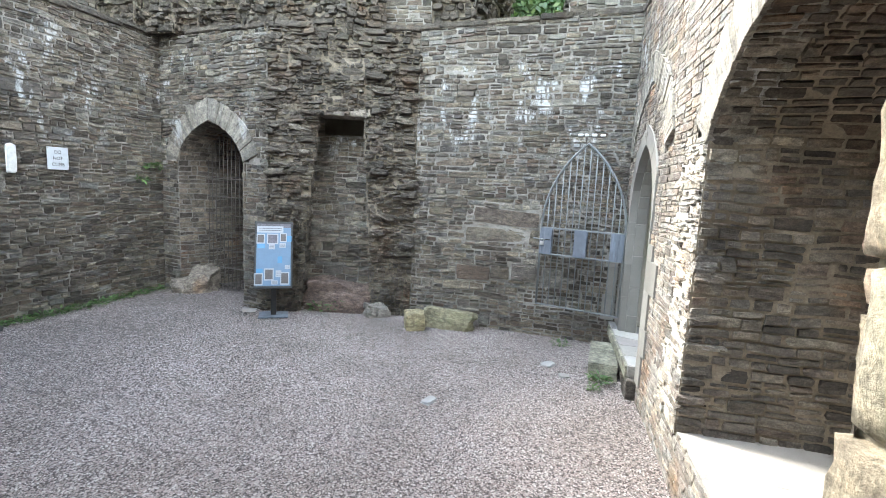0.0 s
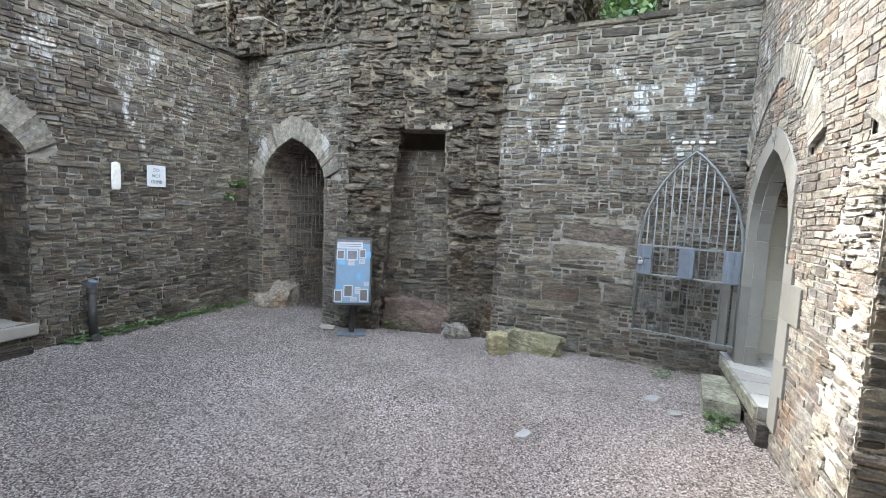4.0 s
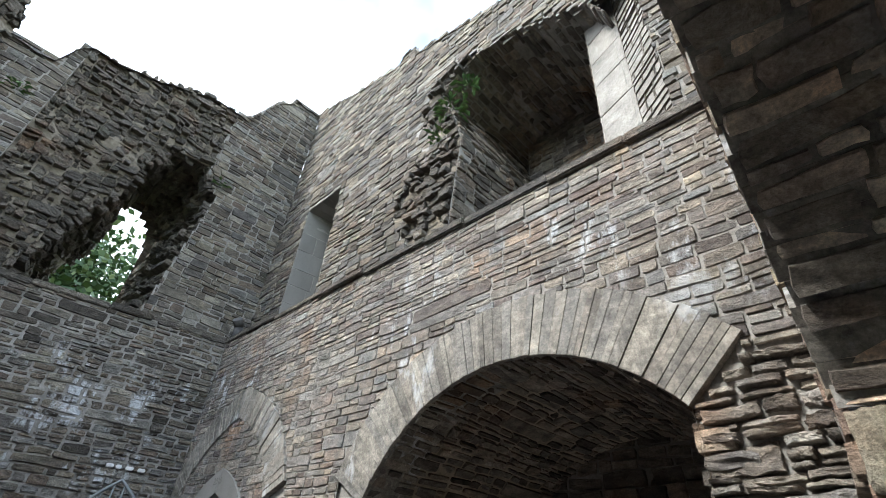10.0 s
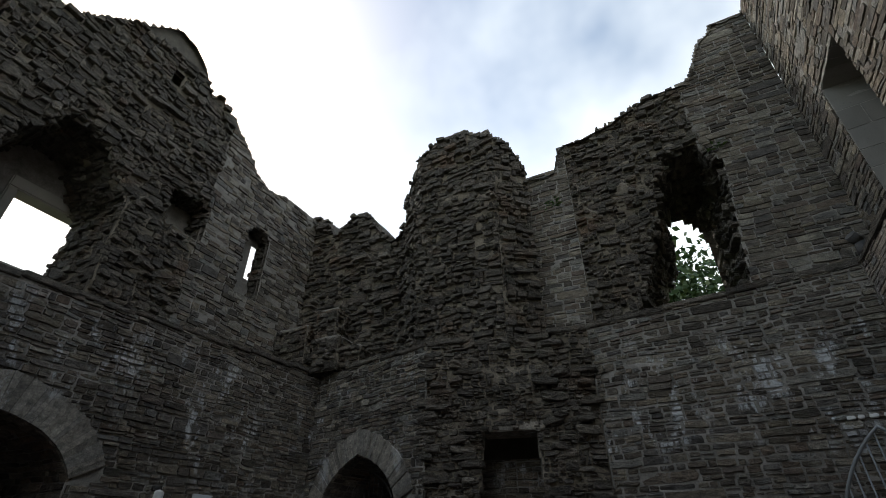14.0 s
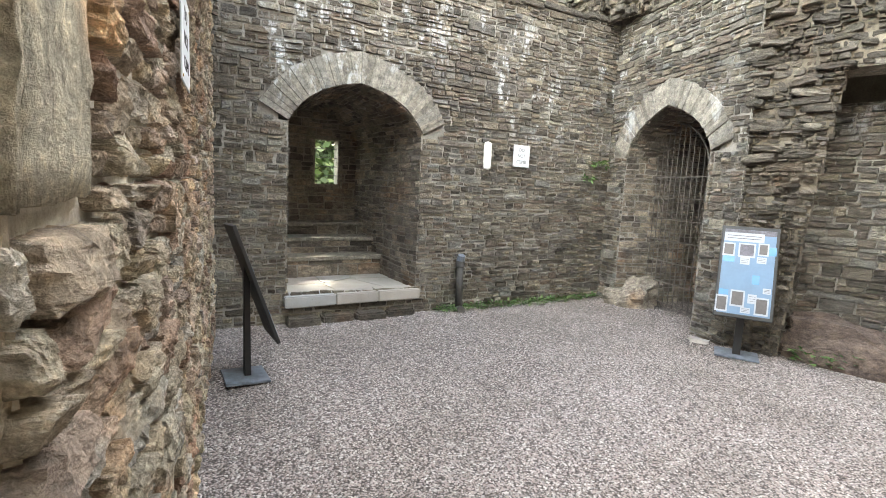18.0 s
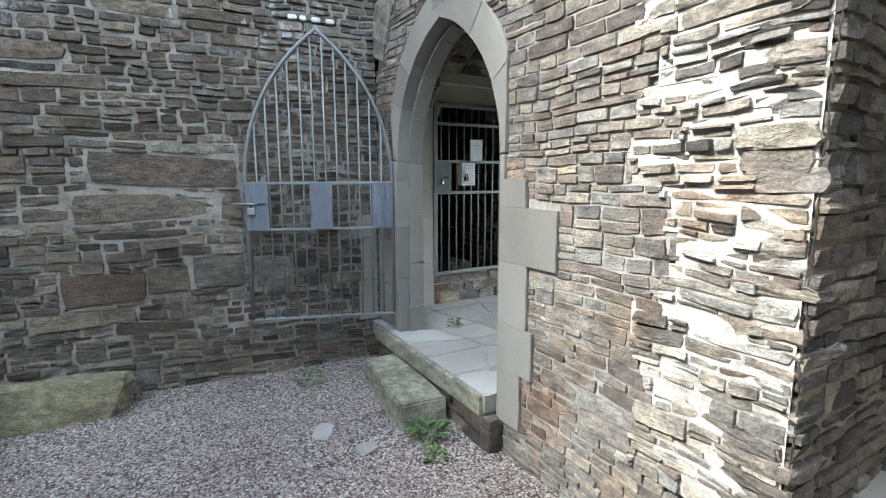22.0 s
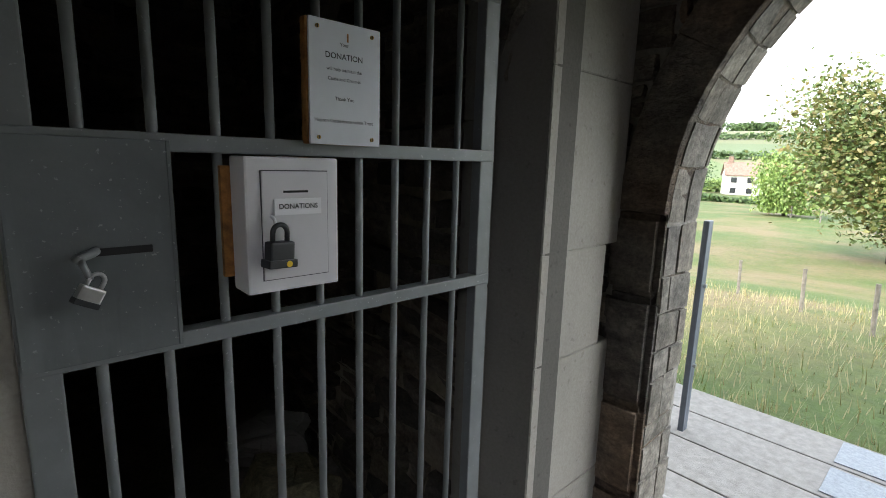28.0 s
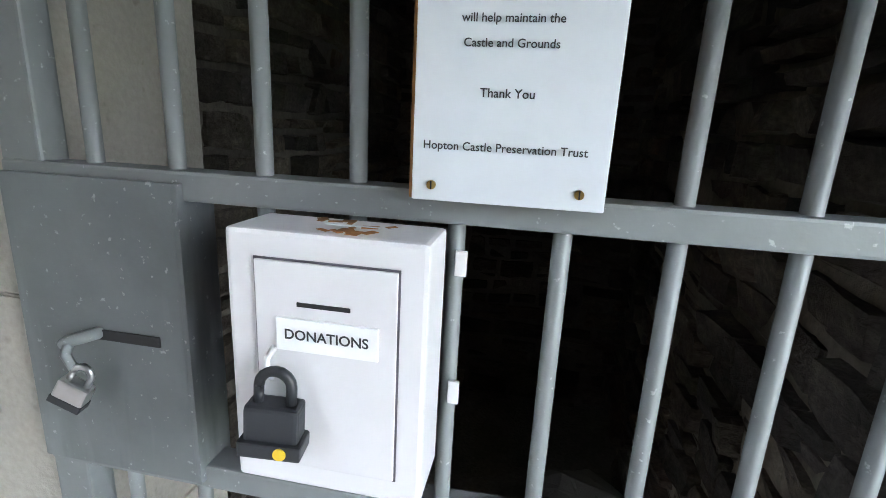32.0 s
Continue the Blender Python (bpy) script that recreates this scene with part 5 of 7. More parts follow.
n.link(g_cell.outputs["Color"], g_sep.inputs[0])
g_big = n.ramp(n.noise(n.coords(), 0.9, 4.0, 0.6), [(0.35, (0.75, 0.73, 0.7)), (0.65, (1.1, 1.09, 1.09))])
g_gap = n.ramp(g_cell.outputs["Distance"], [(0.15, (1.0, 1.0, 1.0)), (0.6, (0.14, 0.13, 0.125))])
n.colour(n.mix("MULTIPLY", 0.9, n.mix("MULTIPLY", 0.8, n.ramp(g_sep.outputs[0], G_STOPS), g_big), g_gap))
n.rough(0.9)
n.bump(n.math("SUBTRACT", 1.0, g_cell.outputs["Distance"]), 0.8, 0.012)

tagged(put("ground", mesh_of("ground", [(-5.2, 0.4, 0), (3.05, 0.4, 0), (3.05, 8.4, 0), (-5.2, 8.4, 0)], [(0, 1, 2, 3)], "gravel_bed")), "gravel floor of the roofless hall", "ground", kind="structure")
pebbles("gravel", None, (-5.0, 3.0, 0.6, 7.3), 300000, (0.0058, 0.012), "gravel_stone", 0.002, 7)


def flags(parent, x0, x1, y0, y1, z, step, seed, mat="flag_stone", thick=0.05, inside=None):
    """Uneven paving flags, each a piece of its own."""
    rng = random.Random(seed)
    nx, ny = max(1, round((x1 - x0) / step)), max(1, round((y1 - y0) / (step * 0.85)))
    pts = {}
    for i in range(nx + 1):
        for j in range(ny + 1):
            jx = 0 if i in (0, nx) else rng.uniform(-0.33, 0.33) * step
            jy = 0 if j in (0, ny) else rng.uniform(-0.33, 0.33) * step
            pts[i, j] = Vector((x0 + (x1 - x0) * i / nx + jx, y0 + (y1 - y0) * j / ny + jy))
    for i in range(nx):
        for j in range(ny):
            ring = [pts[i, j], pts[i + 1, j], pts[i + 1, j + 1], pts[i, j + 1]]
            c = sum(ring, Vector((0, 0))) / 4
            if inside and not inside(c.x, c.y):
                continue
            fine = []
            for a, b in zip(ring, ring[1:] + ring[:1]):
                for t in (0.12, 0.5, 0.88):
                    q = a.lerp(b, t)
                    fine.append(q + (c - q).normalized() * (0.005 + rng.uniform(0, 0.011)))
            h = z + rng.uniform(0.003, 0.008)
            k = len(fine)
            verts = [(q.x, q.y, z - thick) for q in fine] + [(q.x, q.y, h - 0.004) for q in fine] + [(q.x + (c.x - q.x) * 0.03, q.y + (c.y - q.y) * 0.03, h + rng.uniform(-0.0015, 0.0015)) for q in fine]
            faces = [tuple(range(2 * k, 3 * k))]
            for r in (0, k):
                faces += [(r + m, r + (m + 1) % k, r + k + (m + 1) % k, r + k + m) for m in range(k)]
            put("flag", mesh_of("flag", verts, faces, mat), parent)
    part("bed", box((x1 - x0 - 0.01, y1 - y0 - 0.01, thick + 0.06), ((x0 + x1) / 2, (y0 + y1) / 2, z - 0.001 - (thick + 0.06) / 2)), "pale_mortar", parent)


def paving(name, label):
    return thing(name, label, "paving", kind="structure")


east_floor = paving("floor_recess_east", "pale stone slabs on the floor of the window recess")
flags(east_floor, 3.0, 4.74, 1.25, 3.35, 0.43, 0.75, 1)
west_floor = paving("floor_recess_west", "worn stone slab floor of the window recess")
flags(west_floor, -7.2, -4.86, 1.96, 3.70, 0.32, 0.8, 2)
south_floor = paving("floor_recess_south", "stone slab floor of the recess")
flags(south_floor, 0.09, 2.62, -1.5, 0.58, 0.40, 0.6, 3)
part("fill", box((2.5, 2.1, 0.4), (1.35, -0.45, 0.16)), "rubble_core", south_floor)
sill_w = Face((-4.84, 3.70), (-4.86, 1.94))
for k, (a, b) in enumerate(((0, 0.6), (0.6, 1.15), (1.15, 1.76))):
    slab(west_floor, "kerb", sill_w, a + 0.003, b - 0.003, 0.2, 0.335, -0.25, 0.03, "flag_stone", 0.012)
for k in range(4):
    slab(west_floor, "footing", sill_w, 0.1 + k * 0.42, 0.48 + k * 0.42, -0.02, 0.09, -0.1, 0.10 + 0.04 * (k % 2), "torn_stone", 0.02)
# stepped seat under the west window
for k, (d, z0, z1) in enumerate(((1.20, 0.32, 0.62), (1.55, 0.62, 0.86), (1.95, 0.86, 1.05))):
    seat = Face((-4.86 - d, 4.0), (-4.86 - d, 1.7))
    masonry(west_floor, seat, 2.3, z0, z1 - 0.05, lambda u, v: True, "vault_stone", "lime_mortar", course=(0.09, 0.2), length=(0.25, 0.6), seed=140 + k, near=lambda u, v: True)
    part("seat_slab", box((0.5, 2.2, 0.06), (-4.86 - d - 0.2, 2.85, z1 - 0.03), 0.012), "ring_stone", west_floor)

# doorway platform and step
platform = paving("doorway_platform", "raised flagged platform at the pointed doorway")
flags(platform, 2.90, 5.15, 4.84, 6.80, SILL, 0.40, 5)
part("front_course", box((0.10, 1.62, 0.13), (2.93, 5.68, 0.265), 0.015), "step_stone", platform, "mossy front course")
part("core", box((0.12, 1.66, 0.3), (2.985, 5.68, 0.14)), "rubble_core", platform)
part("end_stone", box((0.14, 0.1, 0.22), (2.96, 4.83, 0.1), 0.02), "torn_stone", platform)
plinth = Face((2.91, 4.86), (2.91, 6.50))
masonry(platform, plinth, 1.64, -0.02, 0.2, lambda u, v: True, "torn_stone", "brown_mortar", course=(0.05, 0.09), length=(0.15, 0.4), proud=(-0.02, 0.03), seed=150, near=lambda u, v: True)
step = thing("step", "single worn sandstone step on the gravel before the doorway", "step")
bm = box((0.32, 0.9, 0.2), (0, 0, 0))
bmesh.ops.subdivide_edges(bm, edges=bm.edges[:], cuts=3, use_grid_fill=True)
bmesh.ops.bevel(bm, geom=[e for e in bm.edges if e.calc_face_angle(0.0) > 1.0], offset=0.012, segments=2, affect="EDGES")
for v in bm.verts:
    v.co += Vector(noise.noise_vector(v.co * 4.0)) * 0.008
part("block", bm, "step_stone", step)
step.matrix_basis = pose(2.76, 5.70, 0.08, 0, 0, -6)

# ---------------------------------------------------------------- pointed doorway
doorway = thing("door_surround", "pale dressed stone surround of the pointed doorway", "doorway", kind="structure")
voussoirs(doorway, R, door, 0.20, width=0.40, proud=0.02, depth=0.17, mat="buff_stone", seed=9, vary=0.0, sub=6, loose=0.001, lim=(3.937, 5.42))
for k, (a, b) in enumerate(((0.34, 0.8), (0.8, 1.22), (1.22, 1.6), (1.6, 1.75))):
    slab(doorway, "jamb_block", R, 5.317, 5.42, a + 0.0008, b - 0.0008, -0.19, 0.02, "buff_stone", 0.004)
    slab(doorway, "jamb_block", R, 3.937, 3.983, max(a, 1.612) + 0.002, max(b, 1.618) - 0.002, -0.19, 0.02, "buff_stone", 0.004) if b > 1.62 else None
    slab(doorway, "jamb_block", R, 3.955, 3.983, a + 0.002, b - 0.002, -0.19, 0.006, "buff_stone", 0.004)
dv = Vault(R, full([(p[0] + (0.03 if p[0] < 4.65 else -0.03), p[1] - 0.03) for p in door], SILL), depth0=0.06)
masonry(doorway, dv, 0.13, 0, dv.run, lambda u, v: True, "buff_stone", "pale_mortar", course=(0.3, 0.42), length=(0.34, 0.36), proud=(0, 0.004), rough=0.003, gap=0.006, seed=151, near=lambda u, v: True)


# Flat dark letters stand for the shade in the carved cuts.
words(doorway, "2010", 0.085, Matrix.Translation(R(4.66, 2.735, 0.0225)) @ pose(0, 0, 0, 90, 0, -90), "shaded_ashlar", name="carved_date")
for u0, u1, z0, z1 in ((0.03, 0.2, 0.36, 0.72), (0.03, 0.15, 0.72, 1.1), (0.03, 0.19, 1.1, 1.3)):
    slab(wall_north, "quoin", BR, u0, u1, z0 + 0.002, z1 - 0.002, -0.1, 0.028, "buff_stone", 0.004)
    slab(wall_east, "quoin", R, 5.424, R.run - 0.03, z0 + 0.002, z1 - 0.002, -0.1, 0.019, "buff_stone", 0.004)
for u0, u1 in ((0.34, 0.41), (0.45, 0.52), (0.56, 0.61), (0.63, 0.70)):
    slab(wall_north, "limewashed_stone", BR, u0, u1, 2.84, 2.875, -0.05, 0.03, "lime_patch", 0.006)

# ---------------------------------------------------------------- iron gates
def arch_gate(name, label, width, foot, rail_a, rail_b, apex, bars, m, r=0.0075, frame_r=0.016):
    """A grille with a pointed head; x runs from the hinge."""
    g = thing(name, label, "gate", at=m)
    a = width / 2
    head = arc(a, a, rail_a, apex - rail_a)
    part("outer_frame", tube([(0, 0, foot)] + [(x, 0, z) for x, z in head] + [(width, 0, foot)], frame_r, 8), "galvanised", g, smooth=True)
    for z in (rail_a, rail_b):
        part("rail", box((width, 0.028, 0.022), (a, 0, z), 0.003), "galvanised", g)
    part("bottom_rail", box((width, 0.06, 0.014), (a, 0, foot), 0.003), "galvanised", g)
    for k in range(bars):
        x = width * (k + 1) / (bars + 1)
        top = float(np.interp(x, [p[0] for p in head], [p[1] for p in head]))
        part("bar", rod((x, 0, foot), (x, 0, top), r, 8), "galvanised", g, smooth=True)
    return g


GATE = arch_gate("iron_gate", "open galvanised grille gate folded back against the wall", 1.12, 0.50, 1.58, 1.22, 2.72, 12, pose(2.96, 6.24, 0, 0, 0, 161))
for nm, lb, x, w in (("hinge_plate", "blue-grey steel plate by the hinge", 0.083, 0.165), ("middle_plate", "streaked steel plate", 0.56, 0.17), ("lock_plate", "steel lock plate with a slot", 1.037, 0.165)):
    p = part(nm, box((w, 0.008, 0.36), (x, 0.028, 1.40), 0.002), "grey_plate", GATE, lb)
    p2 = part(nm, box((w, 0.008, 0.36), (x, -0.022, 1.40), 0.002), "grey_plate", GATE)
part("slot", box((0.09, 0.003, 0.014), (1.02, 0.0335, 1.42), 0.001), "black_paint", GATE)
part("bolt", rod((1.04, 0.045, 1.42), (1.22, 0.02, 1.425), 0.009, 8), "galvanised", GATE, smooth=True)


def padlock(parent, m, body, dark, size=0.04):
    lock = new("padlock")
    lock.parent = parent
    lock.matrix_basis = m
    part("lock_body", box((size, size * 0.5, size * 0.85), (0, 0, -size * 0.6), size * 0.08), body, lock)
    part("shackle", tube([(-size * 0.3, 0, -size * 0.2), (-size * 0.3, 0, size * 0.15)] + [(size * 0.3 * math.cos(a), 0, size * 0.15 + size * 0.3 * math.sin(a)) for a in [math.pi * (1 - k / 8) for k in range(9)]] + [(size * 0.3, 0, -size * 0.2)], size * 0.1, 8), dark, lock, smooth=True)
    return lock


padlock(GATE, pose(1.08, 0.05, 1.40), "steel", "steel", 0.055)

inner = thing("iron_gate", "closed rusty black grille gate deep in the arched gateway", "gate", at=Matrix.Translation(BL(1.06, 0, -0.55)) @ pose(0, 0, 0, 0, 0, 164.6))
ih = arc(0.62, 0.62, 2.05, 0.75)
part("outer_frame", tube([(0, 0, 0.05)] + [(x, 0, z) for x, z in ih] + [(1.24, 0, 0.05)], 0.014, 6), "black_iron", inner)
for z in (0.1, 0.42, 0.74, 1.06, 1.38, 1.7, 2.02):
    part("rail", box((1.24, 0.02, 0.014), (0.62, 0, z)), "black_iron", inner)
for k in range(11):
    x = 1.24 * (k + 1) / 12
    part("bar", rod((x, 0, 0.05), (x, 0, float(np.interp(x, [p[0] for p in ih], [p[1] for p in ih]))), 0.007, 6), "black_iron", inner)


# ---------------------------------------------------------------- information boards
def info_board(label, m, rise=0.945):
    """A tilted picture panel on one post; it faces its own -y."""
    b = thing("information_board", label, "sign", "information boards", at=m)
    tilt = pose(0, 0.02, rise, -21)
    part("post", box((0.075, 0.05, 0.98), (0, 0.05, 0.5), 0.004, pose(0, 0, 0, -2)), "black_paint", b)
    part("base_plate", box((0.42, 0.34, 0.02), (0, 0.05, 0.02), 0.004), "slate_plate", b, "grey slate-coloured base plate")
    panel = part("panel", box((0.54, 0.03, 1.02), (0, 0, 0), 0.006), "black_paint", b)
    panel.matrix_basis = tilt

    def patch(name, x, z, w, h, mat, lift, label=""):
        o = part(name, box((w * 0.885, 0.002, h), (x * 0.885, -0.016 - lift * 0.001, z), 0.0), mat, panel, label)
        return o
    patch("printed_sheet", 0, 0, 0.545, 0.945, "sheet_blue", 0.6, "pale blue printed information sheet")
    patch("margin", 0, 0.443, 0.545, 0.058, "print_grey", 1.2)
    patch("text_panel", -0.06, 0.385, 0.42, 0.10, "sheet_white", 1.4)
    for x, z, w, h in ((-0.21, 0.24, 0.11, 0.13), (-0.02, 0.24, 0.16, 0.14), (0.15, 0.26, 0.09, 0.12), (-0.23, -0.37, 0.11, 0.16), (-0.07, -0.30, 0.13, 0.16), (0.18, -0.36, 0.12, 0.17)):
        patch("picture_mount", x, z, w + 0.02, h + 0.02, "sheet_white", 1.4)
        patch("picture", x, z, w * 0.9, h * 0.9, "print_brown" if x < -0.05 or x > 0.1 else "print_grey", 2.2)
    for x, z, w, h in ((0.245, 0.245, 0.075, 0.09), (-0.2, 0.13, 0.12, 0.07), (0.1, -0.08, 0.075, 0.1), (-0.22, -0.245, 0.1, 0.06)):
        patch("blue_square", x, z, w, h, "bright_blue", 2.2)
    for x, z, w, h in ((-0.03, 0.12, 0.1, 0.08), (0.14, 0.14, 0.1, 0.07), (0.22, -0.19, 0.08, 0.06), (0.08, -0.29, 0.09, 0.1), (0.02, -0.42, 0.1, 0.06)):
        patch("caption_panel", x, z, w, h, "sheet_white", 1.6)
        for q in range(3):
            patch("caption_line", x, z + h * (0.25 - 0.25 * q), w * 0.75, 0.004, "print_grey", 2.4)
    for q in range(2):
        patch("caption_line", -0.06, 0.40 - q * 0.03, 0.36, 0.008, "print_grey", 2.4)
    patch("footer_line", 0, -0.475, 0.5, 0.006, "ink", 2.4)
    words(panel, "Ruins", 0.045, pose(-0.07, -0.0195, 0.452, 90, 0, 0), "ink")
    return b


info_board("black-framed information board with pale blue sheet on a post", pose(-1.95, 6.12, 0, 0, 0, 30))
info_board("black-framed information board on a leaning post near the side wall", pose(-3.43, 1.35, 0, 2, 3, 180), 0.82)


# ---------------------------------------------------------------- signs
def plate_sign(name, label, lines, w, h, m, size, mat="white_sign", ink="ink"):
    s = thing(name, label, "sign", at=m)
    part("plate", box((w, 0.006, h), (0, 0, 0), 0.002), mat, s)
    for k, (text, rel, z) in enumerate(lines):
        words(s, text, size * rel, pose(0, -0.0036, z, 90), ink)
    for x in (-1, 1):
        for z in (-1, 1):
            part("screw", rod((x * (w / 2 - 0.015), -0.003, z * (h / 2 - 0.015)), (x * (w / 2 - 0.015), -0.006, z * (h / 2 - 0.015)), 0.005, 8), "brass", s)
    return s


plate_sign("warning_sign", "white do not climb plate screwed to the rubble wall", (("DO", 1, 0.085), ("NOT", 1, 0.0), ("CLIMB", 1, -0.085)), 0.31, 0.31, pose(-4.78, 5.25, 2.20, 0, 0, 92), 0.066)
fl_turn = math.degrees(math.atan2(FL.u.y, FL.u.x))
plate_sign("warning_sign", "white plate with dark lettering on the rubble wall by the recess", (("DO", 1, 0.085), ("NOT", 1, 0.0), ("CLIMB", 1, -0.085)), 0.31, 0.31,
           Matrix.Translation(FL(FL.run - 1.45, 2.15, 0.045)) @ pose(0, 0, 0, 0, 0, fl_turn + 180), 0.066)

# ---------------------------------------------------------------- small things in the hall
pipe = thing("drain_pipe", "short black cast iron drain pipe standing by the wall", "pipe", at=pose(-4.74, 4.28, 0))
part("shaft", rod((0, 0, 0.02), (-0.02, 0, 0.70), 0.05, 16), "cast_pipe", pipe, smooth=True)
part("collar", rod((-0.015, 0, 0.62), (-0.02, 0, 0.70), 0.062, 16), "cast_pipe", pipe)
part("cap", rod((-0.02, 0, 0.70), (0.01, 0, 0.78), 0.062, 16, r2=0.05), "grey_plate", pipe, "pale grey metal cap")
part("foot", rod((0, 0, 0.03), (0.12, -0.03, 0.03), 0.055, 14), "cast_pipe", pipe, smooth=True)


def boulder(name, label, size, m, seed, mat, rough=0.14, cuts=3):
    b = thing(name, label, "stone", "loose stones by the wall", at=m)
    part("block", rock(size, seed, rough, cuts), mat, b)
    return b


boulder("stone_block", "squared mossy yellow stone block on the gravel", (0.27, 0.25, 0.3), pose(0.2, 6.32, 0.12, 4, -3, 25), 1.0, "mossy_stone", 0.08)
boulder("stone_block", "long green mossy stone lying against the wall", (0.72, 0.30, 0.30), pose(0.66, 6.62, 0.12, -8, 3, -4), 2.0, "mossy_stone", 0.12, 4)
boulder("fallen_stone", "rough brown broken stone", (0.36, 0.26, 0.22), pose(-0.55, 6.75, 0.08, 5, 10, 40), 3.0, "ring_stone", 0.22)
boulder("fallen_stone", "small flat slate lying on the gravel", (0.2, 0.12, 0.05), pose(-2.45, 6.25, 0.02, 0, 4, 20), 5.0, "flag_stone", 0.15)
boulder("fallen_stone", "small flat slate lying on the gravel", (0.16, 0.11, 0.04), pose(2.12, 5.50, 0.012, 2, 0, 60), 6.0, "flag_stone", 0.15)
boulder("fallen_stone", "small flat slate lying on the gravel", (0.11, 0.09, 0.035), pose(2.30, 5.20, 0.012, 2, 0, 10), 7.0, "flag_stone", 0.15)
boulder("fallen_stone", "broken rubble lump at the foot of the gateway jamb", (0.62, 0.5, 0.46), Matrix.Translation(BL(2.0, 0.1, -0.2)) @ pose(0, 0, 0, 10, -18, 30), 9.0, "edge_stone", 0.26, 4)
boulder("fallen_stone", "flat slate fragment on the gravel", (0.17, 0.1, 0.03), pose(1.0, 4.1, 0.012, 1, 3, 75), 10.0, "flag_stone", 0.15)
drip = thing("rain_outlet", "small lead rain outlet on the corner of the ledge", "pipe", at=pose(3.05, 6.55, 4.44))
part("pot", rod((0, 0, 0), (0, 0, 0.2), 0.07, 12, r2=0.055), "cast_pipe", drip, smooth=True)
part("spout", rod((0, 0, 0.2), (-0.07, -0.05, 0.27), 0.06, 12), "cast_pipe", drip, smooth=True)
lime = thing("lime_patch", "white lime-washed stone in the wall", "stone", at=pose(-4.80, 4.66, 2.16, 0, 0, 92))
part("block", rock((0.12, 0.03, 0.36), 12, 0.04, 3), "lime_patch", lime)


# ---------------------------------------------------------------- plants
def plant(name, label, m, leaves, spread, rise, size, seed, mat="weed_leaf", droop=0.3):
    """A small plant: many bent leaves on short stalks."""
    rng = random.Random(seed)
    verts, faces = [], []
    for _ in range(leaves):
        a, r = rng.uniform(0, math.tau), spread * math.sqrt(rng.random())
        base = Vector((math.cos(a) * r, math.sin(a) * r, rng.uniform(0.15, 1) * rise))
        d = Vector((math.cos(a + rng.uniform(-0.9, 0.9)), math.sin(a + rng.uniform(-0.9, 0.9)), rng.uniform(-droop, 0.8))).normalized()
        s = d.cross(Vector((0, 0, 1))).normalized()
        up = s.cross(d)
        ln, w = size * rng.uniform(0.6, 1.3), size * rng.uniform(0.2, 0.34)
        k = len(verts)
        pts = [base, base + d * ln * 0.45 + s * w + up * 0.1 * ln, base + d * ln, base + d * ln * 0.45 - s * w + up * 0.1 * ln, base + d * ln * 0.5 - up * 0.04 * ln]
        verts += [tuple(p) for p in pts]
        faces += [(k, k + 1, k + 4), (k + 1, k + 2, k + 4), (k + 2, k + 3, k + 4), (k + 3, k, k + 4)]
        verts += [(base.x * 0.4, base.y * 0.4, 0), tuple(base + s * 0.002), tuple(base - s * 0.002)]
        faces.append((k + 5, k + 6, k + 7))
    p = thing(name, label, "plant", at=m)
    put("leaves", mesh_of("leaves", verts, faces, mat), p)
    return p


for k, (x, y, z, n_l, sp, ri, sz) in enumerate(((-1.45, 6.72, 0, 90, 0.20, 0.16, 0.09), (-1.15, 6.85, 0, 60, 0.16, 0.2, 0.07), (-0.75, 6.95, 0, 40, 0.12, 0.14, 0.06), (2.68, 5.15, 0, 60, 0.11, 0.09, 0.06),
                                                (2.28, 6.32, 0, 40, 0.12, 0.07, 0.05), (2.6, 4.9, 0, 25, 0.06, 0.05, 0.05), (3.44, 6.05, SILL, 30, 0.05, 0.08, 0.045), (4.1, 2.6, 0.44, 20, 0.06, 0.05, 0.04))):
    plant("weed", "small green weed at the foot of the wall", pose(x, y, z), n_l, sp, ri, sz, 20 + k)
for k in range(16):
    q = 0.3 + k * 0.27
    if 3.1 < q < 5.2:
        continue
    x, y, _ = LW(q, 0, 0.08)
    plant("weed", "low grass and weeds along the wall foot", pose(x, y, 0), 70, 0.13, 0.07, 0.06, 60 + k)
for k, (f, u, v, n_l, sp) in enumerate(((LW, 0.25, 2.15, 60, 0.12), (LW, 0.45, 1.9, 30, 0.1), (UR, 2.75, 6.5, 60, 0.16), (UR, 2.9, 6.15, 40, 0.12), (UR, 2.55, 6.75, 40, 0.12), (UB, 3.7, 6.7, 40, 0.12), (UB, 1.15, 6.9, 30, 0.1))):
    plant("fern", "green fern tuft rooted in the wall joints", Matrix.Translation(f(u, v, 0.03)) @ pose(0, 0, 0), n_l, sp, 0.08, 0.09, 90 + k, droop=0.9)


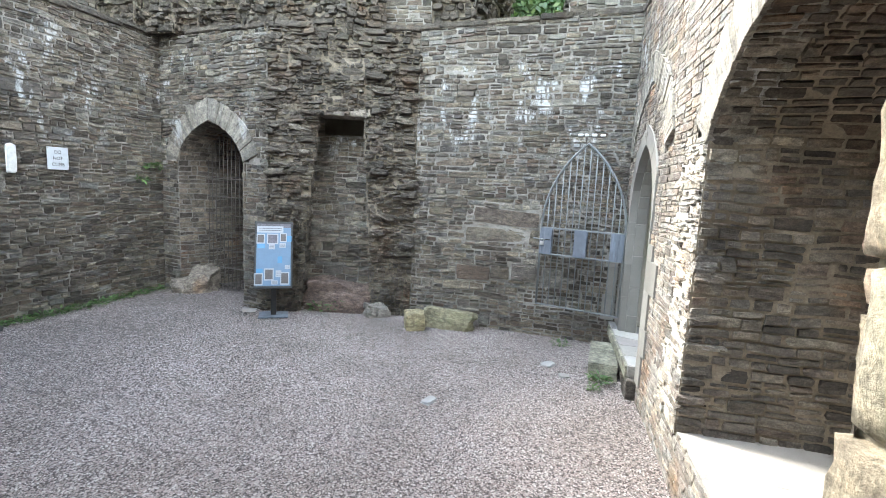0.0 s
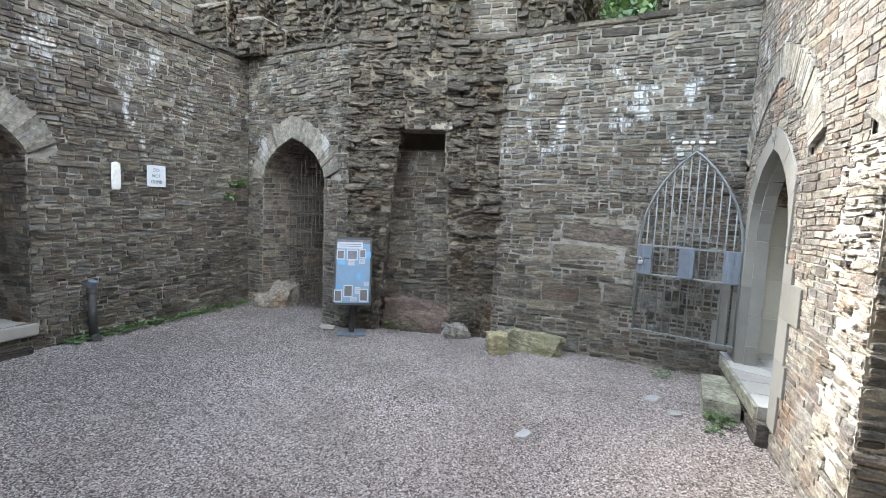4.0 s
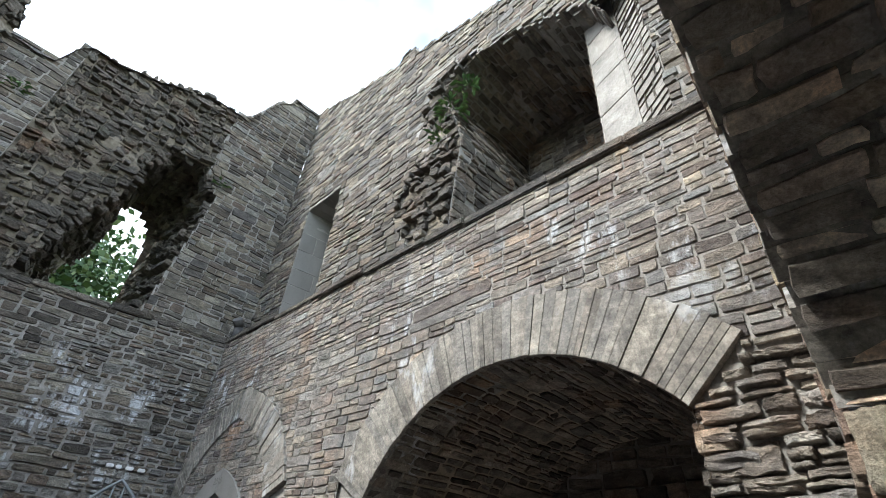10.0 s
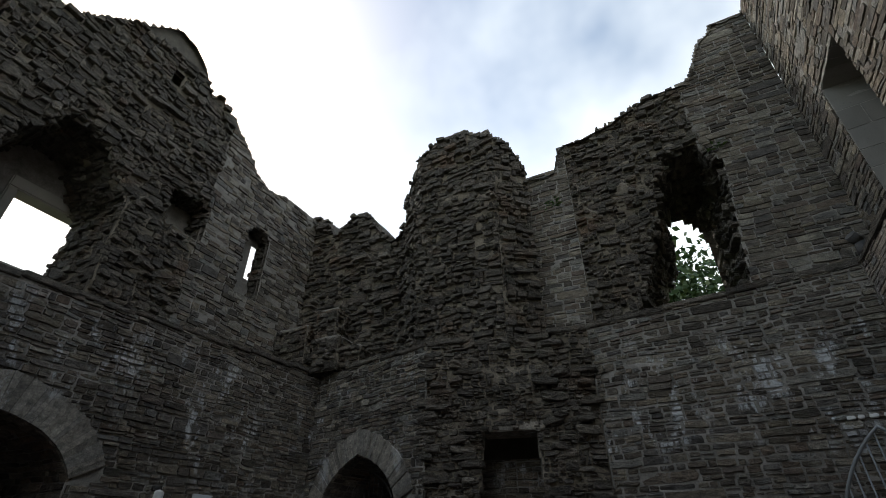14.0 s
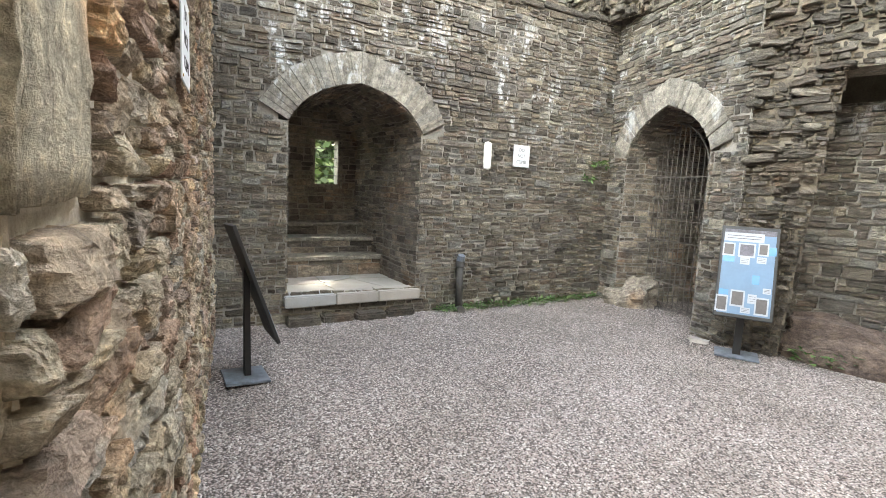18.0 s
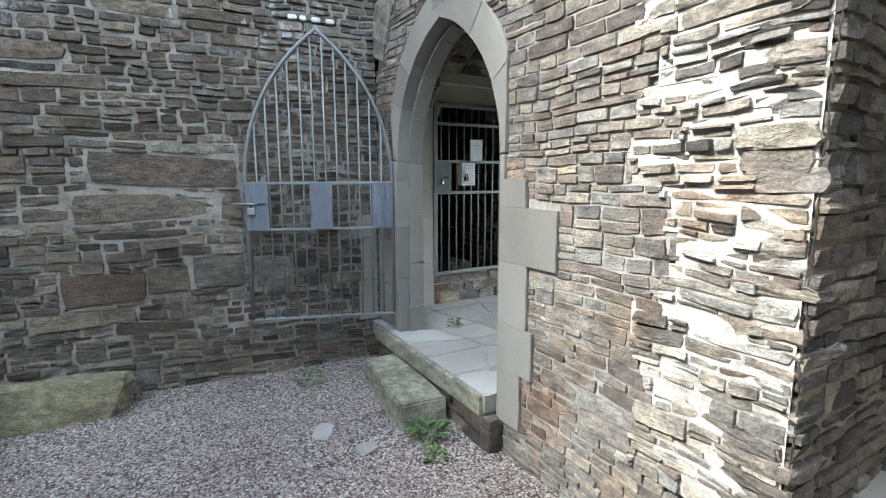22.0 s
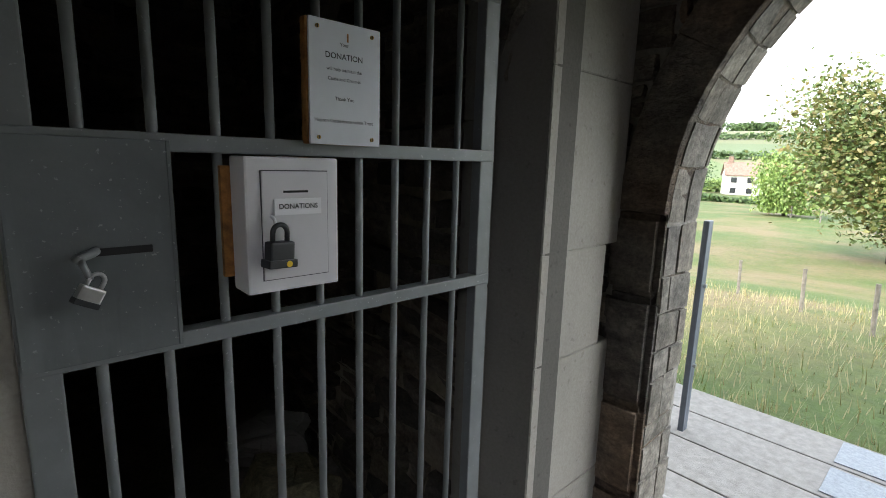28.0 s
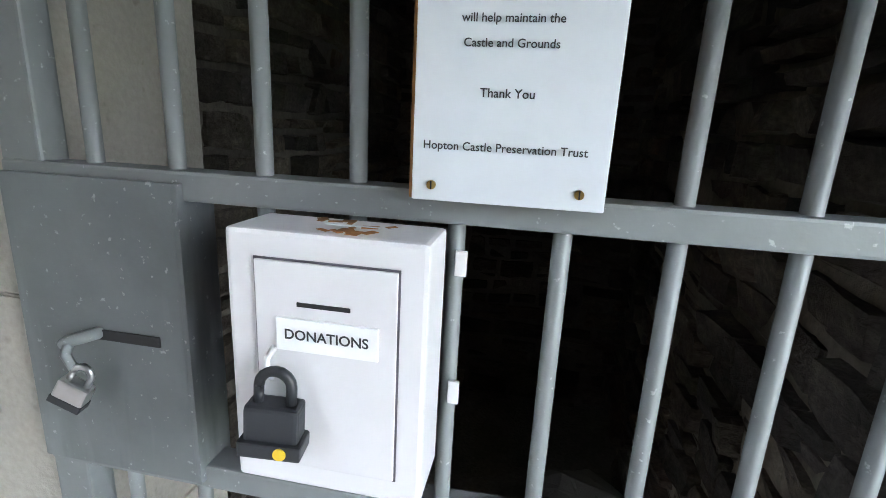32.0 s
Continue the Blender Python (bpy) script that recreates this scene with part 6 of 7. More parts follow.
# ---------------------------------------------------------------- leaded windows
def leaded_window(name, face, u0, u1, v0, v1, cols, rows, d=0.0):
    w = thing(name, "small window with dark glazing bars, daylight behind", "window", kind="structure")
    for a, b, c, e in ((u0 - 0.08, u0 + 0.01, v0, v1), (u1 - 0.01, u1 + 0.08, v0, v1), (u0 - 0.08, u1 + 0.08, v1, v1 + 0.12), (u0 - 0.08, u1 + 0.08, v0 - 0.1, v0)):
        slab(w, "window_frame", face, a, b, c, e, d - 0.2, d + 0.015, "ring_stone", 0.012)
    for k in range(1, cols):
        u = u0 + (u1 - u0) * k / cols
        slab(w, "glazing_bar", face, u - 0.006, u + 0.006, v0, v1, d - 0.06, d - 0.045, "lead", 0)
    for k in range(1, rows):
        v = v0 + (v1 - v0) * k / rows
        slab(w, "glazing_bar", face, u0, u1, v - 0.006, v + 0.006, d - 0.06, d - 0.045, "lead", 0)
    pane = slab(w, "pane", face, u0, u1, v0, v1, d - 0.075, d - 0.07, "window_glass", 0)
    pane.visible_shadow = False
    return w


leaded_window("window_1", rear_e, 1.19, 1.49, 1.99, 2.55, 1, 4)
leaded_window("window_2", rear_w, 1.08, 1.48, 1.66, 2.38, 1, 5)
# Added out of view, sized up to bring light into the south recess.
leaded_window("unseen_window", rear_s, 0.74, 1.66, 1.2, 2.55, 3, 5)
tunnel = thing("window_tunnel", "stone-lined openings behind the small windows", "wall", kind="structure")
for x0, x1, y0, y1, z0, z1 in ((-7.4, -7.2, 2.86, 3.37, 1.6, 2.45), (0.78, 1.82, -1.7, -1.5, 1.13, 2.62)):
    for p in ([(x0, y0, z0), (x1, y0, z0), (x1, y1, z0), (x0, y1, z0)], [(x0, y0, z1), (x1, y0, z1), (x1, y1, z1), (x0, y1, z1)]):
        quad_sheet(tunnel, "lining", p, "lime_mortar")
    if x1 - x0 < y1 - y0 + 0.2 and y0 > 0:
        for y in (y0, y1):
            quad_sheet(tunnel, "lining", [(x0, y, z0), (x1, y, z0), (x1, y, z1), (x0, y, z1)], "lime_mortar")
    else:
        for x in (x0, x1):
            quad_sheet(tunnel, "lining", [(x, y0, z0), (x, y1, z0), (x, y1, z1), (x, y0, z1)], "lime_mortar")

# ---------------------------------------------------------------- the passage
passage = thing("wall_passage", "pale dressed stone and dark rubble lining of the entrance passage", "wall", kind="structure")
PL, PR = Face((5.10, 6.80), (3.22, 6.80)), Face((3.22, 4.82), (5.10, 4.82))
GX0, GX1, GZ0, GZ1 = 3.62, 4.52, 0.64, 2.32


def pu(x):
    return 5.10 - x


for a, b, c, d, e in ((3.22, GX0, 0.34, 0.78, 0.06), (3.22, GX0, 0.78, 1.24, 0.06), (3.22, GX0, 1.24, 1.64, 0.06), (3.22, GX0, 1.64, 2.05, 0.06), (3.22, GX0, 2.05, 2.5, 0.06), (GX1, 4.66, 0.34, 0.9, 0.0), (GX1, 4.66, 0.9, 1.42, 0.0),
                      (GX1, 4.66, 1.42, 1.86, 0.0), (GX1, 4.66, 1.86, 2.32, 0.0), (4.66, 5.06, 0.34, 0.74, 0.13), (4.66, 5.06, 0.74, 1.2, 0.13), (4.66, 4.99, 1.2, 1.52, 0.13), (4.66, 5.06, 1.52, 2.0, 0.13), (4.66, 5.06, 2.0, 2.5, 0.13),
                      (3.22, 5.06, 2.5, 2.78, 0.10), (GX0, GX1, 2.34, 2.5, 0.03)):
    slab(passage, "ashlar_block", PL, pu(b) + 0.0005, pu(a) - 0.0005, c + 0.0008, d - 0.0008, -0.04 if a == GX1 else -0.22, e, "shaded_ashlar" if a == GX1 else "pale_stone", 0.0025)
# shouldered corbels under the lintel
for x, s in ((GX0 + 0.06, 1), (GX1 - 0.06, -1)):
    slab(passage, "corbel", PL, pu(x) - 0.06, pu(x) + 0.06, 2.2, 2.34, -0.2, 0.05, "pale_stone", 0.03)
# splayed inner edge of the pier, its shade put into the colour
bm = bmesh.new()
vs = [bm.verts.new(p) for z in (0.34, 2.5) for p in ((4.60, 6.80, z), (4.66, 6.675, z), (4.76, 6.66, z), (4.76, 6.9, z), (4.60, 6.9, z))]
for k in range(5):
    bm.faces.new([vs[k], vs[(k + 1) % 5], vs[5 + (k + 1) % 5], vs[5 + k]])
part("splay", bm, "shaded_ashlar", passage)
masonry(passage, PL, 1.88, SILL - 0.02, 0.64, lambda u, v: pu(GX1) < u < pu(GX0), "right_stone", "pale_mortar", course=(0.07, 0.11), length=(0.15, 0.35), seed=160, near=lambda u, v: True)
for z0, z1 in ((0.34, 0.9), (0.9, 1.45), (1.45, 1.95), (1.95, 2.6)):
    bm = box((0.04, 0.6, z1 - z0 - 0.004), (3.185, 6.50, (z0 + z1) / 2), 0.004)
    part("ashlar_block", bm, "pale_stone", passage)
masonry(passage, PR, 1.88, SILL - 0.02, 2.0, lambda u, v: True, "vault_stone", "lime_mortar", course=(0.05, 0.11), length=(0.12, 0.4), seed=161, near=lambda u, v: u > 0.6)
pv_face = Face((3.26, 4.82), (3.26, 6.80))
pv = Vault(pv_face, [(0, 1.95)] + arc(0.99, 0.99, 2.0, 0.85) + [(1.98, 1.95)])
masonry(passage, pv, 1.85, 0, pv.run, lambda u, v: not (v > pv.run - 0.75 and 0.3 < u < 1.32), "vault_stone", "rubble_core", course=(0.06, 0.12), length=(0.15, 0.45), proud=(0, 0.025), seed=162)
lint = box((0.3, 2.1, 0.5), (3.42, 5.85, 3.0), 0.01)
part("rear_arch_fill", lint, "rubble_core", passage)
for z in (3.15,):
    quad_sheet(passage, "roof", [(3.0, 4.6, z), (5.3, 4.6, z), (5.3, 7.2, z), (3.0, 7.2, z)], "rubble_core")

# outer archway
OD = Face((5.08, 4.80), (5.08, 6.86))
od = arc(1.10, 0.63, 1.62, 0.86)
in_od = in_arch(od, 0.0)
in_odr = in_arch(wider(od, 0.15), 1.6)
masonry(passage, OD, 2.06, SILL - 0.02, 3.1, lambda u, v: not in_od(u, v) and not (in_odr(u, v) and v > 1.62) and not (0.32 < u < 1.88 and v < 1.62), "vault_stone", "rubble_core", course=(0.06, 0.14), length=(0.15, 0.35), proud=(0, 0.03), rough=0.02, seed=163,
        near=lambda u, v: True)
strips(passage, OD, 2.06, 0.2, lambda u: 3.1, lambda u, v: not in_arch(wider(od, 0.1), 0.0)(u, v), "rubble_core", -0.06, high=3.1)
voussoirs(passage, OD, od, 0.15, width=0.32, proud=0.03, depth=0.2, mat="vault_stone", seed=17, vary=0.03, sub=5, loose=0.004, joint=0.0002)
for u0, u1 in ((0.30, 0.468), (1.732, 1.90)):
    for z0, z1 in ((0.30, 0.68), (0.68, 1.0), (1.0, 1.36), (1.36, 1.62)):
        slab(passage, "jamb_block", OD, u0, u1, z0 + 0.002, z1 - 0.002, -0.2, 0.03, "vault_stone", 0.02)
odv = Vault(OD, full(od, SILL), taper=0.0)
masonry(passage, odv, 0.22, 0, odv.run, lambda u, v: True, "ring_stone", "pale_mortar", course=(0.1, 0.15), length=(0.2, 0.28), proud=(0, 0.006), rough=0.003, gap=0.005, worn=0.03, seed=164, near=lambda u, v: True)

# the dark chamber behind the gate; its stones carry the shade in their colour
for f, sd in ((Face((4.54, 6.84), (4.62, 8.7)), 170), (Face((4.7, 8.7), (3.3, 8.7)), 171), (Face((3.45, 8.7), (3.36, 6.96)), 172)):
    masonry(passage, f, f.run, 0.2, 2.95, lambda u, v: True, "shaded_mossy_stone", "brown_mortar" if sd == 170 else "dark_core", course=(0.045, 0.1), length=(0.12, 0.36), proud=(-0.01, 0.04), rough=0.025, gap=0.02, seed=sd,
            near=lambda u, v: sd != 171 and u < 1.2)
quad_sheet(passage, "chamber_floor", [(3.2, 6.9, 0.45), (5.0, 6.9, 0.45), (5.0, 8.8, 0.45), (3.2, 8.8, 0.45)], "rubble_core")
quad_sheet(passage, "chamber_roof", [(3.2, 6.9, 2.9), (5.0, 6.9, 2.9), (5.0, 8.8, 2.9), (3.2, 8.8, 2.9)], "rubble_core")
for k, (x, y, s) in enumerate(((3.75, 7.3, 0.16), (3.95, 7.6, 0.22), (4.25, 7.35, 0.34), (3.6, 7.1, 0.1), (4.4, 7.9, 0.3), (3.85, 7.15, 0.08))):
    boulder("fallen_stone", "rough fallen stone on the chamber floor", (s, s * 0.8, s * 0.9 if k == 2 else s * 0.5), pose(x, y, 0.45 + s * 0.2, 8, 5, 37 * k), 20 + k, "mossy_stone" if k == 2 else "flag_stone", 0.2)

# ---------------------------------------------------------------- the closed gate with the collecting box
GY = 6.745
shut = thing("iron_gate", "closed galvanised bar gate across a dark doorway", "gate")
for x in (GX0 + 0.022, GX1 - 0.022):
    part("stile", box((0.045, 0.03, GZ1 - GZ0), (x, GY, (GZ0 + GZ1) / 2), 0.003), "galvanised", shut)
for z, h in ((GZ0 + 0.03, 0.035), (1.468, 0.03), (1.772, 0.03), (2.13, 0.03), (GZ1 - 0.02, 0.035)):
    part("rail", box((GX1 - GX0, 0.034, h * 0.9), ((GX0 + GX1) / 2, GY, z), 0.003), "galvanised", shut)
for k in range(9):
    x = 3.71 + 0.0875 * k
    part("bar", rod((x, GY, GZ0 + 0.03), (x, GY, GZ1 - 0.02), 0.0078, 12), "galvanised", shut, smooth=True)
plate = part("lock_plate", box((0.19, 0.006, 0.31), (3.718, GY - 0.021, 1.62), 0.0015), "dull_plate", shut, "scratched blue-grey steel lock plate")
part("slot", box((0.074, 0.003, 0.011), (3.745, GY - 0.0245, 1.62), 0.0012), "black_paint", plate)
part("return_edge", box((0.006, 0.05, 0.31), (3.811, GY, 1.62), 0.001), "dull_plate", plate)
part("bolt_handle", tube([(3.716, GY - 0.02, 1.622), (3.708, GY - 0.036, 1.621), (3.694, GY - 0.04, 1.617), (3.688, GY - 0.04, 1.612)], 0.006, 10), "galvanised", plate, smooth=True)
part("staple", tube([(3.695, GY - 0.040, 1.616), (3.697, GY - 0.048, 1.606), (3.702, GY - 0.046, 1.592), (3.704, GY - 0.036, 1.588)], 0.0045, 8), "galvanised", plate, smooth=True)
lk = padlock(plate, pose(3.708, GY - 0.046, 1.582, 0, 30, 12), "steel", "steel", 0.03)
part("label_band", box((0.0315, 0.0165, 0.008), (0, 0, -0.028), 0.001), "black_plastic", lk)

notice = thing("donation_sign", "white plate asking for donations, screwed to a board on the gate", "sign", at=pose(4.1, 6.712, 1.884, 0, 0, 0))
part("backing_board", box((0.143, 0.018, 0.208), (-0.004, 0.012, 0), 0.002), "rust", notice, "reddish wooden backing board")
part("plate", box((0.143, 0.005, 0.208), (0, 0, 0), 0.001), "white_sign", notice)
for text, size, z in (("Your", 0.0085, 0.067), ("DONATION", 0.0138, 0.0468), ("will help maintain the", 0.0082, 0.025), ("Castle and Grounds", 0.0082, 0.0088), ("Thank You", 0.0088, -0.0245), ("Hopton Castle Preservation Trust", 0.0086, -0.0625)):
    words(notice, text, size, pose(-0.004, -0.0032, z, 90), "ink", thick=0.0, bold=0.012)
for x in (-0.056, 0.053):
    for z in (-0.092, 0.090):
        sc = part("screw", rod((x, -0.002, z), (x, -0.005, z), 0.0035, 12), "brass", notice)
        part("screw_slot", box((0.001, 0.001, 0.006), (x, -0.0055, z)), "black_paint", sc)
part("rust_mark", box((0.003, 0.0006, 0.014), (0.003, -0.003, 0.080), 0.0002), "rust", notice)

cbox = thing("collecting_box", "white enamelled steel donations box hanging on the gate", "box")
bx0, bx1, bz0, bz1, by0, by1 = 3.897, 4.055, 1.540, 1.756, 6.665, 6.728
part("body", box((bx1 - bx0, by1 - by0, bz1 - bz0), ((bx0 + bx1) / 2, (by0 + by1) / 2, (bz0 + bz1) / 2), 0.004), "white_enamel", cbox)
part("back_board", box((0.02, 0.012, 0.18), (bx0 - 0.004, 6.734, 1.65), 0.001), "rust", cbox, "reddish wooden back board")
dx0, dx1, dz0, dz1 = 3.922, 4.033, 1.562, 1.734
part("door_gap", box((dx1 - dx0 + 0.003, 0.001, dz1 - dz0 + 0.003), ((dx0 + dx1) / 2, by0 - 0.0006, (dz0 + dz1) / 2), 0), "print_grey", cbox)
bdoor = part("door", box((dx1 - dx0, 0.003, dz1 - dz0), ((dx0 + dx1) / 2, by0 - 0.002, (dz0 + dz1) / 2), 0.001), "white_enamel", cbox)
part("coin_slot", box((0.042, 0.0012, 0.0035), (3.977, by0 - 0.0038, 1.702), 0.0004), "black_paint", bdoor)
lab = part("label", box((0.080, 0.003, 0.026), (3.980, by0 - 0.0048, 1.678), 0.0004), "label_white", bdoor, "white label reading donations")
words(lab, "DONATIONS", 0.0112, pose(3.980, by0 - 0.0070, 1.6785, 90), "ink", thick=0.0, bold=0.02)
part("hasp", tube([(3.936, by0 - 0.003, 1.664), (3.936, by0 - 0.014, 1.660), (3.937, by0 - 0.016, 1.648), (3.936, by0 - 0.008, 1.641)], 0.0026, 8), "white_enamel", bdoor, smooth=True)
bl = padlock(cbox, pose(3.943, by0 - 0.016, 1.633, 0, 3, 8), "black_plastic", "black_plastic", 0.042)
part("lock_skirt", box((0.049, 0.028, 0.013), (0, 0, -0.042), 0.002), "black_plastic", bl)
part("badge", rod((0.009, -0.0138, -0.042), (0.009, -0.0152, -0.042), 0.005, 16), "yellow_badge", bl, "round yellow badge")
rng = random.Random(77)
for k in range(16):
    part("rust_spot", box((rng.uniform(0.004, 0.014), rng.uniform(0.004, 0.01), 0.0006), (3.95 + rng.random() * 0.065, 6.675 + rng.random() * 0.045, bz1 + 0.0003), 0.0002, pose(0, 0, 0, 0, 0, rng.uniform(0, 180))), "rust", cbox)
for z in (1.725, 1.605):
    part("fixing_clip", box((0.01, 0.004, 0.022), (bx1 + 0.012, 6.734, z), 0.001), "white_enamel", cbox)
part("top_slot", box((0.045, 0.003, 0.0008), (3.985, 6.70, bz1 + 0.0006)), "white_sign", cbox)

tablet = thing("wall_plaque", "grey-blue plaque on the passage wall", "sign", at=pose(4.55, 4.86, 1.95, 0, 0, 180))
part("plate", box((0.42, 0.02, 0.42), (0, 0, 0), 0.004), "sheet_blue", tablet)
for q in range(6):
    part("text_line", box((0.3, 0.001, 0.01), (0, -0.0105, 0.14 - q * 0.05)), "print_grey", tablet)

# ---------------------------------------------------------------- outside
n = Nodes("meadow")
at = n.coords()
m_c = n.ramp(n.noise(at, 0.16, 5.0, 0.6), [(0.30, (0.045, 0.085, 0.014)), (0.43, (0.068, 0.108, 0.022)), (0.51, (0.105, 0.118, 0.036)), (0.62, (0.165, 0.135, 0.07))])
m_f = n.ramp(n.noise(at, 6.0, 5.0, 0.7), [(0.3, (0.6, 0.62, 0.55)), (0.7, (1.25, 1.2, 1.1))])
vor = n.add("TexVoronoi", Scale=0.0085)
n.link(at, vor.inputs["Vector"])
patch = n.ramp(vor.outputs["Color"], [(0.0, (0.07, 0.11, 0.04)), (0.35, (0.1, 0.14, 0.05)), (0.6, (0.16, 0.155, 0.08)), (0.8, (0.08, 0.12, 0.05)), (1.0, (0.2, 0.18, 0.11))])
sep = n.add("SeparateXYZ")
n.link(at, sep.inputs[0])
far = n.add("MapRange")
far.inputs[1].default_value, far.inputs[2].default_value = 110, 170
n.link(sep.outputs[0], far.inputs[0])
n.colour(n.mix("MIX", far.outputs[0], n.mix("MULTIPLY", 0.8, m_c, m_f), patch))
n.rough(0.9)
n.bump(n.noise(at, 20.0, 4.0, 0.7), 0.6, 0.05)


def lie(x, y):
    """Height of the land."""
    r = math.hypot(x - 1, y - 3)
    fall = max(0, min(1, (r - 11) / 18))
    h = -0.30 - 0.25 * max(0, min(1, (r - 9) / 6)) - 1.75 * fall * fall * (3 - 2 * fall) - 1.15 * max(0, min(1, (r - 28) / 75))
    if r > 130:
        q = min(1, (r - 130) / 520)
        h += 47 * q * q * (3 - 2 * q)
    if r > 12:
        h += 0.25 * noise.noise(Vector((x * 0.06, y * 0.06, 0)))
    return h


bv, bf = [], []
radii = [0, 4, 8, 9.5, 11, 13, 15, 18, 22, 27, 33, 40, 50, 62, 75, 90, 105, 120, 140, 170, 210, 260, 320, 400, 500, 620, 760, 1100, 2200, 4000]
SEG = 144
for r in radii:
    for k in range(SEG):
        a = math.tau * k / SEG
        x, y = 1 + r * math.cos(a), 3 + r * math.sin(a)
        bv.append((x, y, lie(x, y)))
for i in range(len(radii) - 1):
    for k in range(SEG):
        bf.append((i * SEG + k, i * SEG + (k + 1) % SEG, (i + 1) * SEG + (k + 1) % SEG, (i + 1) * SEG + k))
tagged(put("ground", mesh_of("ground", bv, bf, "meadow", True)), "sloping green and straw-coloured meadow with far hills", "ground", kind="structure")

# grass by the boards
rng = random.Random(5)
gv, gf = [], []
for _ in range(16000):
    x, y = 7.1 + 9 * rng.random() ** 2.2, rng.uniform(0.5, 13)
    z, h, a = lie(x, y), 0.05 + 0.2 * rng.random() ** 2.5, rng.uniform(0, math.tau)
    dx, dy = math.cos(a), math.sin(a)
    k = len(gv)
    gv += [(x - dy * 0.006, y + dx * 0.006, z), (x + dy * 0.006, y - dx * 0.006, z), (x + dx * h * 0.35, y + dy * h * 0.35, z + h)]
    gf.append((k, k + 1, k + 2))
tagged(put("grass", mesh_of("grass", gv, gf, "dry_grass")), "long dry grass at the edge of the meadow", "grass", kind="stuff")

plain("grip_grey", (0.3, 0.325, 0.345), 0.6, vary=0.12, scale=60, bump=0.4)
walkway = paving("boardwalk", "weathered timber boards with grey grip plates at the outer arch")
for k in range(4):
    x = 5.72 + 0.34 * k
    part("board", box((0.33, 2.9, 0.09), (x, 5.75, 0.27), 0.008), "old_wood", walkway)
    for j in range(3):
        part("grip_plate", box((0.27, 0.52, 0.006), (x, 5.95 - j * 0.58, 0.318), 0.002), "grip_grey", walkway, "pale grey studded grip plate") if k > 0 else None
part("joist", box((1.5, 2.8, 0.5), (6.2, 5.75, -0.03), 0.02), "old_wood", walkway)
part("threshold", rock((0.9, 1.9, 0.2), 31, 0.03, 3), "flag_stone", walkway).matrix_basis = pose(5.25, 5.85, 0.235)

post = thing("gate_post", "dark grey metal post outside the arch", "post", at=pose(6.32, 6.84, 0))
part("shaft", box((0.06, 0.03, 1.75), (0, 0, 0.62), 0.004), "grey_plate", post)
for z in (0.7, 1.15):
    part("bolt", rod((0, -0.015, z), (0, -0.03, z), 0.012, 8), "steel", post)


# trees
def tree(name, label, x, y, height, crown, seed, leaves, leaf_size, mat, trunk_h=0.35, weep=0.0, squash=1.0, z=None):
    rng = random.Random(seed)
    t = thing(name, label, "tree", at=pose(x, y, lie(x, y) if z is None else z))
    r0 = height * 0.022 + 0.04
    bm = bmesh.new()
    lean = Vector((rng.uniform(-0.06, 0.06), rng.uniform(-0.06, 0.06), 1))
    top = lean * height * 0.72
    tube([lean * height * 0.72 * q + Vector((math.sin(q * 5) * 0.05, 0, 0)) for q in (0, 0.2, 0.45, 0.7, 1)], r0, 9, bm)
    for v in bm.verts:
        f = 1 - 0.75 * v.co.z / (height * 0.75)
        axis = lean * (v.co.z)
        v.co.x, v.co.y = axis.x + (v.co.x - axis.x) * f, axis.y + (v.co.y - axis.y) * f
    part("trunk", bm, "bark", t, smooth=True)
    tips = []
    for k in range(16):
        q = trunk_h + (0.95 - trunk_h) * k / 15
        a = k * 2.4 + rng.uniform(-0.4, 0.4)
        reach = crown * (0.55 + 0.5 * math.sin(math.pi * min(1, (q - trunk_h) / (1 - trunk_h) * 0.85 + 0.12))) * rng.uniform(0.75, 1.1)
        base = lean * height * 0.72 * q
        end = base + Vector((math.cos(a) * reach, math.sin(a) * reach, reach * rng.uniform(0.15, 0.7)))
        mid = base.lerp(end, 0.5) + Vector((0, 0, reach * 0.12))
        part("limb", tube([base, mid, end], r0 * 0.25 * (1.15 - q), 6), "bark", t)
        tips += [mid, end, base.lerp(end, 0.75), end + Vector((0, 0, reach * 0.3))]
    tips.append(top)
    verts, faces = [], []
    for _ in range(leaves):
        c = rng.choice(tips)
        g = crown * 0.26
        p = c + Vector((rng.gauss(0, g), rng.gauss(0, g), rng.gauss(0, g * 0.8 * squash)))
        if weep:
            p.z -= rng.random() ** 2 * weep
        p.z = max(p.z, height * trunk_h * 0.35)
        d = Vector((rng.gauss(0, 1), rng.gauss(0, 1), rng.gauss(-0.2 - weep, 0.6))).normalized()
        s = d.orthogonal().normalized()
        s = Matrix.Rotation(rng.uniform(0, math.tau), 3, d) @ s
        ln = leaf_size * rng.uniform(0.6, 1.3)
        k = len(verts)
        verts += [tuple(p), tuple(p + d * ln * 0.5 + s * ln * 0.32), tuple(p + d * ln), tuple(p + d * ln * 0.5 - s * ln * 0.32)]
        faces.append((k, k + 1, k + 2, k + 3))
    put("crown", mesh_of("crown", verts, faces, mat), t)
    return t


tree("tree", "leafy green tree behind the ruined wall", 0.1, 15.5, 11.4, 2.6, 3, 38000, 0.2, "tree_leaf", z=0.0)
tree("tree", "leafy green tree outside the window", -12.5, 4.2, 6.0, 2.4, 4, 14000, 0.2, "tree_leaf", z=-1.0)
tree("tree", "leafy green tree outside the window", -14.5, 1.5, 6.2, 2.6, 5, 9000, 0.22, "tree_leaf", z=-1.0)



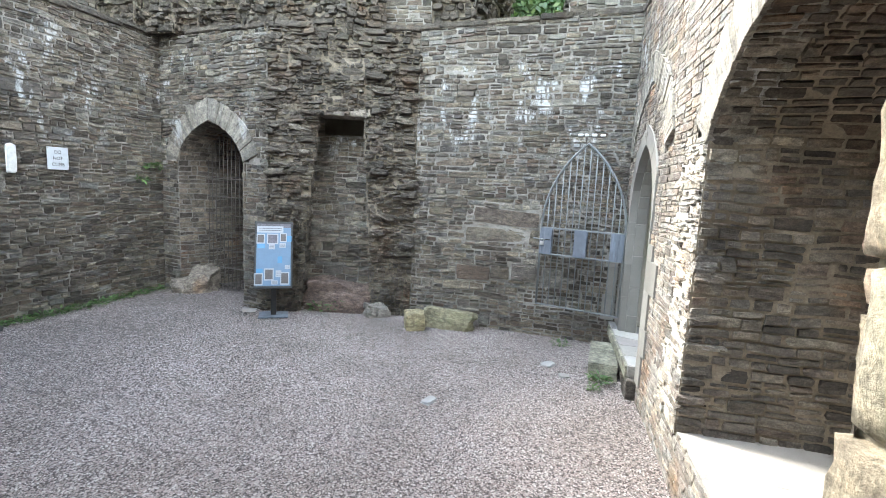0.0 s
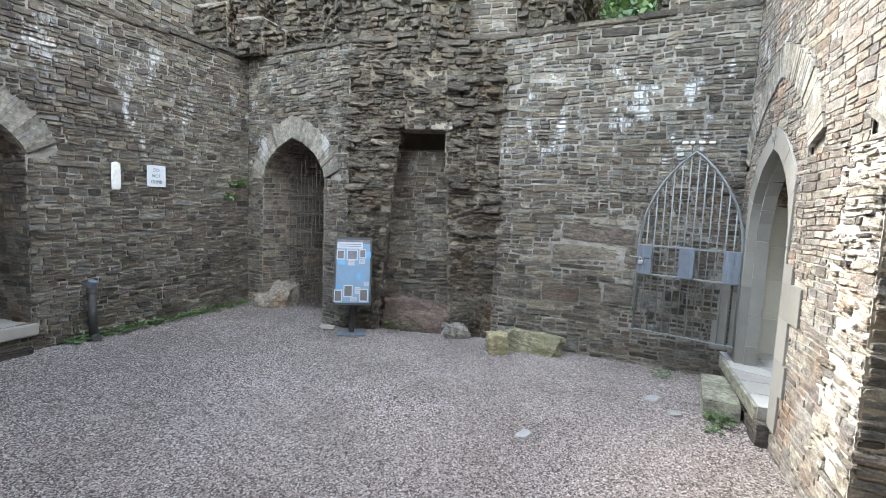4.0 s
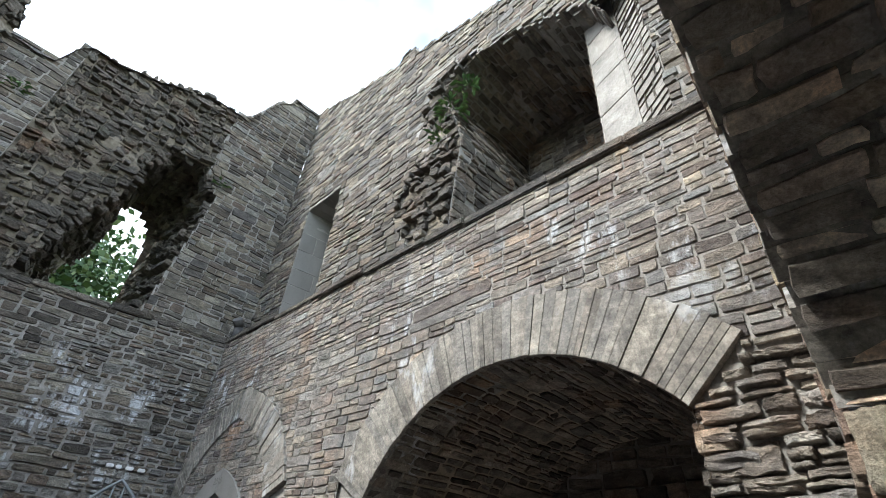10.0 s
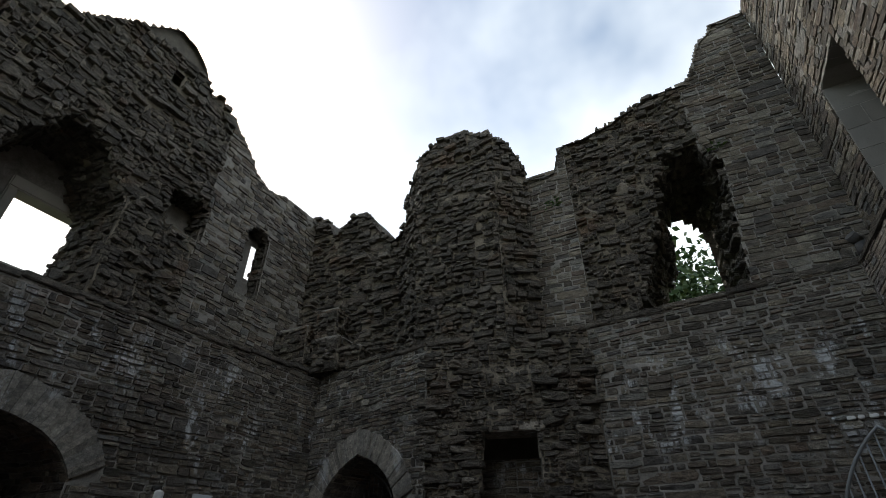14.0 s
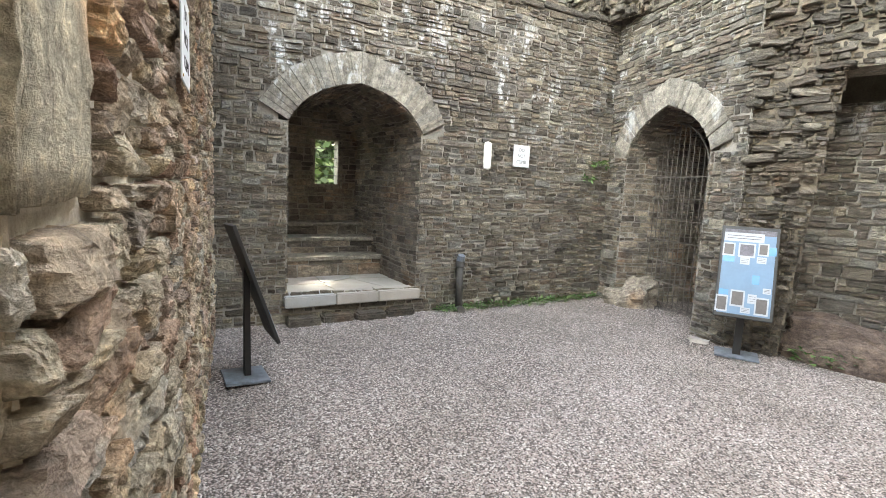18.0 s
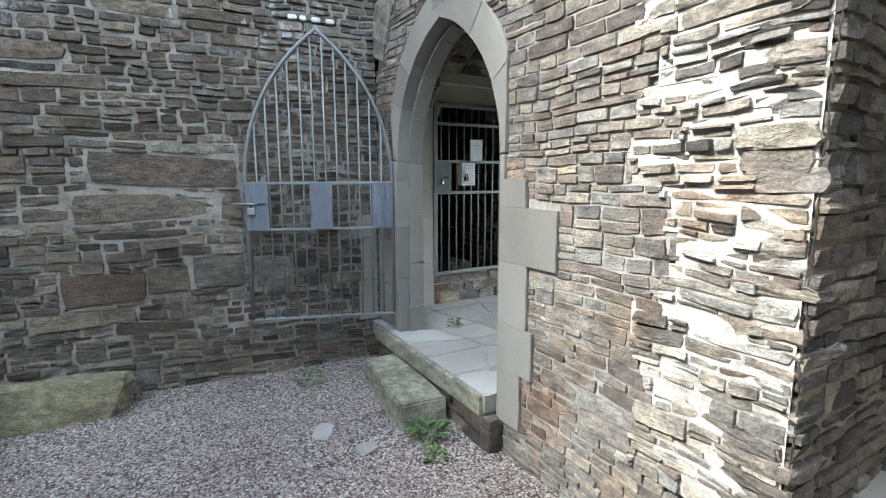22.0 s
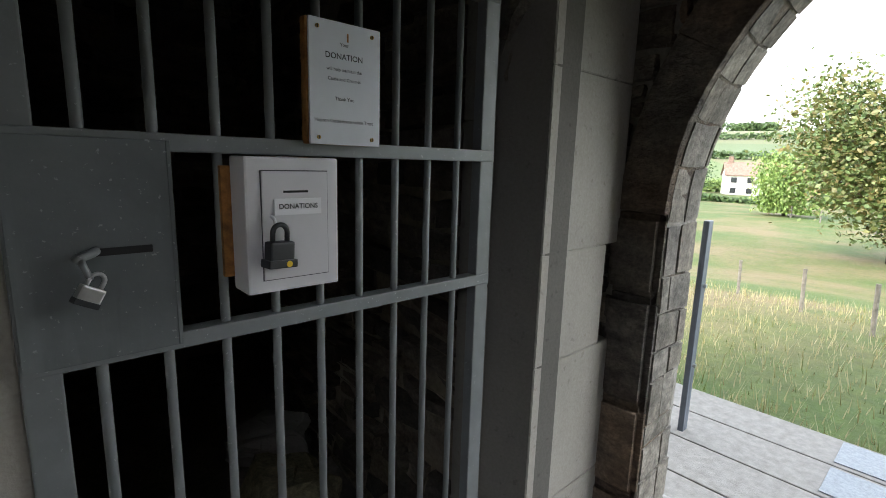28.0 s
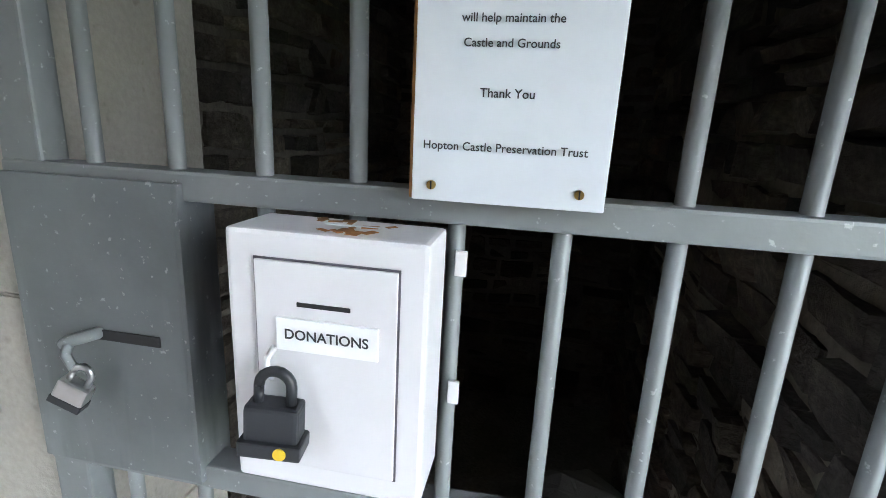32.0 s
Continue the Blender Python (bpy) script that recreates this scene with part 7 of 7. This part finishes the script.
def polar(az, r):
    a = radians(az)
    return 3.7 - math.sin(a) * r, 6.0 + math.cos(a) * r


for lab, az, r, h, c, sd, nl, ls, mt, wp in (("tall horse chestnut with browning leaves in the meadow", -86.0, 30, 9.4, 3.5, 6, 24000, 0.24, "autumn_leaf", 0.0),
                                           ("pale green weeping willow in the meadow", -77.6, 62, 7.4, 2.7, 7, 14000, 0.3, "willow_leaf", 2.2),
                                           ("dark tree beside the white house", -66.5, 105, 6.5, 3.6, 8, 2500, 0.5, "tree_leaf", 0.0),
                                           ("green tree beyond the meadow", -63, 98, 8.0, 3.8, 9, 2500, 0.5, "willow_leaf", 0.0),
                                           ("green tree beyond the meadow", -60, 92, 7.4, 4.0, 10, 2500, 0.5, "tree_leaf", 0.0),
                                           ("green tree beyond the meadow", -69.0, 118, 6.5, 3.4, 11, 2500, 0.5, "hedge_leaf", 0.0),
                                           ("green tree beyond the meadow", -82.5, 95, 6.5, 3.4, 12, 2500, 0.5, "willow_leaf", 0.0),
                                           ("round tree on the far hill", -80.5, 330, 9, 8, 13, 1500, 1.6, "hedge_leaf", 0.0),
                                           ("round tree on the far hill", -68, 520, 9, 7, 14, 900, 1.8, "hedge_leaf", 0.0),
                                           ("round tree on the far hill", -71, 560, 9, 8, 15, 900, 1.8, "hedge_leaf", 0.0)):
    x, y = polar(az, r)
    tree("tree", lab, x, y, h, c, sd, nl, ls, mt, trunk_h=0.22, weep=wp)


def hedge(label, a0, r0, a1, r1, h, seed, count, leaf=0.4, mat="hedge_leaf"):
    rng = random.Random(seed)
    p0, p1 = Vector(polar(a0, r0)), Vector(polar(a1, r1))
    verts, faces = [], []
    for _ in range(count):
        q = p0.lerp(p1, rng.random())
        bump = 0.75 + 0.35 * noise.noise(Vector((q.x * 0.2, q.y * 0.2, 0)))
        p = Vector((q.x + rng.gauss(0, h * 0.25), q.y + rng.gauss(0, h * 0.25), lie(q.x, q.y) + h * bump * rng.random() ** 0.7))
        d = Vector((rng.gauss(0, 1), rng.gauss(0, 1), rng.gauss(0, 1))).normalized()
        s = d.orthogonal().normalized()
        k = len(verts)
        verts += [tuple(p - s * leaf * 0.4), tuple(p + d * leaf * 0.6), tuple(p + s * leaf * 0.4), tuple(p - d * leaf * 0.6)]
        faces.append((k, k + 1, k + 2, k + 3))
    ob = put("hedge", mesh_of("hedge", verts, faces, mat))
    return tagged(ob, label, "hedge", kind="stuff")


hedge("dark green field hedge before the house", -58, 88, -86, 96, 1.3, 1, 9000, 0.5)
hedge("dark green hedgerow on the hill", -60, 300, -90, 290, 5, 2, 3000, 1.6)
hedge("dark green hedgerow on the hill", -60, 420, -90, 440, 5, 3, 3000, 2.0)
hedge("trees along the hill crest", -72, 640, -76, 640, 12, 4, 1500, 3.0)
hedge("shrubs round the house", -67, 128, -81, 134, 4.0, 5, 5000, 0.6, "willow_leaf")

# white house
plain("white_render", (0.74, 0.73, 0.7), 0.8, vary=0.05, scale=2)
plain("brown_tiles", (0.25, 0.17, 0.13), 0.8, vary=0.25, scale=3, bump=0.3)
plain("dark_pane", (0.03, 0.035, 0.04), 0.2, vary=0.05)
hx, hy = polar(-74.2, 124)
house = thing("house", "white rendered two-storey farmhouse with brown tiled roofs", "house", at=pose(hx, hy, lie(hx, hy) - 0.3, 0, 0, 25))


def gable(w, d, h, ridge, at, turn):
    m = Matrix.Translation(at) @ pose(0, 0, 0, 0, 0, turn)
    bm = bmesh.new()
    pts = [(-w / 2, -d / 2, 0), (w / 2, -d / 2, 0), (w / 2, d / 2, 0), (-w / 2, d / 2, 0), (-w / 2, -d / 2, h), (w / 2, -d / 2, h), (w / 2, d / 2, h), (-w / 2, d / 2, h), (-w / 2, 0, h + ridge), (w / 2, 0, h + ridge)]
    vs = [bm.verts.new(m @ Vector(p)) for p in pts]
    for f in ((0, 1, 5, 4), (2, 3, 7, 6), (1, 2, 6, 9, 5), (3, 0, 4, 8, 7)):
        bm.faces.new([vs[i] for i in f])
    part("wall", bm, "white_render", house)
    bm = bmesh.new()
    for s in (-1, 1):
        o = 0.4
        q = [(-w / 2 - o, s * (d / 2 + o), h - o * ridge / (d / 2)), (w / 2 + o, s * (d / 2 + o), h - o * ridge / (d / 2)), (w / 2 + o, 0, h + ridge + 0.05), (-w / 2 - o, 0, h + ridge + 0.05)]
        lo = [bm.verts.new(m @ Vector(p)) for p in q]
        hi = [bm.verts.new(m @ (Vector(p) + Vector((0, 0, 0.18)))) for p in q]
        bm.faces.new(lo)
        bm.faces.new(hi)
        for i in range(4):
            bm.faces.new((lo[i], lo[(i + 1) % 4], hi[(i + 1) % 4], hi[i]))
    part("roof", bm, "brown_tiles", house)
    return m


gable(9, 6, 4.6, 2.4, (0, 0, 0), 90)
gable(5, 5, 3.2, 1.8, (-4.5, -3.2, 0), 0)
for y, z in ((-3, 1.2), (0, 1.2), (3, 1.2), (-3, 3.4), (0, 3.4), (3, 3.4)):
    w = part("window", box((0.12, 1.1, 1.1), (-3.02, y, z)), "dark_pane", house)
for x, z in ((-1.3, 1.2), (1.3, 1.2), (-1.3, 3.5), (1.3, 3.5)):
    part("window", box((1.0, 0.12, 1.1), (x, -4.52, z)), "dark_pane", house)
part("chimney", box((0.9, 0.9, 2.0), (0, 3.6, 7.4), 0.03), "brown_tiles", house)

# fence
fence = thing("fence", "row of weathered wooden fence posts in the meadow", "fence")
for az, r in ((-75.0, 11.5), (-80.5, 9.6), (-86, 8.6), (-78.2, 60), (-80.5, 56), (-82.5, 52), (-84.5, 49), (-86.5, 46), (-89, 44)):
    x, y = polar(az, r)
    z = lie(x, y)
    part("post", rod((x, y, z - 0.1), (x + 0.03, y + 0.04, z + (0.72 if r < 20 else 1.15)), 0.03 if r < 20 else 0.06, 8), "post_wood", fence)
field_gate = thing("field_gate", "grey metal field gate beyond the meadow", "gate", at=pose(*polar(-76.6, 78), lie(*polar(-76.6, 78)), 0, 0, 20))
for z in (0.3, 0.55, 0.8, 1.05, 1.25):
    part("bar", rod((-1.6, 0, z), (1.6, 0, z), 0.03, 6), "galvanised", field_gate)
for x in (-1.6, 0, 1.6):
    part("upright", rod((x, 0, 0), (x, 0, 1.3), 0.035, 6), "galvanised", field_gate)
